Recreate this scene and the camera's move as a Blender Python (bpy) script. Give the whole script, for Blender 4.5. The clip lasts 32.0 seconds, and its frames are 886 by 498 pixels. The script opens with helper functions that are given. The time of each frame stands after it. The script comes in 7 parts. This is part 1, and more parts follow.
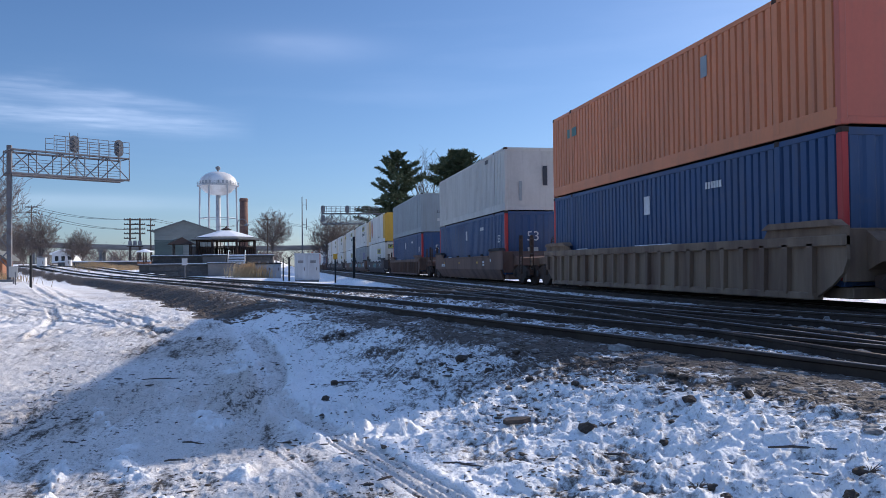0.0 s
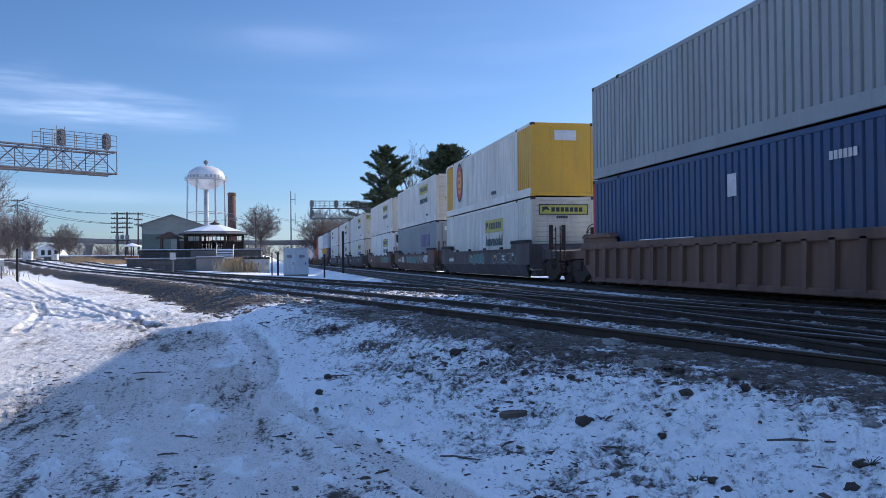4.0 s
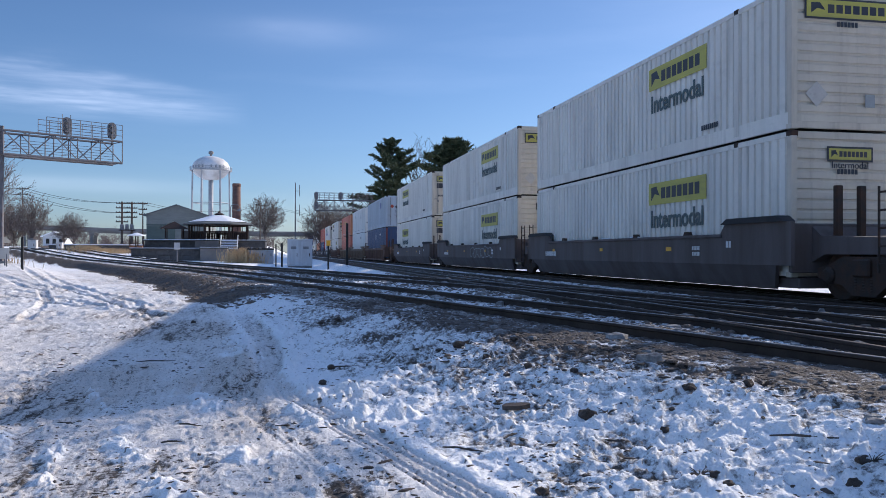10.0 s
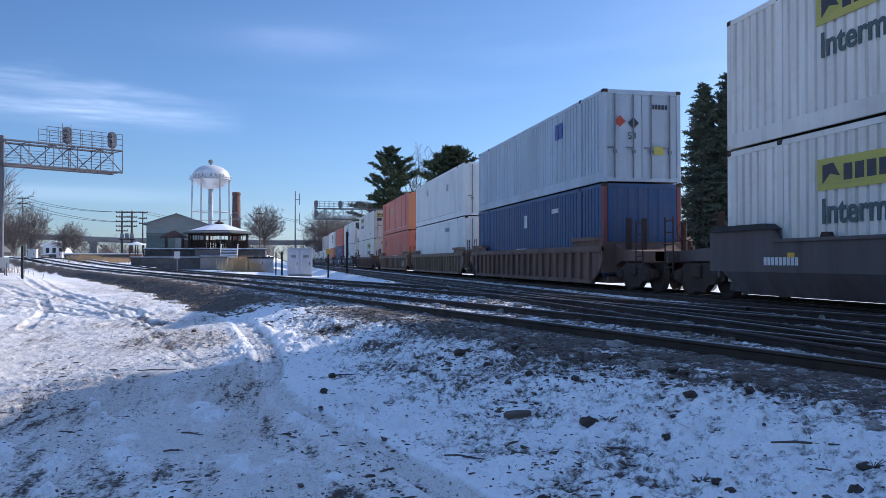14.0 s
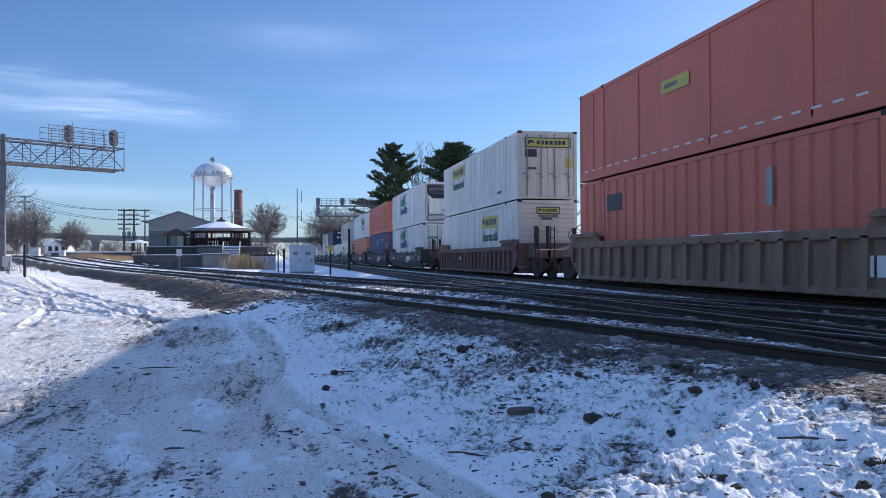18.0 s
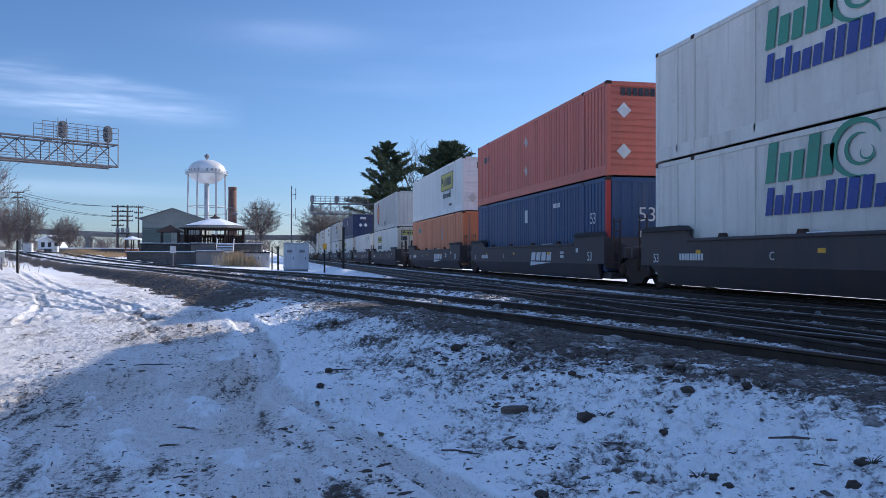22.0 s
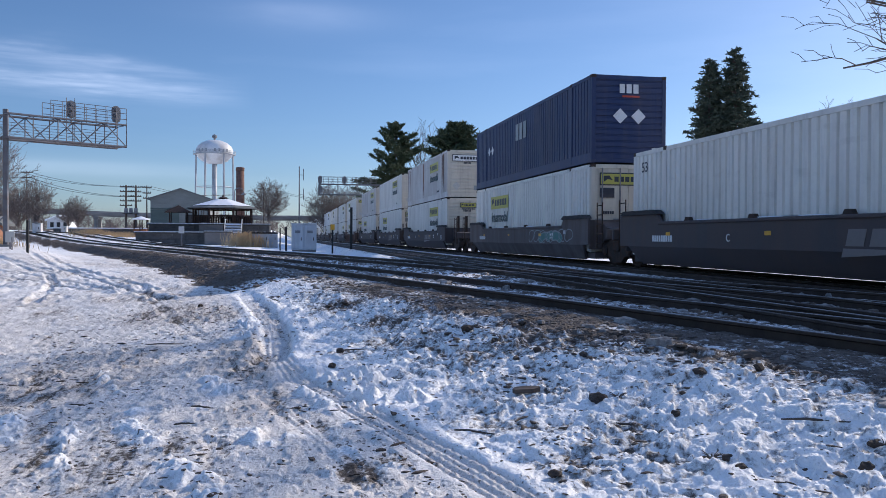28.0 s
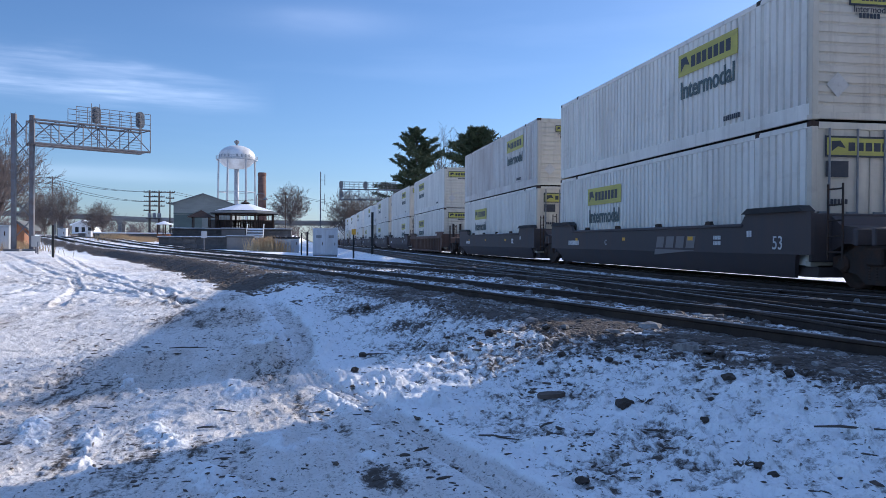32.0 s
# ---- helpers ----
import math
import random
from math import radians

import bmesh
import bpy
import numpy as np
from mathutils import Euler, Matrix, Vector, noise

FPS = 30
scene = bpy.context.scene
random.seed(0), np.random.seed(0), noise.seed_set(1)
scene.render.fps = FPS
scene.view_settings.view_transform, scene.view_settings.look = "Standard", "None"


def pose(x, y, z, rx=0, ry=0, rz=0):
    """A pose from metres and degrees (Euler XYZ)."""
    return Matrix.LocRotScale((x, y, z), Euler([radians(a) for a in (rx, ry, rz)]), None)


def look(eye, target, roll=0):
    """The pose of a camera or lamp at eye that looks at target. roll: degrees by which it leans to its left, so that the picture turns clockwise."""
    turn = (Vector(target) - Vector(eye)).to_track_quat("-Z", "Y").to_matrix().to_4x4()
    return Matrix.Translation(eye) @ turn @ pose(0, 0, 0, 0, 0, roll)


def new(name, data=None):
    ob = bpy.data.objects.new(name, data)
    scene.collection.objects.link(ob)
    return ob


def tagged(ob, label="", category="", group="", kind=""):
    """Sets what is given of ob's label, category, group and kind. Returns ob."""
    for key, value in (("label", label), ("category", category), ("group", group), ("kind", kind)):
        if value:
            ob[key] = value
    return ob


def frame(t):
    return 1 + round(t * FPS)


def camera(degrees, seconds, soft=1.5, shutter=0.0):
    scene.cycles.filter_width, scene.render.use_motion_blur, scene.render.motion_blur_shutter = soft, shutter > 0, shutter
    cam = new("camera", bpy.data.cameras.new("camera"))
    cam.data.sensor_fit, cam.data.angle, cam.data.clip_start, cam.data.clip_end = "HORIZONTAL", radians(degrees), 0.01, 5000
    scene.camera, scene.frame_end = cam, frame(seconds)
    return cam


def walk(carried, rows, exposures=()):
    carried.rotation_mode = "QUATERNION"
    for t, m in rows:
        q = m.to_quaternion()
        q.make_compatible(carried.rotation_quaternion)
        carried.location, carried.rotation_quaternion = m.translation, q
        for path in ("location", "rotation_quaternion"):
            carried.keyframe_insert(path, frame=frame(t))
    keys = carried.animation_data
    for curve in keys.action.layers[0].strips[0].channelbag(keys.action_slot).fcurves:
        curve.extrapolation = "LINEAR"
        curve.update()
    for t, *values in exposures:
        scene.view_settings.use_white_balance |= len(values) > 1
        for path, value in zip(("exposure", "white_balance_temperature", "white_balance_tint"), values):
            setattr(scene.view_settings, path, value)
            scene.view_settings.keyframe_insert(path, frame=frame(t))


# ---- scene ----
SECONDS = 32.0
EYE = (0.0, 0.0, 0.86)
cam = camera(56.55, SECONDS, soft=0.7)
# seconds, heading, pitch, lean, and the sway of the held camera about EYE
VIEW = [
    (0, -79.20, 1.10, -0.66, 0.071, 0.062, 0.028), (0.5, -79.80, 1.07, -0.86, 0.053, 0.079, 0.017),
    (1, -79.74, 1.00, -0.94, 0.057, 0.037, 0.026), (1.5, -79.20, 1.00, -0.82, 0.028, 0.020, 0.012),
    (2, -78.62, 0.96, -0.83, 0.026, 0.025, 0.014), (2.5, -78.29, 1.01, -0.70, 0.038, 0.015, 0.012),
    (3, -78.22, 0.98, -0.60, 0.054, -0.000, 0.004), (3.5, -78.30, 0.88, -0.57, 0.032, 0.005, 0.010),
    (5.5, -78.73, 0.44, -0.22, 0.001, 0.013, -0.001), (6, -78.82, 0.39, -0.08, 0.034, -0.004, 0.002),
    (6.5, -78.86, 0.36, -0.04, 0.084, -0.028, 0.014), (7, -78.94, 0.33, -0.07, 0.028, -0.000, -0.000),
    (7.5, -78.93, 0.32, -0.02, 0.032, -0.007, 0.001), (8, -78.87, 0.29, 0.08, 0.030, -0.016, -0.001),
    (8.5, -78.81, 0.23, 0.09, 0.037, -0.019, 0.003), (9, -78.75, 0.24, 0.12, 0.009, -0.015, -0.004),
    (9.5, -78.72, 0.24, 0.12, -0.019, -0.001, -0.011), (10, -78.68, 0.30, 0.19, 0.019, -0.002, -0.004),
    (10.5, -78.64, 0.36, 0.23, 0.037, -0.017, -0.002), (11, -78.63, 0.42, 0.17, 0.026, -0.012, -0.002),
    (11.5, -78.61, 0.44, 0.10, 0.030, -0.012, -0.002), (12, -78.52, 0.49, 0.21, 0.032, -0.023, 0.002),
    (12.5, -78.49, 0.55, 0.18, 0.020, -0.018, -0.005), (13, -78.51, 0.66, 0.16, 0.024, -0.015, -0.007),
    (13.5, -78.55, 0.76, 0.05, 0.058, -0.032, 0.006), (14, -78.67, 0.86, 0.01, 0.037, -0.014, -0.003),
    (14.5, -78.77, 0.80, -0.10, 0.028, -0.018, 0.005), (16.5, -78.85, 0.45, -0.09, -0.002, -0.015, -0.009),
    (17, -78.78, 0.49, -0.12, 0.014, -0.028, -0.006), (17.5, -78.78, 0.54, -0.24, 0.014, -0.018, -0.006),
    (18, -78.82, 0.63, -0.24, -0.013, -0.003, -0.011), (18.5, -78.87, 0.73, -0.21, 0.007, -0.012, -0.003),
    (19, -78.94, 0.80, -0.20, 0.015, -0.021, -0.000), (19.5, -78.95, 0.85, -0.17, 0.007, -0.017, -0.002),
    (20, -78.87, 0.89, -0.13, -0.002, -0.020, -0.009), (20.5, -78.70, 0.87, -0.10, -0.013, -0.008, -0.012),
    (21, -78.54, 0.76, -0.06, 0.005, -0.012, -0.009), (21.5, -78.41, 0.65, 0.05, 0.011, -0.026, -0.006),
    (22, -78.41, 0.53, 0.13, 0.014, -0.018, -0.007), (22.5, -78.34, 0.47, 0.24, 0.003, -0.022, -0.014),
    (23, -78.18, 0.44, 0.26, 0.005, -0.038, -0.017), (23.5, -78.00, 0.42, -0.02, -0.033, -0.009, -0.012),
    (24, -77.73, 0.42, -0.12, -0.043, 0.001, -0.022), (24.5, -77.52, 0.35, -0.12, -0.038, -0.010, -0.015),
    (25, -77.61, 0.11, -0.14, -0.021, -0.015, -0.012), (25.5, -77.91, -0.17, 0.11, -0.049, -0.046, -0.027),
    (27.5, -78.89, -0.97, 0.49, 0.014, -0.061, -0.016), (28, -78.91, -0.79, 0.31, 0.013, -0.062, -0.008),
    (28.5, -78.99, -0.47, 0.20, -0.009, -0.073, -0.011), (29, -79.13, -0.14, 0.08, 0.012, -0.092, -0.010),
    (29.5, -79.33, 0.09, -0.13, 0.019, -0.078, -0.001), (30, -79.49, 0.15, -0.21, 0.064, -0.105, 0.009),
    (30.5, -79.76, 0.08, -0.27, 0.006, -0.081, -0.011), (31, -80.03, -0.09, -0.16, 0.033, -0.112, -0.011),
    (31.5, -80.25, -0.25, 0.13, -0.033, -0.090, -0.023), (32, -80.34, -0.45, 0.35, -0.043, -0.079, -0.021),
]


def sight(yaw, pitch, lean, dx, dy, dz):
    a, b = radians(yaw), radians(pitch)
    eye = Vector(EYE) + Vector((dx, dy, dz))
    ahead = Vector((math.sin(a) * math.cos(b), math.cos(a) * math.cos(b), math.sin(b)))
    return look(eye, eye + ahead * 10, lean)


walk(cam, [(t, sight(*v)) for t, *v in VIEW], exposures=[(t, e - 0.13, 5600 if t in (0.0, 10.0, 28.0) else 5380, 12) for t, e in ((0.0, 0.24), (2.0, 0.33), (5.0, 0.36), (7.0, 0.31), (9.0, 0.34), (10.0, 0.24), (12.0, 0.4), (14.0, 0.37), (18.0, 0.39), (21.0, 0.27), (24.0, 0.42), (26.0, 0.32), (28.0, 0.18), (29.4, 0.32), (30.2, 0.36), (31.0, 0.24), (SECONDS, 0.36))])

# ---- sky and sun ----
SUN_EL = radians(26.1)
SUN_WAY = Vector((-0.4613, 0.8872, math.tan(SUN_EL))).normalized()
world = bpy.data.worlds.new("world")
scene.world = world
world.use_nodes = True
wn, wl = world.node_tree.nodes, world.node_tree.links
wn.clear()
sky = wn.new("ShaderNodeTexSky")
sky.sky_type, sky.sun_disc = "NISHITA", False
sky.sun_elevation, sky.sun_rotation = SUN_EL, math.atan2(-0.4613, 0.8872)
sky.air_density, sky.dust_density, sky.ozone_density, sky.altitude = 0.9, 0.7, 4.0, 200
# thin cirrus: one long streak low over the bend, a faint wisp above, a little veil elsewhere
def sky_math(op, a, b=0.0, clamp=False):
    t = wn.new("ShaderNodeMath")
    t.operation, t.use_clamp = op, clamp
    for socket, v in zip(t.inputs, (a, b)):
        if isinstance(v, (int, float)):
            socket.default_value = v
        else:
            wl.new(v, socket)
    return t.outputs[0]


def hump(v, middle, width):
    d = sky_math("DIVIDE", sky_math("SUBTRACT", v, middle), width)
    return sky_math("DIVIDE", 1.0, sky_math("ADD", 1.0, sky_math("POWER", sky_math("MULTIPLY", d, d), 1.6)))


def sky_noise(scale, size, detail=7.0):
    mp = wn.new("ShaderNodeMapping")
    mp.inputs["Scale"].default_value = scale
    t = wn.new("ShaderNodeTexNoise")
    t.inputs["Scale"].default_value, t.inputs["Detail"].default_value = size, detail
    wl.new(wtc.outputs["Generated"], mp.inputs["Vector"])
    wl.new(mp.outputs["Vector"], t.inputs["Vector"])
    return t.outputs["Fac"]


wtc = wn.new("ShaderNodeTexCoord")
wsep = wn.new("ShaderNodeSeparateXYZ")
wl.new(wtc.outputs["Generated"], wsep.inputs[0])
wy, wz = wsep.outputs["Y"], wsep.outputs["Z"]
ragged = sky_noise((1.5, 2.2, 9.0), 3.0)
wisps = sky_noise((3.0, 5.0, 70.0), 2.2)
lift = sky_math("ADD", sky_math("MULTIPLY", wy, -0.06), 0.155)
lift = sky_math("ADD", lift, sky_math("MULTIPLY", sky_math("SUBTRACT", ragged, 0.5), 0.045))
side = sky_math("MULTIPLY", sky_math("SUBTRACT", -0.03, wy), 6.0, True)
streak_mask = sky_math("MULTIPLY", sky_math("MULTIPLY", sky_math("ADD", hump(wz, lift, 0.011), sky_math("MULTIPLY", hump(wz, sky_math("ADD", lift, 0.022), 0.006), 0.4)), side), sky_math("MULTIPLY", sky_math("ADD", sky_math("MULTIPLY", wisps, 1.9), -0.25), sky_math("MULTIPLY", ragged, 2.0)))
wisp_mask = sky_math("MULTIPLY", sky_math("MULTIPLY", hump(wz, 0.255, 0.014), hump(wy, 0.02, 0.07)), sky_math("MULTIPLY", ragged, 0.55))
veil = sky_math("MULTIPLY", sky_math("SUBTRACT", sky_noise((1.6, 1.6, 11.0), 1.7), 0.52, True), 0.5)
# unseen pale fill added to the upper sky, mottled, to brighten the shaded ground
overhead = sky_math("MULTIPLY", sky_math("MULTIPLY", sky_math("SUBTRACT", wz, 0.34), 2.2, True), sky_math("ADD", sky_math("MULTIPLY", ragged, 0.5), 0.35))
low_streak = sky_math("MULTIPLY", sky_math("MULTIPLY", hump(wz, 0.075, 0.008), side), sky_math("MULTIPLY", ragged, 0.5))
cloud = sky_math("ADD", sky_math("ADD", streak_mask, wisp_mask), sky_math("ADD", veil, low_streak), True)
wmix = wn.new("ShaderNodeMixRGB")
wmix.blend_type = "ADD"
wmix.inputs[2].default_value = (3.4, 3.1, 2.9, 1)
wl.new(cloud, wmix.inputs["Fac"])
wfill = wn.new("ShaderNodeMixRGB")
wfill.blend_type = "ADD"
wfill.inputs[2].default_value = (2.3, 3.1, 4.7, 1)
wl.new(overhead, wfill.inputs["Fac"])
wbg = wn.new("ShaderNodeBackground")
wbg.inputs["Strength"].default_value = 0.1
wout = wn.new("ShaderNodeOutputWorld")
wl.new(sky.outputs["Color"], wmix.inputs[1])
wl.new(wmix.outputs["Color"], wfill.inputs[1])
wl.new(wfill.outputs["Color"], wbg.inputs["Color"])
wl.new(wbg.outputs["Background"], wout.inputs["Surface"])
sun = new("sun", bpy.data.lights.new("sun", "SUN"))
sun.data.energy, sun.data.angle, sun.data.color = 4.7, radians(0.55), (1.0, 0.82, 0.6)
sun.matrix_world = look(SUN_WAY * 100, (0, 0, 0))


# ---- materials ----
def nodes_of(name):
    m = bpy.data.materials.new(name)
    m.use_nodes = True
    n, l = m.node_tree.nodes, m.node_tree.links
    return m, n, l, n["Principled BSDF"]


def mat(name, base, worn, scale=3.0, stretch=(1, 1, 1), amount=0.5, rough=0.6, metal=0.0, bump=0.15, fine=40.0, vary=0.12, edge=0.18, spec=0.4):
    """A worn surface: base colour, stains of a second colour, grain and fine relief."""
    m, n, l, bsdf = nodes_of(name)
    tc, info = n.new("ShaderNodeTexCoord"), n.new("ShaderNodeObjectInfo")
    add = n.new("ShaderNodeVectorMath")
    add.operation = "MULTIPLY_ADD"
    add.inputs[1].default_value = (37, 53, 71)
    mp = n.new("ShaderNodeMapping")
    mp.inputs["Scale"].default_value = stretch
    l.new(info.outputs["Random"], add.inputs[0])
    l.new(tc.outputs["Object"], add.inputs[2])
    l.new(add.outputs[0], mp.inputs["Vector"])
    big, small = n.new("ShaderNodeTexNoise"), n.new("ShaderNodeTexNoise")
    big.inputs["Scale"].default_value, big.inputs["Detail"].default_value, big.inputs["Roughness"].default_value = scale, 6, 0.6
    small.inputs["Scale"].default_value, small.inputs["Detail"].default_value = fine, 3
    l.new(mp.outputs[0], big.inputs["Vector"])
    l.new(add.outputs[0], small.inputs["Vector"])
    ramp = n.new("ShaderNodeValToRGB")
    mid = 0.72 - 0.32 * amount
    ramp.color_ramp.elements[0].position, ramp.color_ramp.elements[1].position = mid - edge, mid + edge
    l.new(big.outputs["Fac"], ramp.inputs["Fac"])
    mix = n.new("ShaderNodeMixRGB")
    mix.inputs[1].default_value, mix.inputs[2].default_value = (*base, 1), (*worn, 1)
    l.new(ramp.outputs["Color"], mix.inputs["Fac"])
    grain = n.new("ShaderNodeMapRange")
    grain.inputs["To Min"].default_value, grain.inputs["To Max"].default_value = 1 - vary, 1 + vary
    l.new(small.outputs["Fac"], grain.inputs["Value"])
    hue = n.new("ShaderNodeHueSaturation")
    l.new(mix.outputs["Color"], hue.inputs["Color"])
    l.new(grain.outputs["Result"], hue.inputs["Value"])
    l.new(hue.outputs["Color"], bsdf.inputs["Base Color"])
    rr = n.new("ShaderNodeMapRange")
    rr.inputs["To Min"].default_value, rr.inputs["To Max"].default_value = max(rough - 0.12, 0.05), min(rough + 0.15, 1)
    l.new(big.outputs["Fac"], rr.inputs["Value"])
    l.new(rr.outputs["Result"], bsdf.inputs["Roughness"])
    bsdf.inputs["Metallic"].default_value = metal
    bsdf.inputs["Specular IOR Level"].default_value = spec
    bp = n.new("ShaderNodeBump")
    bp.inputs["Strength"].default_value, bp.inputs["Distance"].default_value = bump, 0.02
    l.new(small.outputs["Fac"], bp.inputs["Height"])
    l.new(bp.outputs["Normal"], bsdf.inputs["Normal"])
    return m


STREAK = (1.6, 1.6, 0.22)


def paint(name, base, dirt=(0.16, 0.13, 0.1), amount=0.35, rough=0.5):
    """Weathered enamel: broad fading, grime run-off in thin vertical streaks, scuffs."""
    m = mat(name, base, tuple(0.68 * b + 0.32 * d for b, d in zip(base, dirt)), 0.8, (1.0, 1.0, 0.3), amount, rough, bump=0.05, fine=9, vary=0.06, edge=0.22)
    n, l = m.node_tree.nodes, m.node_tree.links
    bsdf = n["Principled BSDF"]
    src = bsdf.inputs["Base Color"].links[0].from_socket
    offset = next(k for k in n if k.bl_idname == "ShaderNodeVectorMath").outputs[0]
    def layer(stretch, scale, low, high):
        mp, t, r = n.new("ShaderNodeMapping"), n.new("ShaderNodeTexNoise"), n.new("ShaderNodeMapRange")
        mp.inputs["Scale"].default_value = stretch
        t.inputs["Scale"].default_value, t.inputs["Detail"].default_value, t.inputs["Roughness"].default_value = scale, 5, 0.62
        r.inputs["From Min"].default_value, r.inputs["From Max"].default_value = low, high
        l.new(offset, mp.inputs["Vector"])
        l.new(mp.outputs[0], t.inputs["Vector"])
        l.new(t.outputs["Fac"], r.inputs["Value"])
        return r.outputs["Result"]
    run_off, scuff = layer((1.0, 1.0, 0.07), 4.0, 0.52, 0.8), layer((0.35, 0.6, 1.0), 2.6, 0.58, 0.72)
    for fac, share, colour in ((run_off, 0.12 + 0.5 * amount, dirt), (scuff, 0.12 + 0.4 * amount, tuple(0.5 * b + 0.5 * d for b, d in zip(base, dirt)))):
        k, mix = n.new("ShaderNodeMath"), n.new("ShaderNodeMixRGB")
        k.operation = "MULTIPLY"
        k.inputs[1].default_value = min(share, 0.7)
        l.new(fac, k.inputs[0])
        l.new(k.outputs[0], mix.inputs["Fac"])
        l.new(src, mix.inputs[1])
        mix.inputs[2].default_value = (*colour, 1)
        src = mix.outputs["Color"]
    l.new(src, bsdf.inputs["Base Color"])
    return m


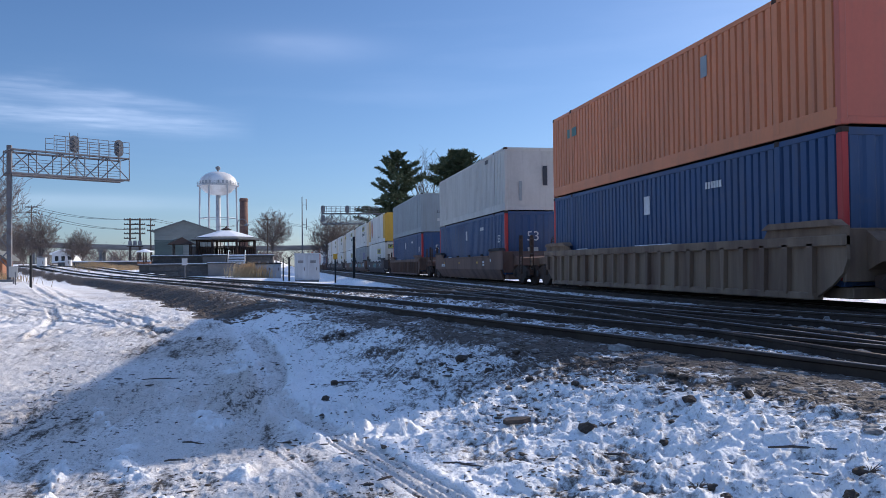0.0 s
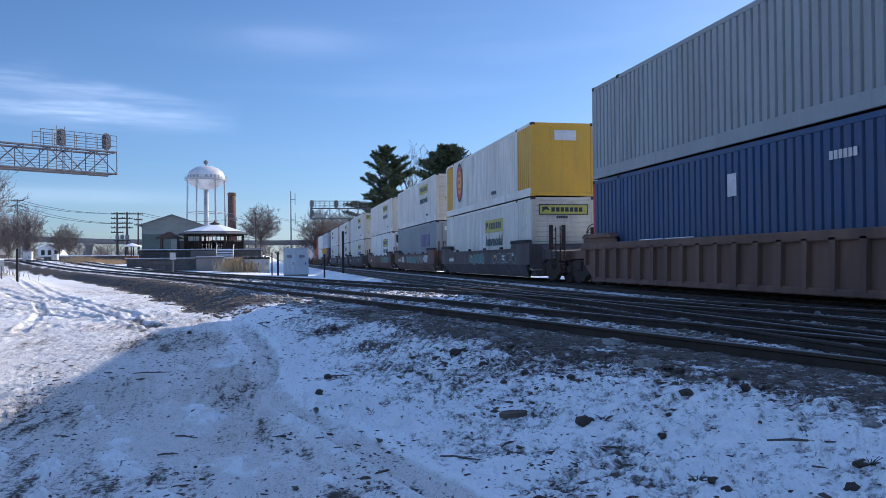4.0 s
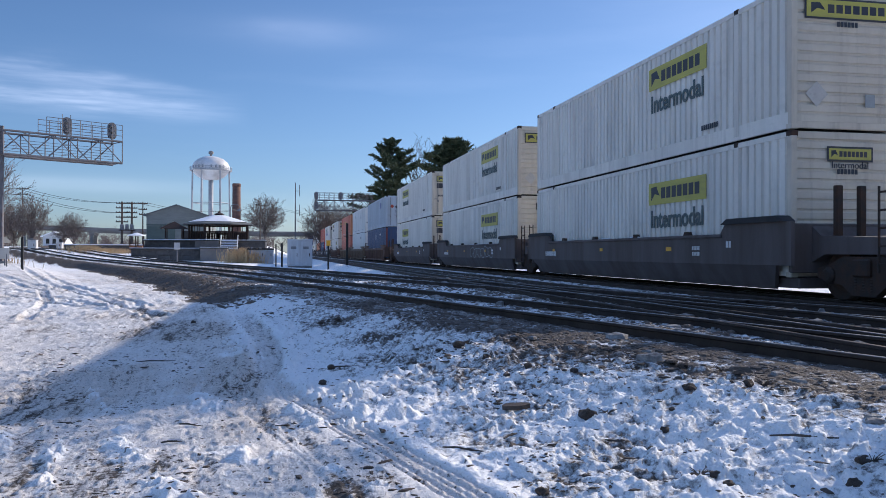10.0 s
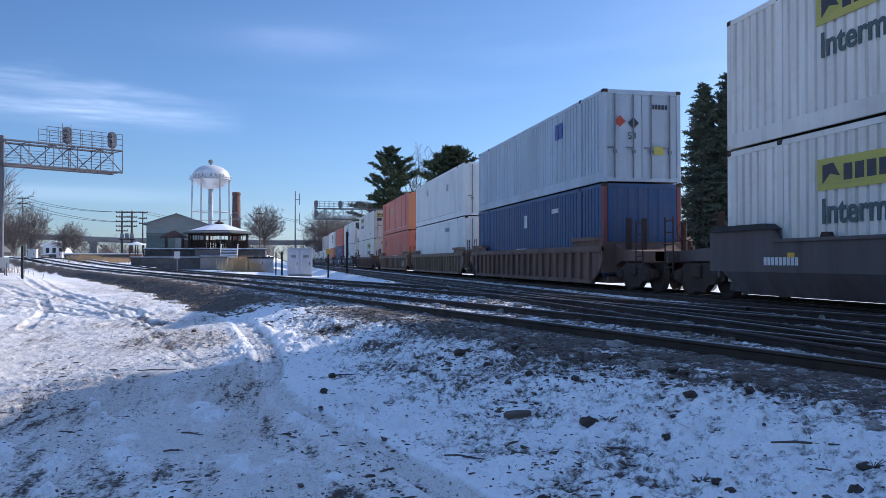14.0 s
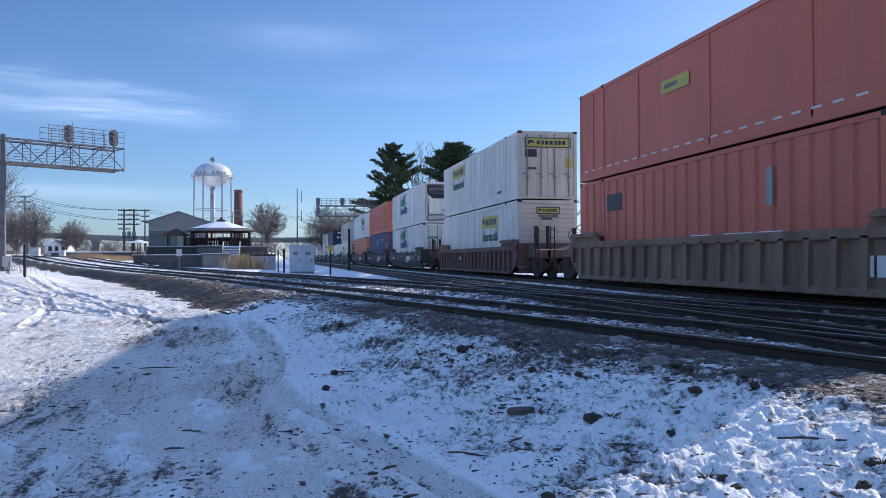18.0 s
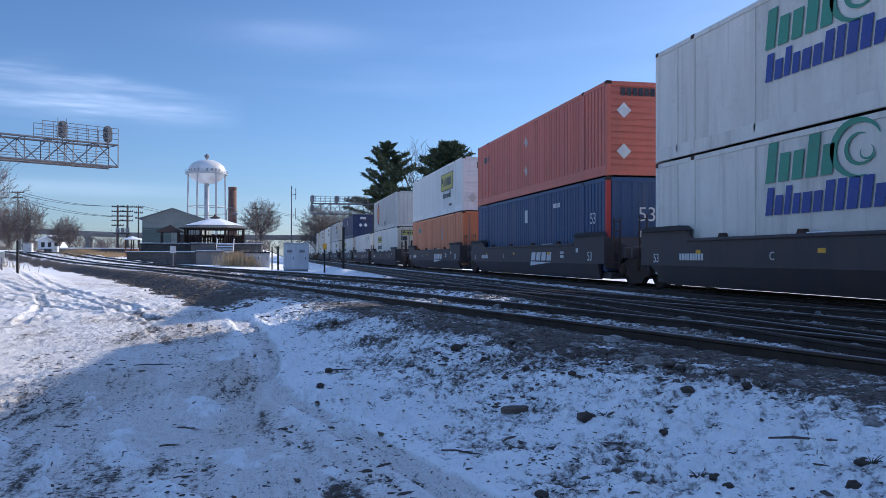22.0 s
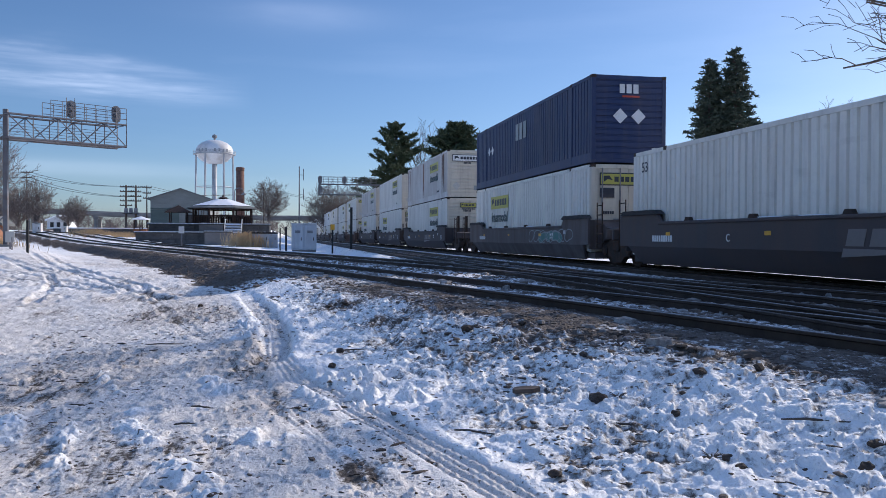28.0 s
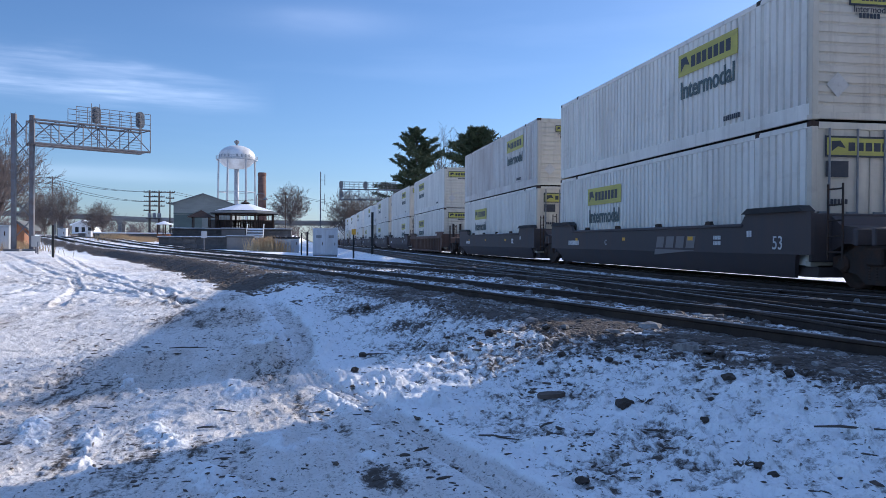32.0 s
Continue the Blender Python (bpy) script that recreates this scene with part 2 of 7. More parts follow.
M = {
    "white": paint("white_paint", (0.81, 0.78, 0.71), amount=0.5),
    "cream": paint("dirty_cream_paint", (0.68, 0.62, 0.51), (0.15, 0.11, 0.08), amount=0.7),
    "white_clean": paint("clean_white_paint", (0.8, 0.79, 0.75), amount=0.12),
    "white_rust": paint("rusty_white_paint", (0.68, 0.66, 0.62), (0.16, 0.06, 0.03), amount=0.75),
    "light_grey": paint("light_grey_paint", (0.56, 0.54, 0.5)),
    "silver_blue": paint("silver_blue_paint", (0.46, 0.52, 0.58)),
    "spray_orange": paint("orange_spray", (0.42, 0.15, 0.06), amount=0.4),
    "grey": paint("grey_paint", (0.3, 0.33, 0.345)),
    "orange": paint("orange_paint", (0.66, 0.235, 0.1)),
    "orange_dark": paint("weathered_orange_paint", (0.57, 0.15, 0.095), amount=0.4),
    "red_orange": paint("red_orange_paint", (0.6, 0.16, 0.11)),
    "blue": paint("blue_paint", (0.027, 0.07, 0.175)),
    "navy": paint("navy_paint", (0.016, 0.032, 0.1)),
    "yellow": paint("yellow_paint", (0.7, 0.4, 0.04)),
    "red_dull": paint("dull_red_paint", (0.2, 0.045, 0.045), amount=0.5),
    "red": paint("red_paint", (0.5, 0.03, 0.03)),
    "sign_yellow": paint("sign_yellow", (0.5, 0.46, 0.09), amount=0.4),
    "sign_purple": paint("sign_purple", (0.14, 0.11, 0.3), amount=0.4),
    "ink": paint("dark_ink", (0.03, 0.035, 0.05), amount=0.2),
    "ink_teal": paint("faded_teal_ink", (0.06, 0.1, 0.105), amount=0.5),
    "ink_blue": paint("blue_ink", (0.04, 0.07, 0.3), amount=0.2),
    "ink_green": paint("green_ink", (0.08, 0.3, 0.2), amount=0.2),
    "ink_faded": paint("faded_white_ink", (0.2, 0.18, 0.18), amount=0.5),
    "ink_white": paint("white_ink", (0.7, 0.7, 0.7), amount=0.3),
    "logo_red": paint("logo_red", (0.45, 0.07, 0.04), amount=0.2),
    "logo_orange": paint("logo_orange", (0.75, 0.3, 0.04), amount=0.2),
    "well_tan": mat("tan_well_steel", (0.27, 0.19, 0.125), (0.14, 0.085, 0.06), 1.2, STREAK, 0.6, 0.7, bump=0.1),
    "well_brown": mat("brown_well_steel", (0.19, 0.11, 0.078), (0.095, 0.06, 0.048), 1.1, STREAK, 0.5, 0.7, bump=0.1),
    "well_grey": mat("grey_well_steel", (0.125, 0.103, 0.1), (0.08, 0.06, 0.05), 1.1, STREAK, 0.5, 0.7, bump=0.1),
    "well_black": mat("black_well_steel", (0.064, 0.055, 0.058), (0.095, 0.07, 0.064), 1.1, STREAK, 0.5, 0.65, bump=0.1),
    "iron": mat("dark_iron", (0.045, 0.035, 0.03), (0.1, 0.05, 0.03), 4, (1, 1, 1), 0.4, 0.75, 0.3, 0.3),
    "tread": mat("polished_wheel_steel", (0.45, 0.44, 0.43), (0.2, 0.16, 0.13), 5, (1, 1, 1), 0.3, 0.35, 1.0, 0.1),
    "rubber": mat("black_hood", (0.03, 0.03, 0.032), (0.06, 0.05, 0.045), 3, (1, 1, 1), 0.4, 0.8),
    "rail": mat("rail_steel", (0.07, 0.05, 0.04), (0.04, 0.03, 0.026), 3, (1, 1, 1), 0.5, 0.6, 0.5, 0.2),
    "railhead": mat("worn_rail_head", (0.32, 0.32, 0.32), (0.2, 0.18, 0.16), 2, (1, 1, 1), 0.4, 0.45, 0.9, 0.03),
    "tie": mat("creosoted_timber", (0.06, 0.047, 0.038), (0.13, 0.11, 0.09), 3, (1, 12, 12), 0.5, 0.9, bump=0.5),
    "galvanised": mat("galvanised_steel", (0.17, 0.175, 0.195), (0.14, 0.11, 0.1), 2, (1, 1, 1), 0.4, 0.6, 0.25, 0.1),
    "tower_white": mat("tower_white_paint", (0.72, 0.73, 0.74), (0.45, 0.42, 0.4), 0.25, (1, 1, 0.4), 0.4, 0.5, bump=0.05, fine=4),
    "tower_leg": mat("pale_leg_paint", (0.42, 0.44, 0.47), (0.3, 0.3, 0.32), 0.3, (1, 1, 1), 0.4, 0.5, bump=0.05, fine=4),
    "brick": mat("chimney_brick", (0.2, 0.11, 0.085), (0.13, 0.075, 0.06), 0.8, (1, 1, 3), 0.5, 0.9, bump=0.4, fine=9),
    "siding": mat("grey_green_siding", (0.22, 0.235, 0.225), (0.165, 0.18, 0.175), 0.4, (1, 1, 3), 0.4, 0.7, fine=6),
    "siding_dark": mat("dark_green_siding", (0.1, 0.13, 0.12), (0.08, 0.1, 0.095), 0.4, (1, 1, 3), 0.4, 0.7, fine=6),
    "shingle": mat("grey_shingles", (0.16, 0.17, 0.17), (0.11, 0.115, 0.12), 1, (1, 1, 1), 0.5, 0.9, fine=12),
    "snow": mat("lying_snow", (0.84, 0.86, 0.9), (0.7, 0.72, 0.76), 1.4, (1, 1, 1), 0.3, 0.75, bump=0.3, fine=12, vary=0.04),
    "dark_wood": mat("dark_brown_timber", (0.06, 0.035, 0.025), (0.035, 0.022, 0.018), 2, (1, 1, 4), 0.5, 0.7, bump=0.2),
    "pole_wood": mat("grey_pole_timber", (0.13, 0.1, 0.08), (0.08, 0.06, 0.05), 2, (4, 4, 0.4), 0.5, 0.9, bump=0.3),
    "stone": mat("grey_stone", (0.125, 0.12, 0.118), (0.07, 0.068, 0.066), 1.5, (1, 1, 1), 0.5, 0.85, bump=0.4, fine=16),
    "concrete": mat("weathered_concrete", (0.25, 0.24, 0.23), (0.16, 0.15, 0.145), 0.3, (1, 1, 2), 0.5, 0.85, fine=5),
    "silver": mat("aluminium_cabinet", (0.55, 0.57, 0.6), (0.42, 0.42, 0.44), 1.5, STREAK, 0.4, 0.45, 0.35, 0.04),
    "signal_grey": mat("dull_signal_backs", (0.24, 0.24, 0.25), (0.15, 0.15, 0.155), 3, (1, 1, 1), 0.4, 0.7),
    "bark": mat("grey_bark", (0.12, 0.1, 0.085), (0.06, 0.05, 0.045), 4, (1, 1, 0.3), 0.5, 0.95, bump=0.5),
    "twig": mat("far_twigs", (0.21, 0.17, 0.15), (0.14, 0.115, 0.105), 1, (1, 1, 1), 0.5, 0.95),
    "needle": mat("dark_needles", (0.06, 0.09, 0.05), (0.1, 0.11, 0.06), 1.2, (1, 1, 1), 0.5, 0.8, vary=0.3, fine=6),
    "needle_blue": mat("spruce_needles", (0.06, 0.082, 0.062), (0.085, 0.1, 0.065), 1.2, (1, 1, 1), 0.5, 0.8, vary=0.3, fine=6),
    "reed": mat("dry_grass", (0.6, 0.45, 0.26), (0.42, 0.3, 0.17), 3, (1, 1, 1), 0.5, 0.9, vary=0.3, fine=9),
    "clod": mat("frozen_earth", (0.07, 0.055, 0.045), (0.14, 0.11, 0.09), 9, (1, 1, 1), 0.4, 0.95, bump=0.6, fine=60),
    "glass_dark": mat("dark_glass", (0.02, 0.02, 0.025), (0.03, 0.03, 0.035), 2, (1, 1, 1), 0.3, 0.15, bump=0.0),
    "wire": mat("black_wire", (0.02, 0.02, 0.02), (0.03, 0.03, 0.03), 2, (1, 1, 1), 0.3, 0.7, bump=0.0),
    "shed_brown": mat("rust_brown_boards", (0.3, 0.14, 0.08), (0.2, 0.1, 0.06), 1, (4, 4, 0.5), 0.4, 0.8),
    "lens_amber": paint("amber_reflector", (0.75, 0.4, 0.03), amount=0.2),
    "teal": paint("faded_teal_spray", (0.06, 0.2, 0.18), amount=0.4),
    "mint": paint("pale_spray", (0.3, 0.33, 0.34), amount=0.6),
    "ballast": mat("brown_ballast", (0.17, 0.135, 0.11), (0.07, 0.06, 0.055), 7, (1, 1, 1), 0.5, 0.95, bump=0.4, fine=30, vary=0.3),
    "dirty_snow": mat("dirty_frozen_snow", (0.38, 0.365, 0.35), (0.12, 0.1, 0.09), 14, (1, 1, 1), 0.6, 0.9, bump=0.4, fine=50),
}


# ---- mesh building ----
class Shape:
    """Gathers vertices and faces of one mesh."""

    def __init__(self):
        self.v, self.f = [], []

    def put(self, verts, faces):
        k = len(self.v)
        self.v += [tuple(p) for p in verts]
        self.f += [tuple(i + k for i in face) for face in faces]
        return self

    def box(self, x0, x1, y0, y1, z0, z1, c=0.0):
        if c <= 0:
            v = [(x, y, z) for x in (x0, x1) for y in (y0, y1) for z in (z0, z1)]
            return self.put(v, [(0, 1, 3, 2), (4, 6, 7, 5), (0, 4, 5, 1), (2, 3, 7, 6), (0, 2, 6, 4), (1, 5, 7, 3)])
        lo, hi = (x0, y0, z0), (x1, y1, z1)
        v, ix = [], {}
        for cx in (0, 1):
            for cy in (0, 1):
                for cz in (0, 1):
                    for ax in range(3):
                        p = [(lo, hi)[s][i] + (0 if i == ax else (c, -c)[s]) for i, s in enumerate((cx, cy, cz))]
                        ix[cx, cy, cz, ax] = len(v)
                        v.append(p)
        f = []
        for ax in range(3):
            o = [i for i in range(3) if i != ax]
            for s in (0, 1):
                q = []
                for a, b in ((0, 0), (1, 0), (1, 1), (0, 1)):
                    k = [0, 0, 0]
                    k[ax], k[o[0]], k[o[1]] = s, a, b
                    q.append(ix[(*k, ax)])
                f.append(tuple(q if (s == 1) == (ax != 1) else q[::-1]))
            for a in (0, 1):
                for b in (0, 1):
                    k0, k1 = [0, 0, 0], [0, 0, 0]
                    k0[o[0]] = k1[o[0]] = a
                    k0[o[1]] = k1[o[1]] = b
                    k1[ax] = 1
                    f.append((ix[(*k0, o[0])], ix[(*k1, o[0])], ix[(*k1, o[1])], ix[(*k0, o[1])]))
        for cx in (0, 1):
            for cy in (0, 1):
                for cz in (0, 1):
                    f.append(tuple(ix[cx, cy, cz, ax] for ax in range(3)))
        return self.put(v, f)

    def tube(self, pts, r, n=8, caps=True):
        pts = [Vector(p) for p in pts]
        rs = r if isinstance(r, (list, tuple)) else [r] * len(pts)
        v, f = [], []
        up = Vector((0.13, 0.31, 0.94))
        for i, p in enumerate(pts):
            d = (pts[min(i + 1, len(pts) - 1)] - pts[max(i - 1, 0)]).normalized()
            a = d.cross(up)
            a = a.normalized() if a.length > 1e-4 else d.cross(Vector((1, 0, 0))).normalized()
            b = d.cross(a)
            for k in range(n):
                t = 2 * math.pi * k / n
                v.append(p + (a * math.cos(t) + b * math.sin(t)) * rs[i])
        for i in range(len(pts) - 1):
            for k in range(n):
                f.append((i * n + k, i * n + (k + 1) % n, (i + 1) * n + (k + 1) % n, (i + 1) * n + k))
        if caps:
            f.append(tuple(range(n))[::-1])
            f.append(tuple(range((len(pts) - 1) * n, len(pts) * n)))
        return self.put(v, f)

    def lathe(self, profile, n=24, axis="z", at=(0, 0, 0)):
        v, f = [], []
        for r, h in profile:
            for k in range(n):
                t = 2 * math.pi * k / n
                a, b = r * math.cos(t), r * math.sin(t)
                p = {"z": (a, b, h), "y": (a, h, b), "x": (h, a, b)}[axis]
                v.append([p[i] + at[i] for i in range(3)])
        for i in range(len(profile) - 1):
            for k in range(n):
                f.append((i * n + k, i * n + (k + 1) % n, (i + 1) * n + (k + 1) % n, (i + 1) * n + k))
        f.append(tuple(range(n))[::-1])
        f.append(tuple(range((len(profile) - 1) * n, len(profile) * n)))
        return self.put(v, f)

    def prism(self, poly, y0, y1, plane="xz"):
        n = len(poly)
        def p(a, b, y):
            return (a, y, b) if plane == "xz" else ((y, a, b) if plane == "yz" else (a, b, y))
        v = [p(a, b, y0) for a, b in poly] + [p(a, b, y1) for a, b in poly]
        return self.put(v, [tuple(range(n)), tuple(range(n, 2 * n))[::-1]] + [(i, i + n, (i + 1) % n + n, (i + 1) % n) for i in range(n)])

    def mesh(self, name, smooth=False):
        me = bpy.data.meshes.new(name)
        me.from_pydata([tuple(p) for p in self.v], [], self.f)
        bm = bmesh.new()
        bm.from_mesh(me)
        bmesh.ops.recalc_face_normals(bm, faces=bm.faces)
        bm.to_mesh(me)
        bm.free()
        if smooth:
            me.polygons.foreach_set("use_smooth", [True] * len(me.polygons))
        me.update()
        return me


CACHE = {}


def cached(key, make, smooth=False):
    if key not in CACHE:
        CACHE[key] = make().mesh(key, smooth)
        CACHE[key].materials.append(None)
    return CACHE[key]


def part(name, mesh, material, parent=None, label="", at=None):
    """One mesh object under a thing or under a part."""
    if isinstance(mesh, Shape):
        mesh = mesh.mesh(name)
    if not mesh.materials:
        mesh.materials.append(None)
    ob = new(name, mesh)
    ob.material_slots[0].link = "OBJECT"
    ob.material_slots[0].material = M[material] if isinstance(material, str) else material
    if parent is not None:
        ob.parent = parent
    if at is not None:
        ob.matrix_basis = at if isinstance(at, Matrix) else pose(*at)
    if label:
        ob["label"] = label
    return ob


def thing(name, label, category, group="", kind="", at=(0, 0, 0)):
    ob = new(name)
    ob.empty_display_size = 0.3
    ob.matrix_basis = at if isinstance(at, Matrix) else pose(*at)
    return tagged(ob, label, category, group, kind)


def lettering(text, size, italic=0.0, bold=0.0):
    key = f"letters {text} {size}"
    if key not in CACHE:
        cu = bpy.data.curves.new(key, "FONT")
        cu.body, cu.size, cu.extrude, cu.shear, cu.offset = text, size, 0.004, italic, bold
        ob = new("letters", cu)
        CACHE[key] = bpy.data.meshes.new_from_object(ob.evaluated_get(bpy.context.evaluated_depsgraph_get()))
        bpy.data.objects.remove(ob)
        CACHE[key].materials.clear()
        CACHE[key].materials.append(None)
    return CACHE[key]


# a frame on the near side of a container or car: x to the right, y up, facing -y
def on_side(x, y, z):
    return pose(x, y, z, 90, 0, 0)


# the same on its leading end, facing +x
def on_end(x, y, z):
    return pose(x, y, z, 90, 0, 90)


def bars(widths, height, gap, seed=1):
    """Plain blocks in place of characters."""
    s, x = Shape(), 0.0
    for w in widths:
        s.box(x, x + w, 0, height, 0, 0.004)
        x += w + gap
    return s

# ---- lay of the land ----
def smooth(a, b, x):
    t = np.clip((x - a) / (b - a), 0, 1)
    return t * t * (3 - 2 * t)


TRAIN_Y, SIDE_Y = 11.16, 7.15


def curve_line(offset):
    """Centre line of the curving pair of tracks; offset metres to the north of the first."""
    pts, x, y, s, head = [], 60.0, 4.75 + 70 * math.tan(radians(13.8)), 0.0, 13.8
    while x > -420 and len(pts) < 900:
        a = radians(head)
        pts.append((x - offset * math.sin(a), y + offset * math.cos(a)))
        x, y, s = x - math.cos(a), y - math.sin(a), s + 1.0
        if 100 < s < 160:
            head += 0.22
        elif 170 < s < 300:
            head -= 0.45
    return np.array(pts)


LINE_A, LINE_B = curve_line(0.0), curve_line(4.05)


def line_y(line, x):
    return np.interp(x, line[::-1, 0], line[::-1, 1])


def line_dist(line, x, y):
    slope = (line_y(line, x + 0.5) - line_y(line, x - 0.5))
    return np.abs(y - line_y(line, x)) / np.sqrt(1 + slope * slope)


def rise(x, y):
    """The land climbs towards the far end of the curve."""
    far = np.interp(-np.asarray(x, float), [50, 62, 80, 93, 104, 125, 150, 165, 180, 250, 400], [0, 0.04, 0.24, 0.66, 1.25, 1.5, 1.7, 2.1, 2.4, 3.0, 3.2])
    return far * smooth(6, -4, np.asarray(y, float))


def hash2(ix, iy, seed):
    h = (ix * 374761393 + iy * 668265263 + seed * 974634543) & 0x7FFFFFFF
    h = ((h ^ (h >> 13)) * 1274126177) & 0x7FFFFFFF
    return ((h ^ (h >> 16)) & 0xFFFF) / 65535.0


def value_noise(x, y, seed=0):
    ix, iy = np.floor(x).astype(np.int64), np.floor(y).astype(np.int64)
    u, v = x - ix, y - iy
    u, v = u * u * (3 - 2 * u), v * v * (3 - 2 * v)
    a, b = hash2(ix, iy, seed), hash2(ix + 1, iy, seed)
    c, d = hash2(ix, iy + 1, seed), hash2(ix + 1, iy + 1, seed)
    return (a * (1 - u) + b * u) * (1 - v) + (c * (1 - u) + d * u) * v


def fbm(x, y, size, octaves=4, seed=0):
    out, amp, tot = 0.0, 1.0, 0.0
    for o in range(octaves):
        k = 2.0 ** o / size
        out = out + amp * value_noise(x * k + 17.3 * o, y * k - 9.1 * o, seed + o)
        tot, amp = tot + amp, amp * 0.5
    return out / tot


def poly_dist(x, y, pts):
    """Distance to a polyline and the length run along it."""
    best, along, run = np.full(x.shape, 1e9), np.zeros(x.shape), 0.0
    for (ax, ay), (bx, by) in zip(pts, pts[1:]):
        dx, dy = bx - ax, by - ay
        ln = math.hypot(dx, dy)
        t = np.clip(((x - ax) * dx + (y - ay) * dy) / ln ** 2, 0, 1)
        d = np.hypot(x - ax - t * dx, y - ay - t * dy)
        m = d < best
        best, along = np.where(m, d, best), np.where(m, run + t * ln, along)
        run += ln
    return best, along


RUTS = [  # width, depth, tread, line of a tyre through the snow
    (0.21, 0.075, 1, [(-18.6, -0.86), (-16.6, -0.62), (-14.57, -0.38), (-12.7, -0.2), (-11.17, -0.12), (-9.9, -0.12), (-9.2, -0.22)]),
    (0.15, 0.03, 1, [(-9.2, -0.06), (-8.0, 0.13), (-6.93, 0.43), (-6.02, 0.69), (-5.26, 0.89), (-4.58, 1.07), (-3.6, 1.3)]),
    (0.12, 0.012, 1, [(-26.9, -4.3), (-19.3, -2.9), (-15.2, -2.0), (-12.6, -1.35), (-10.9, -0.85), (-9.05, -0.5), (-7.3, -0.17), (-6.28, 0.1), (-5.4, 0.3), (-4.6, 0.45)]),
    (0.13, 0.008, 1, [(-5.6, -1.75), (-6.6, -1.6), (-7.54, -1.47), (-8.9, -1.33), (-9.8, -1.22), (-11.1, -1.05), (-13.5, -0.6)]),
    (0.22, 0.07, 0, [(-100, -36), (-60, -17.6), (-40.6, -10.4), (-28.2, -5.6), (-22, -3.6), (-18.8, -2.5)]),
    (0.16, 0.05, 0, [(-60, -21), (-44, -13.4), (-34, -8.9), (-27, -6.9), (-20, -5.6)]),
    (0.14, 0.04, 0, [(-30.3, -9.6), (-37.3, -9.2), (-45, -9.0)]),
    (0.2, 0.06, 0, [(-46.0, -14.3), (-36.8, -9.28), (-31.0, -6.9), (-25.8, -4.97), (-22.5, -3.9), (-19.1, -2.62)]),
    (0.17, 0.05, 0, [(-44, -14.6), (-36.9, -11.5), (-29.0, -7.15), (-25.4, -5.5), (-21.7, -3.78)]),
    (0.2, 0.06, 0, [(-70, -19.5), (-45.9, -11.56), (-38, -8.6), (-31.5, -6.44), (-26.8, -4.7), (-22.3, -3.33)]),
    (0.16, 0.05, 0, [(-33, -10.5), (-28.2, -7.79), (-26.0, -6.6), (-23.8, -5.3)]),
    (0.15, 0.05, 0, [(-30, -9.0), (-27.5, -8.3), (-25.3, -8.2), (-23.5, -8.6)]),
    (0.11, 0.005, 1, [(-4.0, -1.15), (-5.0, -1.4), (-7.2, -2.0), (-10.0, -2.75), (-16.4, -4.3)]),
    (0.1, 0.005, 1, [(-4.2, -0.3), (-5.5, -0.45), (-7.5, -0.75), (-10, -1.5), (-14, -3.2)]),
]
# ridges of shoved, frozen snow left on the lane and along its edge: width, height, line
RIDGES = [
    (0.13, 0.07, [(-9.5, -1.95), (-9.15, -1.85), (-8.8, -1.88)]),
    (0.08, 0.06, [(-8.65, -1.72), (-8.2, -1.55)]),
    (0.13, 0.06, [(-8.5, -0.8), (-8.05, -0.68), (-7.75, -0.52)]),
    (0.14, 0.05, [(-7.3, -1.3), (-6.7, -1.18), (-6.2, -1.02)]),
    (0.06, 0.055, [(-7.2, -1.72), (-6.4, -1.62), (-5.7, -1.5)]),
    (0.09, 0.05, [(-7.6, -2.3), (-7.0, -2.17), (-6.6, -2.1)]),
    (0.17, 0.06, [(-6.15, -0.38), (-5.9, -0.25), (-5.75, 0.0)]),
    (0.10, 0.05, [(-5.7, -0.75), (-5.2, -0.6), (-4.8, -0.45)]),
    (0.12, 0.05, [(-5.45, 0.36), (-5.2, 0.48), (-4.9, 0.55)]),
    (0.26, 0.09, [(-13.3, -0.62), (-12.3, -0.55), (-11.2, -0.44)]),
    (0.13, 0.07, [(-9.0, 0.1), (-8.2, 0.3), (-7.6, 0.42)]),
    (0.12, 0.06, [(-7.6, 0.06), (-7.1, 0.2), (-6.75, 0.3)]),
    (0.11, 0.05, [(-6.0, 0.48), (-5.7, 0.58)]),
    (0.16, 0.09, [(-7.0, 0.62), (-6.6, 0.7)]),
    (0.2, 0.10, [(-7.5, 0.72), (-7.95, 0.66)]),
    (0.14, 0.08, [(-6.9, 0.95), (-6.6, 1.02)]),
    (0.14, 0.06, [(-15.5, 0.1), (-13.5, 0.18), (-11.2, 0.22), (-9.8, 0.2)]),
]
# patches where earth shows through: place, radius, amount
DIRT = [(-6.6, -1.7, 0.7, 0.07), (-5.6, -1.25, 0.6, 0.06), (-4.92, 0.37, 0.2, 0.12), (-5.02, 0.71, 0.16, 0.12), (-7.4, -0.05, 0.5, 0.05), (-9.3, -0.3, 0.6, 0.05), (-6.2, 0.25, 0.4, 0.06), (-6.0, -0.75, 0.35, 0.06), (-8.4, -1.5, 0.5, 0.05), (-13.5, 0.75, 0.5, 0.12), (-9.2, 0.65, 0.2, 0.14), (-4.6, -0.9, 0.5, 0.07)]
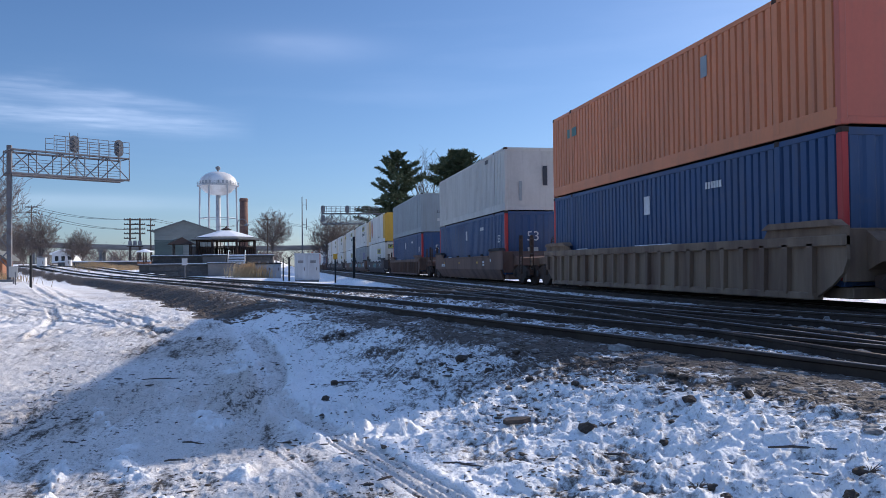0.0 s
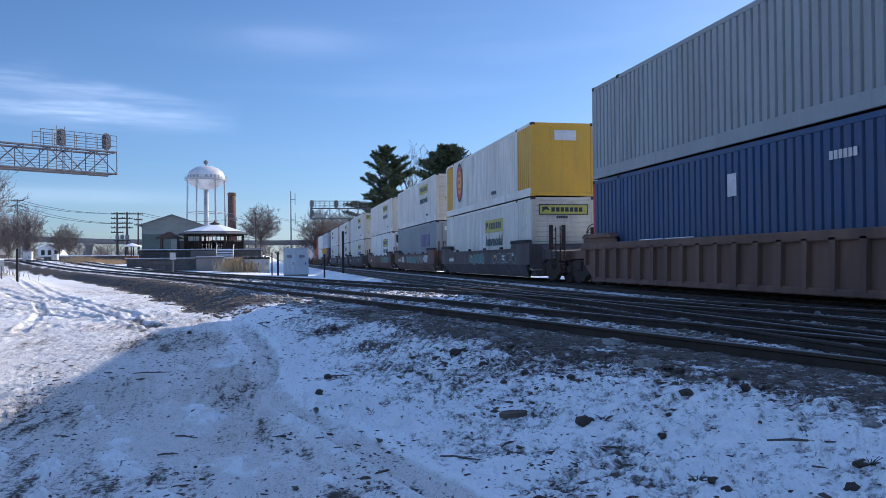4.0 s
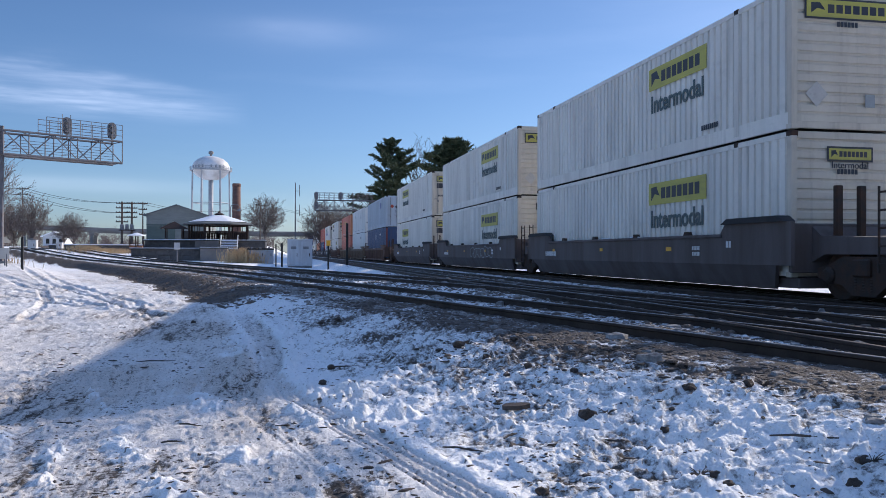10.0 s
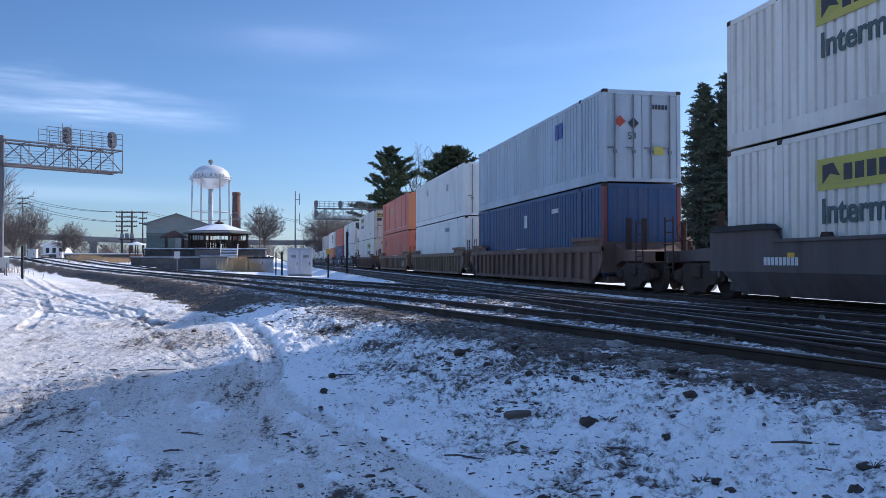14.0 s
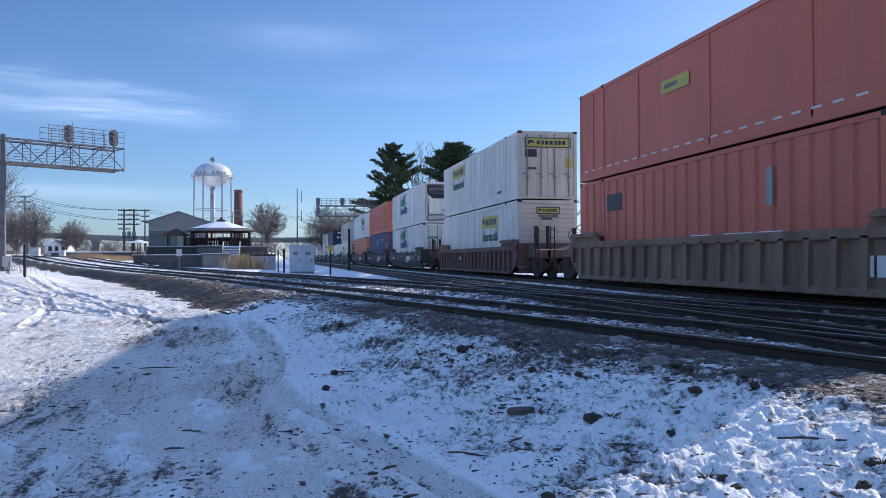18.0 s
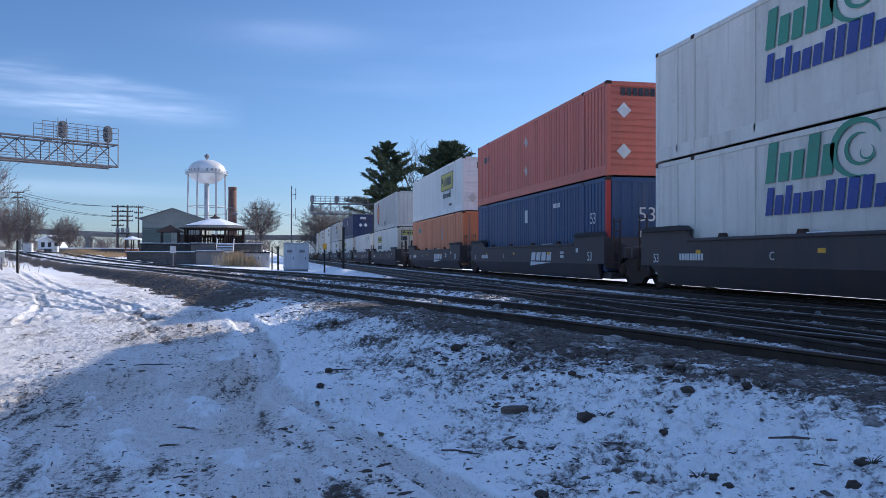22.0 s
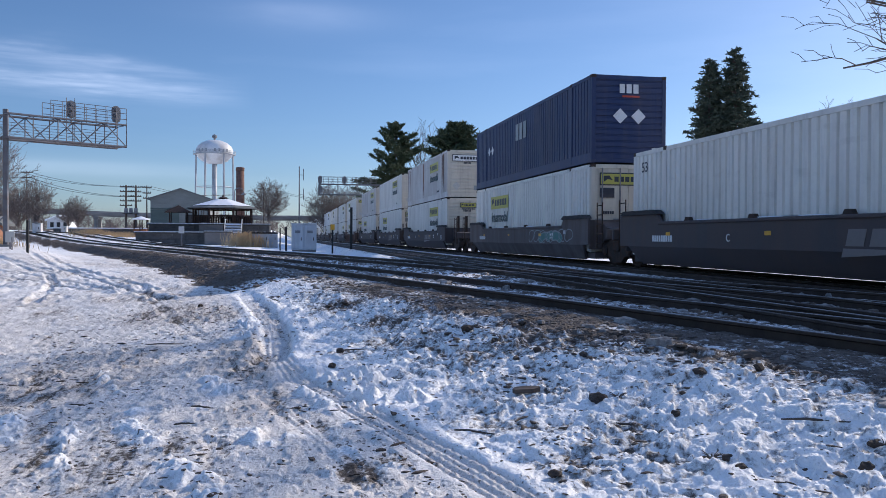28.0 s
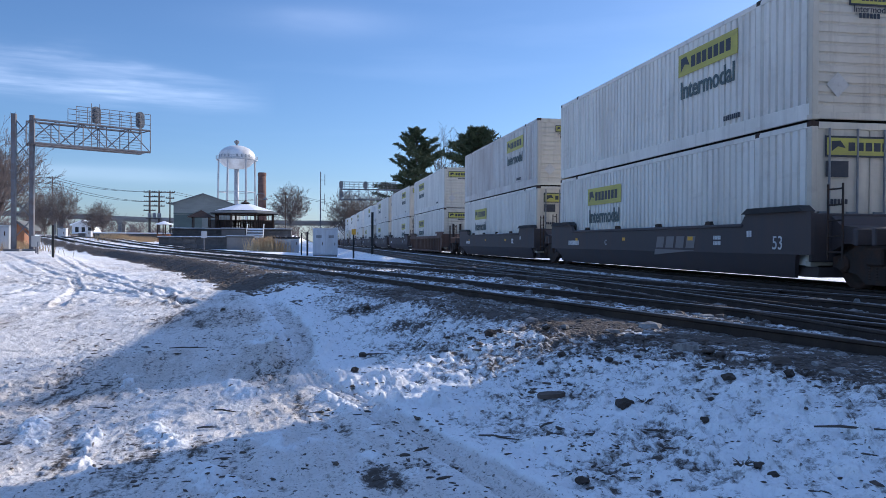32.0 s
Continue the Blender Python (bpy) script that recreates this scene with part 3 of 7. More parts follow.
# where the trodden lane ends and the rough snow begins
LANE_EDGE = [(-60, -3.0), (-26, -1.7), (-19.6, -1.2), (-14.6, -0.66), (-12.2, -0.42), (-9.6, -0.14), (-8.0, 0.12), (-6.93, 0.42), (-6.0, 0.68), (-5.26, 0.88), (-4.58, 1.05), (-3.0, 1.4), (8, 2.5)]


def tread_lane(x, y, z, snow, lane, flat, near):
    """Press the tyre ruts into the snow and heap the ridges on it."""
    z, snow, lane = z.copy(), snow.copy(), lane.copy()
    def close(pts, reach):
        px, py = [p[0] for p in pts], [p[1] for p in pts]
        return np.nonzero((x > min(px) - reach) & (x < max(px) + reach) & (y > min(py) - reach) & (y < max(py) + reach))[0]
    for w, depth, tread, pts in RUTS:
        i = close(pts, 0.8)
        if not len(i):
            continue
        u, v = x[i], y[i]
        r, s = poly_dist(u, v, pts)
        r = r + 0.03 * (value_noise(u * 2.1, v * 2.1, 77) - 0.5)
        cut = 1 - smooth(w * 0.75, w, r)
        rim = np.exp(-((r - w * 1.35) / (w * 0.35)) ** 2)
        k = depth * (0.35 + 0.8 * value_noise(s * 0.5, s * 0, 3))
        z[i] += -k * cut + 0.6 * k * rim * (0.1 + 1.6 * value_noise(u * 5, v * 5, 13))
        if tread:
            z[i] += cut * min(0.009, 0.35 * depth) * np.sin(r * 88) * (r < w * 0.85) + cut * min(0.004, 0.2 * depth) * np.sin(s * 55)
        snow[i] += -((0.026 + 0.2 * depth) if tread else 0.3 * depth) * cut + 0.8 * depth * rim * flat[i]
        lane[i] = np.maximum(lane[i], 0.75 * cut * near[i])
    for w, tall, pts in RIDGES:
        i = close(pts, 0.9)
        if not len(i):
            continue
        u, v = x[i], y[i]
        r, s = poly_dist(u, v, pts)
        body = np.exp(-((r + 0.12 * (value_noise(u * 2.1, v * 2.1, 77) - 0.5)) / (0.8 * w)) ** 2)
        bump = body * smooth(0.43, 0.55, 0.16 * body + 0.9 * fbm(u, v, 0.17, 4, 83)) * (0.3 + 1.4 * smooth(0.4, 0.6, fbm(u, v, 0.08, 3, 85)))
        z[i] += 0.5 * tall * bump
        snow[i] += 0.2 * np.minimum(bump, 0.6)
        lane[i] *= 1 - np.minimum(bump * 1.6, 0.95)
    return z, snow, lane


def land(x, y, fine=True):
    """Height of the ground, and how much of it is snow, ballast and trodden lane."""
    up = rise(x, y)
    da, db = line_dist(LINE_A, x, y), line_dist(LINE_B, x, y)
    dc, dd = np.abs(y - TRAIN_Y), np.abs(y - SIDE_Y)
    d = np.minimum(np.minimum(da, db), np.minimum(dc, dd))
    wob = (fbm(x, y, 2.2, 3, 5) - 0.5)
    near = smooth(-20, -13, x)
    bed = 1 - smooth(1.9, 3.3, d + 0.6 * wob)
    south = line_y(LINE_A, x) - y
    base = -0.62 + 0.06 * (fbm(x, y, 6, 2, 9) - 0.5)
    slope = np.interp(south, [1.9, 2.6, 3.5, 4.5, 5.5, 6.5, 7.5, 9.5], [-0.17, -0.24, -0.36, -0.47, -0.56, -0.63, -0.7, -0.72]) + 0.03 * (fbm(x, y, 4, 2, 9) - 0.5)
    base = base + (slope - base) * smooth(-36, -11, x) * smooth(1.9, 2.6, south)
    bank = 0.7 * smooth(-36, -56, x) * smooth(-92, -68, x) * smooth(5.5, 9.5, south)
    z = up + base + bank + (-0.12 - base) * bed
    gravel = (1 - smooth(2.3, 3.8, d + 0.9 * wob)) * (1 - 0.25 * near)
    edge_x, edge_y = np.array(LANE_EDGE).T
    over = y - np.interp(x, edge_x, edge_y) + 0.25 * wob
    lane = smooth(0.12, -0.3, over) * (0.62 * smooth(-85, -45, x) + 0.38 * smooth(-23, -14, x + 3 * wob))
    lane = lane * (0.72 + 0.5 * smooth(0.35, 0.62, fbm(x * 0.6, y * 1.3, 1.5, 3, 97)))
    # snow cover: firm on the flat, thin by the rails and on the lane
    south_side = smooth(-0.6, 0.6, south)
    snow = 0.655 - 0.1 * lane + 0.09 * (fbm(x, y, 2.6, 3, 91) - 0.5)
    snow = snow - (0.036 + 0.045 * smooth(0.5, 0.64, fbm(x, y, 1.0, 3, 95))) * smooth(-1.5, 2.0, y) * near * (1 - lane) - 0.05 * smooth(-60, -30, x) * smooth(-13, -17, x) * south_side
    snow = snow - 0.07 * (1 - smooth(2.3, 5.0, d + 1.6 * wob)) * near * south_side
    snow = snow - 0.13 * (1 - smooth(1.7, 2.7, d + 0.6 * wob))
    snow = snow - 0.34 * smooth(-19, -25, x) * smooth(-130, -90, x) * (1 - smooth(3.0, 3.6, d + 1.2 * wob)) * smooth(1.6, 2.2, d) * south_side
    snow = snow - 0.07 * smooth(-23, -19, x) * smooth(-16, -18, x) * (1 - smooth(0.3, 1.0, np.hypot((x + 19.4) * 0.4, y + 2.7) + 1.2 * wob))
    between = 1 - smooth(0.3, 0.85, np.abs(da - 2.0) + np.abs(db - 2.05) + 0.5 * wob)
    snow = np.maximum(snow, 0.6 * between * smooth(-12, -24, x))
    drift = smooth(0.48, 0.66, fbm(x * 0.45, y * 1.3, 0.9, 4, 73)) * (1 - smooth(1.6, 2.0, d))
    snow = np.maximum(snow, (0.41 + 0.115 * drift) * smooth(9.4, 8.6, y) * (1 - smooth(1.9, 2.3, d)))
    snow = np.where((y > 12.25) | (x < -130), np.maximum(snow, 0.66), snow)
    for px, py, r, deep in DIRT:
        snow = snow - deep * np.exp(-(((x - px) * 0.8) ** 2 + (y - py) ** 2) / r ** 2)
    if fine:
        flat = 1 - 0.8 * bed
        wild = smooth(-0.05, 0.55, over) * smooth(-45, -22, x)
        rough = wild * flat * (0.55 + 0.75 * near)
        # kicked-up crust: broken plates, lumps and the hollows between them
        wx, wy = x + 0.22 * (fbm(x, y, 0.5, 3, 15) - 0.5), y + 0.22 * (fbm(x, y, 0.5, 3, 16) - 0.5)
        plates = fbm(wx, wy, 0.26, 4, 21)
        crumb = fbm(wx, wy, 0.095, 4, 31)
        crust = 0.024 * smooth(0.42, 0.62, plates) + 0.015 * smooth(0.5, 0.6, crumb) + 0.012 * smooth(0.54, 0.62, fbm(wx, wy, 0.18, 4, 43)) - 0.01 * smooth(0.44, 0.34, crumb)
        z = z + rough * (crust - 0.025) + 0.012 * rough * (fbm(x, y, 0.06, 3, 33) - 0.5)
        # less snow in the hollows: the bare earth colour doubles for their shade
        hollow = smooth(0.5, 0.38, plates) * 0.6 + smooth(0.46, 0.36, crumb) * 0.7
        snow = snow - 0.042 * hollow * rough * smooth(-26, -12, x)
        z = z + smooth(-70, -40, x) * smooth(-14, -22, x) * flat * (0.05 * (fbm(x, y, 0.5, 4, 35) - 0.5) + 0.05 * smooth(0.56, 0.64, fbm(x, y, 0.7, 4, 37)))
        # the lane: packed and scuffed along its length, with loose crumbs
        scuff = fbm(x * 0.45 + 0.3 * y, y * 1.5, 0.16, 4, 47)
        z = z + lane * flat * (0.022 * (scuff - 0.5) + 0.018 * smooth(0.56, 0.64, fbm(x, y, 0.11, 3, 48)) + 0.02 * smooth(0.6, 0.66, fbm(x, y, 0.24, 4, 50)))
        snow = snow - 0.03 * lane * smooth(0.48, 0.6, fbm(x * 0.5, y * 1.2, 0.5, 4, 49)) + 0.03 * lane
        z = z + bed * 0.05 * (fbm(x, y, 0.14, 4, 51) - 0.5) * smooth(-60, -20, x)
        z = z + near * smooth(1.7, 2.3, d) * smooth(4.5, 3.0, d) * (0.06 * (fbm(x, y, 0.15, 4, 61) - 0.45) + 0.035 * smooth(0.55, 0.62, fbm(x, y, 0.12, 3, 63)))
        z, snow, lane = tread_lane(x, y, z, snow, lane, flat, near)
    return z, snow, gravel, lane


def ground_height(x, y):
    z, *_ = land(np.array([float(x)]), np.array([float(y)]))
    return float(z[0])


def build_ground():
    radii = [1.2]
    while radii[-1] < 75:
        radii.append(radii[-1] * (1.02 if radii[-1] < 3.8 else (1.0038 if radii[-1] < 13 else 1.0066)))
    while radii[-1] < 4200:
        radii.append(radii[-1] * 1.045)
    head = math.atan2(math.cos(radians(-79)), math.sin(radians(-79)))
    fan = np.concatenate([np.linspace(-180, -34, 70, endpoint=False), np.linspace(-34, 34, 640), np.linspace(34, 180, 71)[1:-1]])
    ang = head + np.radians(fan)
    r = np.array(radii)[:, None]
    x, y = r * np.cos(ang)[None, :], r * np.sin(ang)[None, :]
    z, snow, gravel, lane = land(x.ravel(), y.ravel())
    nr, na = x.shape
    co = np.stack([x.ravel(), y.ravel(), z], 1)
    co = np.vstack([co, [[0, 0, float(z[:na].mean())]]])
    i, j = np.meshgrid(np.arange(nr - 1), np.arange(na), indexing="ij")
    k = (j + 1) % na
    quads = np.stack([i * na + j, (i + 1) * na + j, (i + 1) * na + k, i * na + k], -1).reshape(-1, 4)
    mid = nr * na
    tris = np.array([[mid, a, (a + 1) % na] for a in range(na)])
    me = bpy.data.meshes.new("ground")
    me.vertices.add(len(co))
    me.vertices.foreach_set("co", co.ravel())
    loops = np.concatenate([quads.ravel(), tris.ravel()])
    me.loops.add(len(loops))
    me.loops.foreach_set("vertex_index", loops)
    me.polygons.add(len(quads) + len(tris))
    starts = np.concatenate([np.arange(len(quads)) * 4, len(quads) * 4 + np.arange(len(tris)) * 3])
    me.polygons.foreach_set("loop_start", starts)
    me.polygons.foreach_set("use_smooth", np.ones(len(starts), bool))
    me.update(calc_edges=True)
    for name, val in (("snow", snow), ("gravel", gravel), ("lane", lane)):
        at = me.attributes.new(name, "FLOAT", "POINT")
        at.data.foreach_set("value", np.append(val, val[0]).astype(np.float32))
    ob = new("ground", me)
    me.materials.append(ground_material())
    return tagged(ob, "snowy frozen ground with tyre ruts, earth and ballast", "ground", kind="structure")


def ground_material():
    m, n, l, bsdf = nodes_of("snow_and_earth")
    def attr(name):
        a = n.new("ShaderNodeAttribute")
        a.attribute_name = name
        return a.outputs["Fac"]
    def noise_tex(scale, detail=5, rough=0.6, vec=None):
        t = n.new("ShaderNodeTexNoise")
        t.inputs["Scale"].default_value, t.inputs["Detail"].default_value, t.inputs["Roughness"].default_value = scale, detail, rough
        l.new(vec or tc.outputs["Object"], t.inputs["Vector"])
        return t.outputs["Fac"]
    def math_node(op, a, b, clamp=False):
        t = n.new("ShaderNodeMath")
        t.operation, t.use_clamp = op, clamp
        for s, v in zip(t.inputs, (a, b)):
            if isinstance(v, (int, float)):
                s.default_value = v
            else:
                l.new(v, s)
        return t.outputs[0]
    def blend(fac, a, b):
        t = n.new("ShaderNodeMixRGB")
        for s, v in zip(t.inputs, (fac, a, b)):
            if isinstance(v, tuple):
                s.default_value = (*v, 1)
            elif isinstance(v, (int, float)):
                s.default_value = v
            else:
                l.new(v, s)
        return t.outputs[0]
    tc = n.new("ShaderNodeTexCoord")
    mp = n.new("ShaderNodeMapping")
    mp.inputs["Rotation"].default_value = (0, 0, radians(-17))
    mp.inputs["Scale"].default_value = (0.5, 3.2, 1)
    l.new(tc.outputs["Object"], mp.inputs["Vector"])
    n1, n2, n3 = noise_tex(1.1, 8, 0.68), noise_tex(7, 8, 0.74), noise_tex(38, 4, 0.7)
    n4 = noise_tex(19, 5, 0.7)
    streak = noise_tex(2.4, 6, 0.65, mp.outputs[0])
    snow, gravel, lane = attr("snow"), attr("gravel"), attr("lane")
    # cover where snow plus noise passes a threshold
    mixn = math_node("ADD", math_node("MULTIPLY", n1, 0.22), math_node("MULTIPLY", n2, 0.43))
    mixn = math_node("ADD", mixn, math_node("MULTIPLY", n4, 0.35))
    lanen = math_node("ADD", math_node("MULTIPLY", streak, 0.5), math_node("MULTIPLY", n4, 0.5))
    t = n.new("ShaderNodeMix")
    l.new(lane, t.inputs[0])
    l.new(mixn, t.inputs[2])
    l.new(lanen, t.inputs[3])
    cover = math_node("ADD", math_node("MULTIPLY", math_node("SUBTRACT", snow, t.outputs[0]), 10.0), 0.55, True)
    earth = blend(n2, (0.05, 0.042, 0.036), (0.14, 0.115, 0.095))
    stones = n.new("ShaderNodeTexVoronoi")
    stones.inputs["Scale"].default_value = 22
    l.new(tc.outputs["Object"], stones.inputs["Vector"])
    ballast = blend(stones.outputs["Color"], (0.05, 0.041, 0.036), (0.19, 0.155, 0.13))
    bare = blend(gravel, earth, ballast)
    white = blend(n2, (0.93, 0.93, 0.935), (0.98, 0.98, 0.98))
    thin = math_node("MULTIPLY", math_node("SUBTRACT", math_node("ADD", math_node("MULTIPLY", n1, 0.6), math_node("MULTIPLY", n4, 0.4)), 0.52), 4.0, True)
    white = blend(thin, white, (0.82, 0.8, 0.78))
    # grit pressed into the lane, in long scuffs and fine grains
    grit = math_node("ADD", math_node("MULTIPLY", streak, 0.6), math_node("MULTIPLY", n4, 0.4))
    grit = math_node("MULTIPLY", lane, math_node("MULTIPLY", math_node("SUBTRACT", grit, 0.24), 4.2, True), True)
    dirty = blend(grit, white, (0.69, 0.63, 0.575))
    grain = math_node("MULTIPLY", math_node("SUBTRACT", noise_tex(46, 3, 0.6), 0.56), 9.0, True)
    grain = math_node("MULTIPLY", grain, math_node("ADD", math_node("MULTIPLY", lane, 0.5), 0.16))
    dirty = blend(grain, dirty, (0.2, 0.165, 0.14))
    # shreds of bark, soil and grass lying in the snow, gathered in patches
    shred_map = n.new("ShaderNodeMapping")
    shred_map.inputs["Rotation"].default_value = (0, 0, radians(28))
    shred_map.inputs["Scale"].default_value = (1.0, 2.0, 1)
    l.new(tc.outputs["Object"], shred_map.inputs["Vector"])
    shreds = noise_tex(13, 3, 0.62, shred_map.outputs[0])
    gather = math_node("MULTIPLY", math_node("SUBTRACT", n1, 0.5), 0.3)
    shred = math_node("MULTIPLY", math_node("SUBTRACT", math_node("ADD", shreds, gather), 0.65), 26.0, True)
    dirty = blend(math_node("MULTIPLY", shred, 0.85), dirty, earth)
    l.new(blend(cover, bare, dirty), bsdf.inputs["Base Color"])
    bsdf.inputs["Roughness"].default_value = 0.8
    bsdf.inputs["Specular IOR Level"].default_value = 0.25
    hgt = math_node("ADD", math_node("MULTIPLY", n4, 0.5), math_node("MULTIPLY", n3, 0.25))
    hgt = math_node("ADD", hgt, math_node("MULTIPLY", cover, 0.25))
    hgt = math_node("ADD", hgt, math_node("MULTIPLY", math_node("MULTIPLY", stones.outputs["Distance"], gravel), -0.8))
    bp = n.new("ShaderNodeBump")
    bp.inputs["Strength"].default_value, bp.inputs["Distance"].default_value = 0.7, 0.06
    l.new(hgt, bp.inputs["Height"])
    bp2 = n.new("ShaderNodeBump")
    bp2.inputs["Strength"].default_value, bp2.inputs["Distance"].default_value = 0.22, 0.05
    l.new(noise_tex(3.2, 5, 0.6), bp2.inputs["Height"])
    l.new(bp2.outputs["Normal"], bp.inputs["Normal"])
    l.new(bp.outputs["Normal"], bsdf.inputs["Normal"])
    return m


build_ground()


# ---- tracks ----
RAIL = [(-0.07, -0.17), (0.07, -0.17), (0.07, -0.155), (0.012, -0.13), (0.012, -0.045), (0.037, -0.03), (0.037, -0.006), (0.028, 0.0), (-0.028, 0.0), (-0.037, -0.006), (-0.037, -0.03), (-0.012, -0.045), (-0.012, -0.13), (-0.07, -0.155)]


def sweep(pts, profile):
    """A profile (across, up) drawn along a line of (x, y, z)."""
    s, n = Shape(), len(profile)
    v = []
    for i, p in enumerate(pts):
        a, b = pts[max(i - 1, 0)], pts[min(i + 1, len(pts) - 1)]
        d = Vector((b[0] - a[0], b[1] - a[1], 0)).normalized()
        for u, w in profile:
            v.append((p[0] - d.y * u, p[1] + d.x * u, p[2] + w))
    f = [(i * n + k, i * n + (k + 1) % n, (i + 1) * n + (k + 1) % n, (i + 1) * n + k) for i in range(len(pts) - 1) for k in range(n)]
    return s.put(v, f)


def shifted(line, off):
    out = []
    for i, p in enumerate(line):
        a, b = line[max(i - 1, 0)], line[min(i + 1, len(line) - 1)]
        d = Vector((b[0] - a[0], b[1] - a[1])).normalized()
        out.append((p[0] + d.y * off, p[1] - d.x * off))
    return out


def straight(y):
    return [(60.0 - 10 * i, y) for i in range(52)]


TIE = cached("tie", lambda: Shape().box(-0.115, 0.115, -1.3, 1.3, -0.18, 0, 0.012))


def build_track(line, label, crossing=None):
    track = thing("railway_track", label, "railway track", "tracks of the junction", "structure")
    for off in (-0.753, 0.753):
        pts = [(x, y, float(rise(x, y))) for x, y in shifted(line, off)]
        rail = part("rail", sweep(pts, RAIL), "rail", track)
        part("rail_head", sweep([(x, y, z + 0.002) for x, y, z in pts], [(-0.026, -0.003), (0.026, -0.003), (0.022, 0.001), (-0.022, 0.001)]), "railhead", rail, "steel running surface polished by wheels")
    far, run, step, prev = Shape(), 0.0, 0.56, line[0]
    for p in line[1:]:
        dx, dy = p[0] - prev[0], p[1] - prev[1]
        ln = math.hypot(dx, dy)
        while run < ln:
            x, y = prev[0] + dx * run / ln, prev[1] + dy * run / ln
            turn = math.degrees(math.atan2(dy, dx))
            z = float(rise(x, y)) - 0.122
            if -58 < x < 6:
                part("tie", TIE, "tie", track, at=(x, y, z - 0.012 * random.random(), 0, 0, turn + random.uniform(-1, 1)))
            elif -230 < x <= -58:
                c, s = math.cos(radians(turn)), math.sin(radians(turn))
                q = [(-0.115, -1.3), (0.115, -1.3), (0.115, 1.3), (-0.115, 1.3)]
                top = [(x + a * c - b * s, y + a * s + b * c, z) for a, b in q]
                far.put(top + [(a, b, h - 0.15) for a, b, h in top], [(0, 1, 2, 3), (0, 4, 5, 1), (1, 5, 6, 2), (2, 6, 7, 3), (3, 7, 4, 0)])
            run += step
        run -= ln
        prev = p
    tagged(part("distant_ties", far, "tie", track), kind="stuff")
    return track


line_list = [tuple(p) for p in LINE_A if p[0] > -330]
build_track(line_list, "curving railway track on dark snowy ballast")
build_track([tuple(p) for p in LINE_B if p[0] > -330], "curving railway track on dark snowy ballast")
build_track(straight(SIDE_Y), "straight railway track on dark ballast beside the freight train")
build_track(straight(TRAIN_Y), "straight railway track under the freight train")
# guard rails in the diamonds where the lines cross
for line in (LINE_A, LINE_B):
    for yc in (SIDE_Y, TRAIN_Y):
        seg = [tuple(p) for p in line if abs(p[1] - yc) < 1.0]
        for off in (-0.62, 0.62):
            tagged(part("guard_rail", sweep([(x, y, -0.004) for x, y in shifted(seg, off)], RAIL), "rail"), "short dark guard rail in a track crossing", "guard rail", "guard rails of the crossing", "structure")

# ---- the freight train ----
LONG, WIDE, TALL = 16.154, 2.6, 2.896
HALF = LONG / 2


def run(t):
    """How far the train has come at t seconds."""
    return 13.148 * (t - 16) + 0.01044 * (t - 16) ** 2


MOVERS = []


def corrugated(pitch, deep, x0=-HALF + 0.13, x1=HALF - 0.13, z0=0.33, z1=2.79):
    """A pressed steel wall along x, its outer face towards -y."""
    def make():
        s, n = Shape(), max(2, round((x1 - x0) / pitch))
        p, prof = (x1 - x0) / n, []
        for i in range(n):
            a = x0 + i * p
            prof += [(a, 0), (a + p * 0.66, 0), (a + p * 0.73, deep), (a + p * 0.93, deep)]
        prof.append((x1, 0))
        v = [(x, y, z) for z in (z0, z1) for x, y in prof] + [(x, y + 0.015, z) for z in (z0, z1) for x, y in prof]
        k = len(prof)
        f = [(i, i + 1, k + i + 1, k + i) for i in range(k - 1)] + [(2 * k + i, 3 * k + i, 3 * k + i + 1, 2 * k + i + 1) for i in range(k - 1)]
        return s.put(v, f)
    return cached(f"corrugated {pitch} {deep} {x0:.2f} {x1:.2f}", make)


def smooth_wall():
    def make():
        s = Shape()
        s.box(-HALF + 0.13, HALF - 0.13, 0.012, 0.05, 0.17, 2.79)
        return s
    return cached("smooth wall", make)


def seam():
    return cached("seam", lambda: Shape().box(-0.03, 0.03, -0.006, 0.02, 0.17, 2.79))


def rail_mesh(z0, z1, deep=0.06):
    return cached(f"rail {z0} {z1}", lambda: Shape().box(-HALF + 0.1, HALF - 0.1, -0.004, deep, z0, z1, 0.008))


POST = cached("corner post", lambda: Shape().box(-0.08, 0.08, -0.07, 0.07, 0.0, TALL, 0.012))
CASTING = cached("corner casting", lambda: Shape().box(-0.09, 0.09, -0.085, 0.085, -0.06, 0.06, 0.015))
LIFT = cached("lifting post", lambda: Shape().box(-0.1, 0.1, -0.012, 0.03, 0.1, TALL - 0.05, 0.006))
ROOF = cached("container roof", lambda: Shape().box(-HALF + 0.05, HALF - 0.05, -1.27, 1.27, TALL - 0.05, TALL - 0.015))
FLOOR = cached("container floor", lambda: Shape().box(-HALF + 0.05, HALF - 0.05, -1.25, 1.25, 0.08, 0.2))


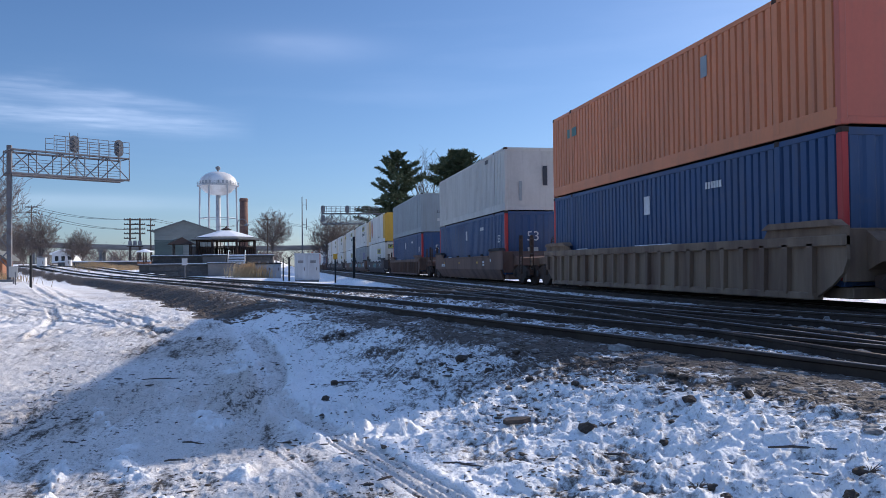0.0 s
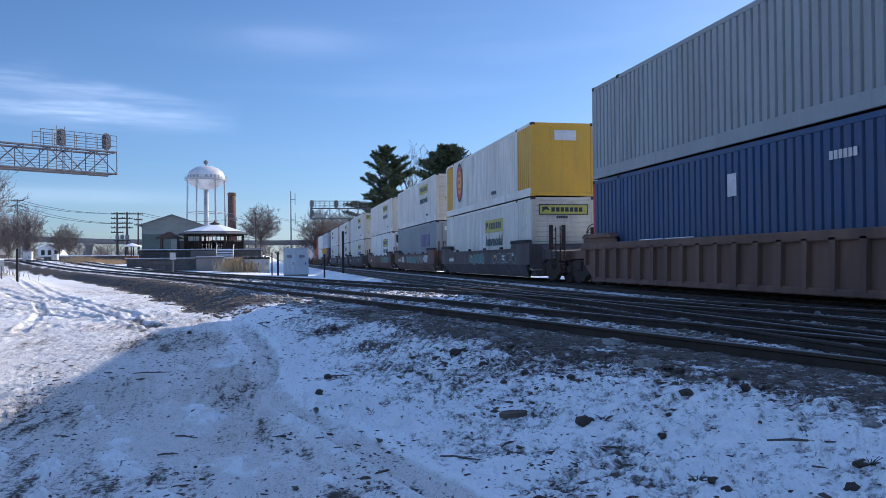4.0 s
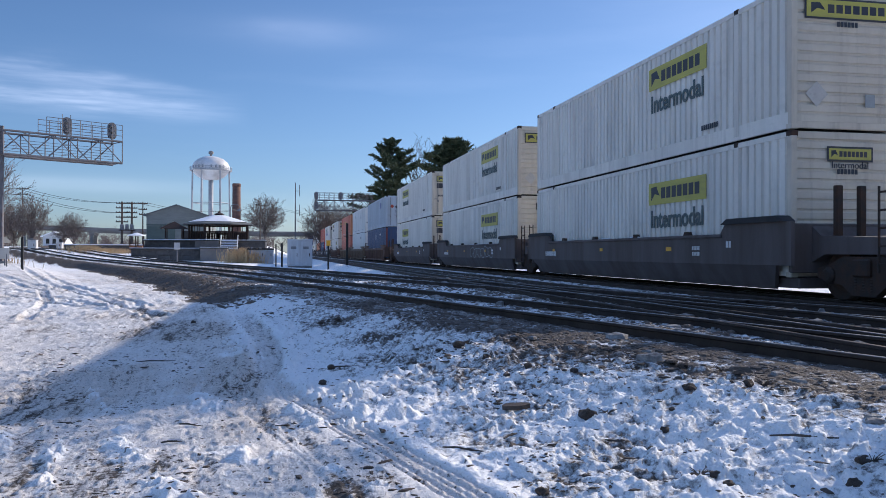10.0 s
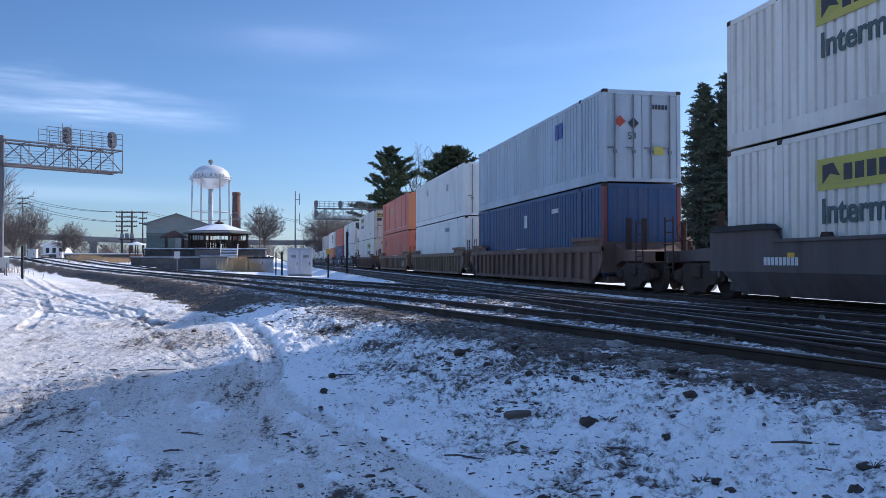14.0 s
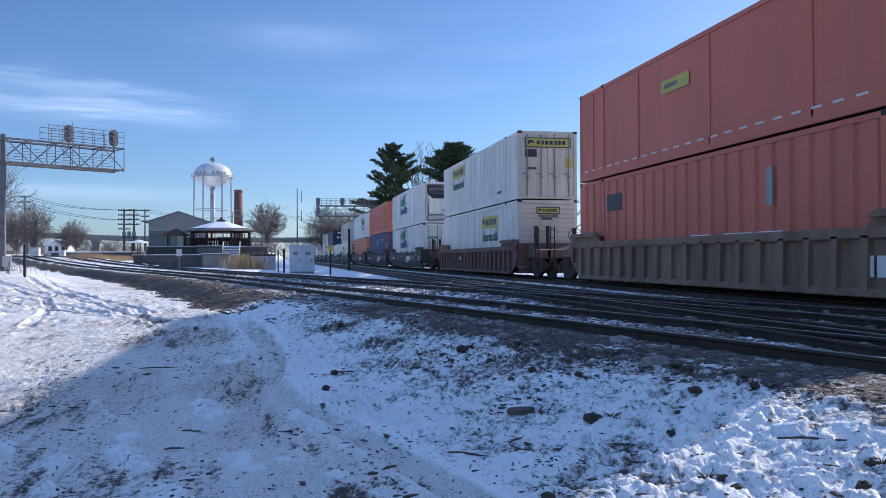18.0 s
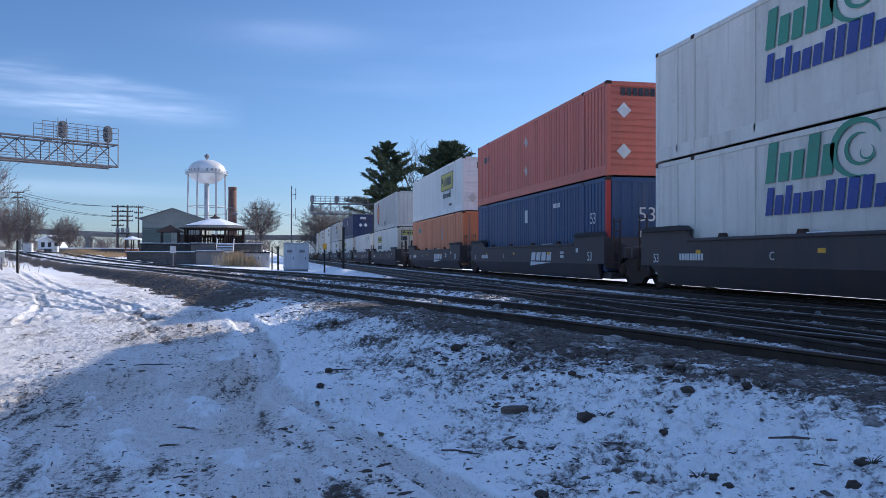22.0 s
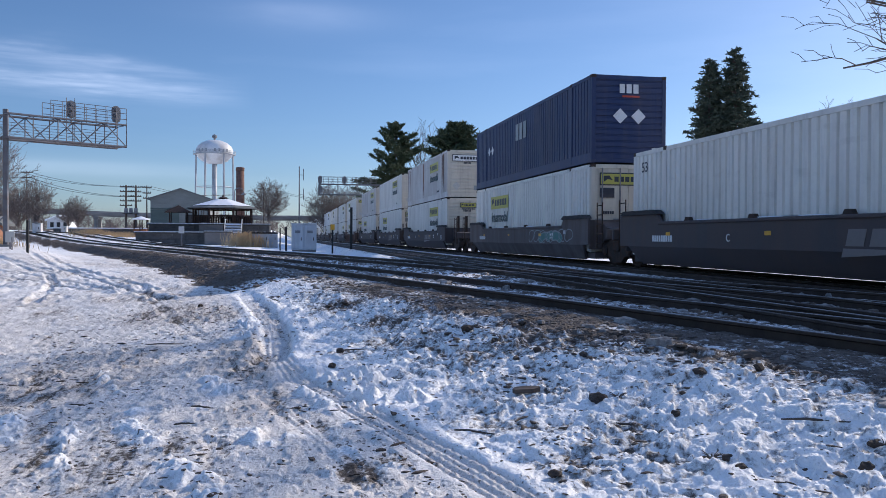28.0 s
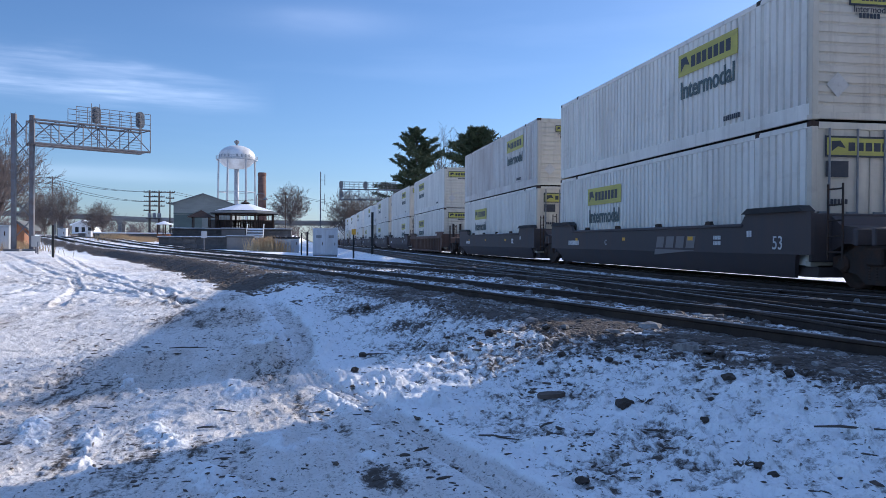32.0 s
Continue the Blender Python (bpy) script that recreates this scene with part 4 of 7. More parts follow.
def end_mesh(style):
    """The leading end, facing +x, spanning y and z."""
    def make():
        s = Shape()
        if style == "ribbed":
            poly, z = [(-0.06, 0.14)], 0.14
            while z < 2.7:
                poly += [(0, z + 0.02), (0, z + 0.14), (-0.028, z + 0.17), (-0.028, z + 0.2)]
                z += 0.2
            poly += [(0, 2.78), (-0.06, 2.78)]
            s.prism(poly, -1.164, 1.164)
        elif style == "doors":
            s.box(-0.06, -0.02, -1.16, -0.008, 0.14, 2.76, 0.01)
            s.box(-0.06, -0.02, 0.008, 1.16, 0.14, 2.76, 0.01)
        elif style == "pressed":
            poly, y = [(-0.06, -1.163)], -1.163
            while y < 0.85:
                poly += [(0, y + 0.03), (0, y + 0.2), (-0.03, y + 0.25), (-0.03, y + 0.31)]
                y += 0.34
            poly += [(0, 1.15), (-0.06, 1.163)]
            s.prism(poly, 0.14, 2.76, "xy")
        else:
            s.box(-0.06, -0.01, -1.163, 1.163, 0.14, 2.77, 0.01)
        return s
    return cached(f"end {style}", make)


LOCKROD = cached("lock rod", lambda: Shape().tube([(0, 0, 0.12), (0, 0, 2.76)], 0.024, 8).box(-0.02, 0.05, -0.05, 0.05, 0.9, 1.0).box(-0.02, 0.03, -0.24, 0.0, 1.06, 1.1))
HEADER = cached("end header", lambda: Shape().box(-0.09, 0.0, -1.163, 1.163, 2.74, TALL - 0.01, 0.012))
SILL = cached("end sill", lambda: Shape().box(-0.09, 0.0, -1.163, 1.163, 0.02, 0.16, 0.012))
DIAMOND = cached("placard", lambda: Shape().box(-0.18, 0.18, -0.18, 0.18, 0, 0.006))
PLATE = cached("plate", lambda: Shape().box(-0.5, 0.5, -0.5, 0.5, 0, 0.006))


def blocks_of(mesh, ink, parent, at):
    return tagged(part("lettering", mesh, ink, parent, at=at), kind="stuff")


def scaled(at, sx, sy):
    return at @ Matrix.Diagonal((sx, sy, 1, 1))


def sign(box, x, z, w, h, base="sign_yellow", ink="ink", side=True, seed=1, border=True):
    """A painted name panel, its name given as blocks."""
    place = (lambda u, v, out: on_side(x + u, -1.304 - out, z + v)) if side else (lambda u, v, out: on_end(HALF + 0.004 + out, x + u, z + v))
    if border:
        part("sign_border", PLATE, ink, box, at=scaled(place(0, 0, 0.0), w + 0.08, h + 0.08))
    sg = part("sign_panel", PLATE, base, box, "yellow name panel with dark blocks of lettering" if base == "sign_yellow" else "", at=scaled(place(0, 0, 0.005), w, h))
    n, lh = 7, h * 0.5
    widths = [w * 0.075] * n
    blocks_of( cached(f"name {w:.2f} {h:.2f} {seed}", lambda: bars(widths, lh, w * 0.022, seed)), ink, box, at=place(-w * 0.26, -lh / 2, 0.009))
    wedge = cached(f"wedge {w:.2f} {h:.2f}", lambda: Shape().prism([(0, -h * 0.3), (w * 0.07, 0), (w * 0.16, -h * 0.1), (w * 0.1, h * 0.34), (0, h * 0.3)], 0, 0.004, "xy"))
    part("name_mark", wedge, ink, box, at=place(-w * 0.45, 0, 0.009))
    return sg


def reefer_unit(box):
    """A cooling machine in the leading end."""
    def casing():
        c = Shape().prism([(-0.86, 0.62), (0.86, 0.62), (0.95, 2.0), (0.62, 1.72), (-0.62, 1.72), (-0.95, 2.0)], HALF - 0.34, HALF - 0.06, "yz")
        return c
    part("unit_casing", cached("unit casing", casing), "white", box, "white cooling unit casing")
    for y in (-0.02, 0.55):
        part("casing_seam", cached(f"casing seam {y}", lambda: Shape().box(HALF - 0.061, HALF - 0.054, y - 0.012, y + 0.012, 0.66, 1.7)), "signal_grey", box)
    part("latch", cached("casing latch", lambda: Shape().box(HALF - 0.06, HALF - 0.045, 0.1, 0.24, 0.82, 0.98, 0.005)), "rubber", box, "dark square latch")
    part("fan_recess", cached("fan recess", lambda: Shape().prism([(-0.62, 1.72), (0.62, 1.72), (0.98, 2.04), (0.98, 2.62), (-0.98, 2.62), (-0.98, 2.04)], HALF - 0.4, HALF - 0.14, "yz")), "rubber", box, "black louvred fan opening")
    for k in range(6):
        part("louvre", cached(f"louvre {k}", lambda: Shape().box(HALF - 0.14, HALF - 0.1, -0.86, 0.86, 2.08 + 0.085 * k, 2.11 + 0.085 * k)), "signal_grey", box)
    part("fuel_tank", cached("fuel tank", lambda: Shape().tube([(HALF - 0.26, -0.95, 0.38), (HALF - 0.26, 0.95, 0.38)], 0.2, 14)), "light_grey", box)
    for y in (-1.08, 1.08):
        part("frame_post", cached(f"frame post {y}", lambda: Shape().box(HALF - 0.16, HALF - 0.02, y - 0.06, y + 0.06, 0.1, 2.78, 0.01)), "light_grey", box)
        part("frame_brace", cached(f"frame brace {y}", lambda: Shape().tube([(HALF - 0.04, y * 0.98, 0.2), (HALF - 0.04, y * 0.9, 1.4), (HALF - 0.04, y * 0.98, 2.7)], 0.025, 6)), "light_grey", box)

def container(name, label, paint_key, wall="corrugated", end="ribbed", end_paint=None, post_paint=None, pitch=0.275, marks=(), tail=None):
    box = thing(name, label, "shipping container", "containers on the freight train")
    wallmesh = corrugated(pitch, 0.05) if wall == "corrugated" else smooth_wall()
    if tail:
        wallmesh = corrugated(pitch, 0.07, -HALF + 2.0, HALF - 2.0)
        for sx in (-1, 1):
            a, b = (-HALF + 0.13, -HALF + 2.0) if sx < 0 else (HALF - 2.0, HALF - 0.13)
            for face in (0, 180):
                part("yellow_side_panel", corrugated(pitch, 0.07, a, b), tail, box, "yellow side panel at the end", at=(0, -1.29, 0) if face == 0 else pose(0, 1.29, 0, 0, 0, 180))
    part("side_wall", wallmesh, paint_key, box, at=(0, -1.29, 0))
    part("side_wall", wallmesh, paint_key, box, at=(0, 1.29, 0, 0, 0, 180))
    for z0, z1, nm in ((2.77, 2.885, "top_rail"), (0.02, 0.34, "bottom_rail")):
        part(nm, rail_mesh(z0, z1), paint_key, box, at=(0, -1.3, 0))
        part(nm, rail_mesh(z0, z1), paint_key, box, at=(0, 1.3, 0, 0, 0, 180))
    ep = end_paint or paint_key
    part("roof", ROOF, paint_key, box)
    part("floor_frame", FLOOR, "iron", box)
    for sx in (-1, 1):
        for sy in (-1, 1):
            part("corner_post", POST, post_paint or (ep if sx > 0 else paint_key), box, at=(sx * (HALF - 0.08), sy * 1.232, 0))
            for z in (0.06, TALL - 0.06):
                part("corner_casting", CASTING, "iron" if z > 1 else ep, box, at=(sx * (HALF - 0.088), sy * 1.222, z + (0.003 if z > 1 else -0.001)))
        for side in (-1, 1):
            part("lifting_post", LIFT, paint_key, box, at=(sx * 6.1, side * 1.3, 0) if side < 0 else pose(sx * 6.1, 1.3, 0, 0, 0, 180))
            part("lifting_point", CASTING, "iron", box, at=(sx * 6.1, side * 1.232, TALL - 0.055))
    for nm, me in (("end_header", HEADER), ("end_sill", SILL)):
        part(nm, me, ep, box, at=(HALF - 0.003, 0, 0))
        part(nm, me, ep, box, at=(-HALF + 0.003, 0, 0, 0, 0, 180))
    part("tail_end", end_mesh("pressed" if end != "pressed" else "doors"), paint_key, box, at=(-HALF, 0, 0, 0, 0, 180))
    if end == "reefer":
        part("end_bulkhead", end_mesh("plain"), "light_grey", box, at=(HALF - 0.45, 0, 0))
        reefer_unit(box)
    else:
        part("lead_end", end_mesh(end), ep, box, at=(HALF - 0.012, 0, 0))
    if end == "doors":
        for y in (-0.92, -0.3, 0.3, 0.92):
            part("lock_rod", LOCKROD, "signal_grey", box, at=(HALF + 0.012, y, 0))
    if wall == "smooth":
        for x in (-6.9, -3.5, 0.4, 4.2, 7.0):
            part("seam", seam(), paint_key, box, at=(x, -1.298, 0))
    for mark in marks:
        mark(box)
    return box


# marks that sit on a container
def m_sign(x, z, w=3.05, h=0.58, word=True, border=True, seed=1, size=0.64):
    def go(b):
        sign(b, x, z, w, h, seed=seed, border=border)
        if word:
            part("lettering", lettering("Intermodal", size, bold=0.014), "ink_teal", b, at=on_side(x - 2.24 * size, -1.306, z - h / 2 - 0.94 * size))
    return go


def m_end_sign(z=2.4, w=1.95, h=0.34, seed=1, base="sign_yellow"):
    return lambda b: sign(b, 0, z, w, h, base=base, side=False, seed=seed)


def m_small_end_sign(z=2.45):
    def go(b):
        sign(b, 0, z, 0.95, 0.22, side=False, seed=5)
        part("lettering", lettering("Intermodal", 0.19), "ink", b, at=on_end(HALF + 0.008, -0.42, z - 0.28))
    return go


def m_text(text, x, z, size, ink="ink_white", side=True):
    return lambda b: part("lettering", lettering(text, size), ink, b, at=on_side(x, -1.313, z) if side else on_end(HALF + 0.015, x, z))


def m_blocks(x, z, n, h, ink="ink", side=True, seed=3):
    return lambda b: blocks_of( cached(f"blocks {n} {h} {seed}", lambda: bars([h * 0.6] * n, h, h * 0.2, seed)), ink, b, at=on_side(x, -1.313, z) if side else on_end(HALF + 0.015, x, z))


def m_plate(x, z, w, h, ink="ink_white", side=True, turn=0.0):
    def go(b):
        at = on_side(x, -1.304, z) if side else on_end(HALF + 0.006, x, z)
        part("panel_mark", PLATE, ink, b, at=scaled(at @ pose(0, 0, 0, 0, 0, turn), w, h))
    return go


def m_oval(x, z):
    def go(b):
        for r, out, ink in ((1.0, 0, "ink"), (0.86, 0.004, "logo_red"), (0.6, 0.008, "logo_orange")):
            disc = cached(f"oval {r}", lambda: Shape().prism([(0.74 * r * math.cos(k * math.pi / 14), 1.05 * r * math.sin(k * math.pi / 14)) for k in range(28)], 0, 0.004, "xy"))
            part("oval_mark", disc, ink, b, "dark oval mark with red and orange middle", at=on_side(x, -1.305 - out, z))
        part("oval_bars", cached("oval bars", lambda: Shape().box(-0.2, 0.3, 0.3, 0.45, 0, 0.004).box(-0.2, 0.2, -0.05, 0.1, 0, 0.004).box(-0.2, 0.3, -0.42, -0.27, 0, 0.004)), "logo_red", b, at=on_side(x, -1.318, z))
    return go


def slanted(h, n, seed):
    """Plain leaning bars, tall and short, in place of a painted name."""
    def make():
        rng, s, x = random.Random(seed), Shape(), 0.0
        for k in range(n):
            w, t = h * rng.uniform(0.3, 0.5), h * (1.0 if k == 0 or rng.random() < 0.2 else 0.7)
            d = 0.16 * t
            s.prism([(x, 0), (x + w, 0), (x + w + d, t), (x + d, t)], 0, 0.004, "xy")
            x += w + h * 0.14
        return s
    return cached(f"slanted {h} {n} {seed}", make)


def ring_mark(r, grow, turn):
    """An open, tapering loop of paint."""
    def make():
        s, k = Shape(), 16
        def at(i, f):
            a = turn + i * 4.6 / k
            q = r * (1 + grow * i / k) + f * r * 0.16 * math.sin(math.pi * (i + 0.6) / (k + 1.2))
            return (1.15 * q * math.cos(a), 0.85 * q * math.sin(a))
        for i in range(k):
            s.prism([at(i, -1), at(i + 1, -1), at(i + 1, 1), at(i, 1)], 0, 0.004, "xy")
        return s
    return cached(f"ring mark {r} {grow} {turn}", make)


def m_swirl(x, z, inks):
    """A big painted name in slanting strokes, with a looped mark and thin speed lines."""
    def go(b):
        for i, (ink, h, n, dz) in enumerate(inks):
            blocks_of(slanted(h, n, 11 + i), ink, b, at=on_side(x, -1.306, z + dz))
        ink, h, n, dz = inks[0]
        for r, grow, turn, u, v in ((0.5, 0.25, 0.4, 2.75, 0.42), (0.28, 0.3, 1.2, 2.8, 0.4), (0.13, 0.2, 2.6, 2.95, 0.3)):
            blocks_of(ring_mark(r, grow, turn), ink, b, at=on_side(x + u, -1.306, z + dz + v))
        for k in range(3):
            part("name_line", cached("name line", lambda: Shape().prism([(0, 0), (0.6, 0.0), (0.63, 0.05), (0.01, 0.05)], 0, 0.004, "xy")), inks[-1][0], b, at=on_side(x + 3.75 + 0.04 * k, -1.306, z + inks[-1][3] + 0.1 + 0.12 * k))
    return go


def m_rust(xs):
    def go(b):
        rng = random.Random(4)
        for x, w in xs:
            for k in range(9):
                a, c, foot = x + rng.uniform(-w, w), rng.uniform(0.02, 0.09), 0.3 + rng.uniform(0, 1.6)
                part("rust_streak", Shape().prism([(a + c * 0.4, foot), (a + c * 0.6, foot), (a + c, foot + 0.7), (a + c * 0.9, 2.75), (a, 2.75), (a + c * 0.1, foot + 0.9)], 0, 0.002 + 0.0002 * k, "xy"), "orange_rust", b, at=on_side(0, -1.302, 0))
    return go


def m_dashes(ink, z=0.3, step=0.62):
    """A row of short marks along the foot of the side."""
    return lambda b: blocks_of(cached(f"dashes {step}", lambda: bars([0.3] * int(15.2 / step), 0.045, step - 0.3, 2)), ink, b, at=on_side(-7.6, -1.306, z))


M["orange_rust"] = mat("rust", (0.16, 0.06, 0.035), (0.3, 0.2, 0.15), 2.0, STREAK, 0.5, 0.9)


# ---- well cars ----
def side_sill(style):
    """Near wall of the well, outer face about 1.52 m from the middle, along x."""
    def make():
        s, L = Shape(), HALF + 0.35
        top = [(L, 1.5), (L - 2.4, 1.5), (L - 2.6, 1.28), (-L + 2.6, 1.28), (-L + 2.4, 1.5), (-L, 1.5)]
        if style == "ribbed":
            low = [(-L, 0.9), (-L + 0.12, 0.66), (-L + 0.4, 0.45), (-L + 0.85, 0.22), (L - 0.85, 0.22), (L - 0.4, 0.45), (L - 0.12, 0.66), (L, 0.9)]
            s.prism(low + top, -1.5, -1.44)
            s.box(-L, L, -1.6, -1.42, 1.14, 1.34, 0.02)
            s.box(-L + 0.85, L - 0.85, -1.58, -1.36, 0.16, 0.3, 0.02)
            x = -L + 0.3
            while x < L - 0.2:
                bottom = 0.25 if abs(x) < L - 0.85 else 0.25 + (abs(x) - L + 0.85) * 0.75
                s.prism([(x - 0.02, bottom), (x + 0.09, bottom), (x + 0.13, 1.2), (x - 0.05, 1.2)], -1.6, -1.49)
                x += 0.78
        else:
            s.prism([(-L, 0.64), (L, 0.64)] + top, -1.54, -1.46)
            s.box(-L + 2.5, L - 2.5, -1.58, -1.42, 1.22, 1.3, 0.02)
            a, b = L - 0.5, L - 0.95
            s.put([(-a, -1.535, 0.645), (a, -1.535, 0.645), (b, -1.26, 0.155), (-b, -1.26, 0.155), (-a, -1.45, 0.645), (a, -1.45, 0.645), (b, -1.18, 0.155), (-b, -1.18, 0.155)], [(0, 1, 2, 3), (7, 6, 5, 4), (0, 4, 5, 1), (1, 5, 6, 2), (2, 6, 7, 3), (3, 7, 4, 0)])
        return s
    return cached(f"side sill {style}", make)


CLIP = cached("sill clip", lambda: Shape().prism([(-0.14, 0), (0.14, 0), (0.09, 0.09), (-0.09, 0.09)], -0.05, 0.05))
SNOWLINE = cached("snow line", lambda: Shape().box(-1, 1, -0.03, 0.03, 0, 0.025, 0.008))
WELL_FLOOR = cached("well floor", lambda: Shape().box(-HALF - 0.1, HALF + 0.1, -1.2, 1.2, 0.19, 0.40, 0.02))
HOOD = cached("guide hood", lambda: Shape().prism([(0, 1.5), (2.3, 1.5), (2.1, 1.62), (0.25, 1.62)], -1.62, -1.34))


def end_deck(reach):
    """Sloping end frame from the well to reach metres past the container."""
    def make():
        s = Shape()
        s.prism([(HALF + 0.2, 0.7), (HALF + 0.2, 1.42), (HALF + 0.5, 1.22), (HALF + reach, 1.12), (HALF + reach, 0.86), (HALF + 0.6, 0.86)], -1.0, 1.0)
        s.box(HALF + 0.12, HALF + 0.22, -1.44, 1.44, 0.5, 1.46, 0.02)
        s.box(HALF + reach - 0.12, HALF + reach, -1.35, 1.35, 0.82, 1.14, 0.02)
        return s
    return cached(f"end deck {reach}", make)


WHEEL = cached("wheel", lambda: Shape().lathe([(0.05, -0.07), (0.2, -0.06), (0.28, -0.03), (0.4, -0.035), (0.455, -0.07), (0.457, 0.055), (0.495, 0.06), (0.495, 0.085), (0.4, 0.07), (0.24, 0.05), (0.1, 0.08)], 28, "y"), True)
AXLE = cached("axle", lambda: Shape().tube([(0, -0.95, 0), (0, 0.95, 0)], 0.085, 10))
SIDEFRAME = cached("side frame", lambda: Shape().prism([(-1.25, 0.42), (-0.95, 0.34), (-0.55, 0.3), (-0.3, 0.12), (0.3, 0.12), (0.55, 0.3), (0.95, 0.34), (1.25, 0.42), (1.25, 0.6), (0.95, 0.66), (0.5, 0.82), (-0.5, 0.82), (-0.95, 0.66), (-1.25, 0.6)], -0.08, 0.08))
BEARING = cached("bearing cap", lambda: Shape().lathe([(0.16, -0.1), (0.16, 0.05), (0.1, 0.1)], 14, "y"))
SPRINGS_AT = (-0.2, 0.0, 0.2)
BOLSTER = cached("bolster", lambda: Shape().box(-0.22, 0.22, -1.15, 1.15, 0.46, 0.78, 0.03))



def sum_shapes(shapes):
    s = Shape()
    for o in shapes:
        s.put(o.v, o.f)
    return s


SPRING = cached("spring", lambda: Shape().lathe([(0.06, 0.0), (0.075, 0.02), (0.06, 0.045), (0.075, 0.07), (0.06, 0.095), (0.075, 0.12), (0.06, 0.145), (0.075, 0.17), (0.06, 0.195), (0.075, 0.22), (0.06, 0.25)], 10))
RING = cached("brake wheel", lambda: sum_shapes([Shape().tube([(0.03, 0.28 * math.cos(k * math.pi / 10), 0.28 * math.sin(k * math.pi / 10)) for k in range(21)], 0.018, 6, False)] + [Shape().tube([(0, 0, 0), (0.03, 0.28 * math.cos(k * 2.094), 0.28 * math.sin(k * 2.094))], 0.014, 6) for k in range(3)]))
COUPLER = cached("coupler", lambda: Shape().box(-1.0, 0.25, -0.12, 0.12, 0.78, 1.0, 0.03).box(0.1, 0.42, -0.2, 0.1, 0.72, 1.06, 0.05))
LADDER = cached("ladder", lambda: sum_shapes([Shape().tube([(x, 0, 0.55), (x, 0, 2.0)], 0.022, 6) for x in (-0.22, 0.22)] + [Shape().tube([(-0.22, 0, z), (0.22, 0, z)], 0.018, 6) for z in (0.7, 1.0, 1.3, 1.6, 1.9)]))
STAND = cached("guide post", lambda: Shape().box(-0.06, 0.06, -0.07, 0.07, 0.9, 2.15, 0.015))
HOSE = cached("air hose", lambda: Shape().tube([(0, 0, 1.05), (0.2, 0, 0.75), (0.45, 0, 0.55), (0.7, 0, 0.62)], 0.03, 6))


def bogie(car, x):
    b = part("truck", BOLSTER, "iron", car, at=(x, 0, 0))
    for y in (-1.0, 1.0):
        part("side_frame", SIDEFRAME, "iron", b, at=(0, y, 0))
        for sx in (-0.9, 0.9):
            part("wheel", WHEEL, "tread" if y > 0 else "iron", b, at=(sx, 0.755 * (1 if y > 0 else -1), 0.457, 0, 0, 0 if y < 0 else 180))
            part("bearing", BEARING, "iron", b, at=(sx, y * 1.06, 0.47, 0, 0, 0 if y > 0 else 180))
        for sx in SPRINGS_AT:
            part("spring", SPRING, "iron", b, at=(sx, y * 1.02, 0.2))
    for sx in (-0.9, 0.9):
        part("axle", AXLE, "iron", b, at=(sx, 0, 0.457))
    return b


def well_car(style, paint_key, label, lead_shared, tail_shared, own_tail_truck, marks=(), hood="rubber"):
    """Lead and tail ends are shared with the next car where the set is jointed."""
    car = thing("well_car", label, "freight car", "cars of the freight train")
    part("well_floor", WELL_FLOOR, paint_key, car)
    part("side_sill", side_sill(style), paint_key, car)
    part("side_sill", side_sill(style), paint_key, car, at=(0, 0, 0, 0, 0, 180))
    for turn, shared in ((0, lead_shared), (180, tail_shared)):
        part("end_deck", end_deck(1.45 if shared else 2.95), paint_key, car, at=(0, 0, 0, 0, 0, turn))
        for y in (-1, 1):
            part("guide_hood", HOOD, hood, car, "dark raised guide hood", at=pose(HALF - 2.1, 0, 0) if (turn == 0 and y < 0) else (pose(-HALF + 2.1, 0, 0, 0, 0, 180) if (turn == 180 and y > 0) else (Matrix.Diagonal((-1, 1, 1, 1)) @ pose(HALF - 2.1, 0, 0) if turn == 180 else pose(HALF - 2.1, 0, 0) @ Matrix.Diagonal((1, -1, 1, 1)))))
        if not shared:
            part("coupler", COUPLER, "iron", car, at=pose(0, 0, 0, 0, 0, turn) @ pose(HALF + 3.3, 0, 0))
            part("air_hose", HOSE, "rubber", car, at=pose(0, 0, 0, 0, 0, turn) @ pose(HALF + 2.9, 0.45, 0))
            bogie(car, (HALF + 1.75) * (1 if turn == 0 else -1))
            part("ladder", LADDER, "iron", car, at=pose(0, 0, 0, 0, 0, turn) @ pose(HALF + 2.7, -1.36 if turn == 0 else 1.36, 0))
            part("brake_wheel", RING, "iron", car, at=pose(0, 0, 0, 0, 0, turn) @ pose(HALF + 1.6, 0.6, 1.75))
            part("brake_stand", STAND, "iron", car, at=pose(0, 0, 0, 0, 0, turn) @ pose(HALF + 1.5, 0.6, -0.1))
            for y in (-0.75, -0.25):
                part("guide_post", STAND, "iron", car, at=pose(0, 0, 0, 0, 0, turn) @ pose(HALF + 0.65, y, 0.02))
        else:
            part("hand_rail", LADDER, "iron", car, at=pose(0, 0, 0, 0, 0, turn) @ pose(HALF + 0.75, -1.3 if turn == 0 else 1.3, 0))
    for k in range(random.randint(1, 3)):
        part("snow_line", SNOWLINE, "snow", car, "thin line of snow on the sill", at=pose(random.uniform(-5, 3.5), -1.5, 1.3 if style == "plate" else 1.34) @ Matrix.Diagonal((random.uniform(0.25, 0.8), 1, 1, 1)))
    if style == "plate":
        for x in (-4.4, -1.6, 1.4, 4.3):
            part("sill_clip", CLIP, "iron", car, "dark clip on the sill", at=(x, -1.5, 1.3))
    if own_tail_truck:
        bogie(car, -HALF - 1.64)
    for mark in marks:
        mark(car)
    return car


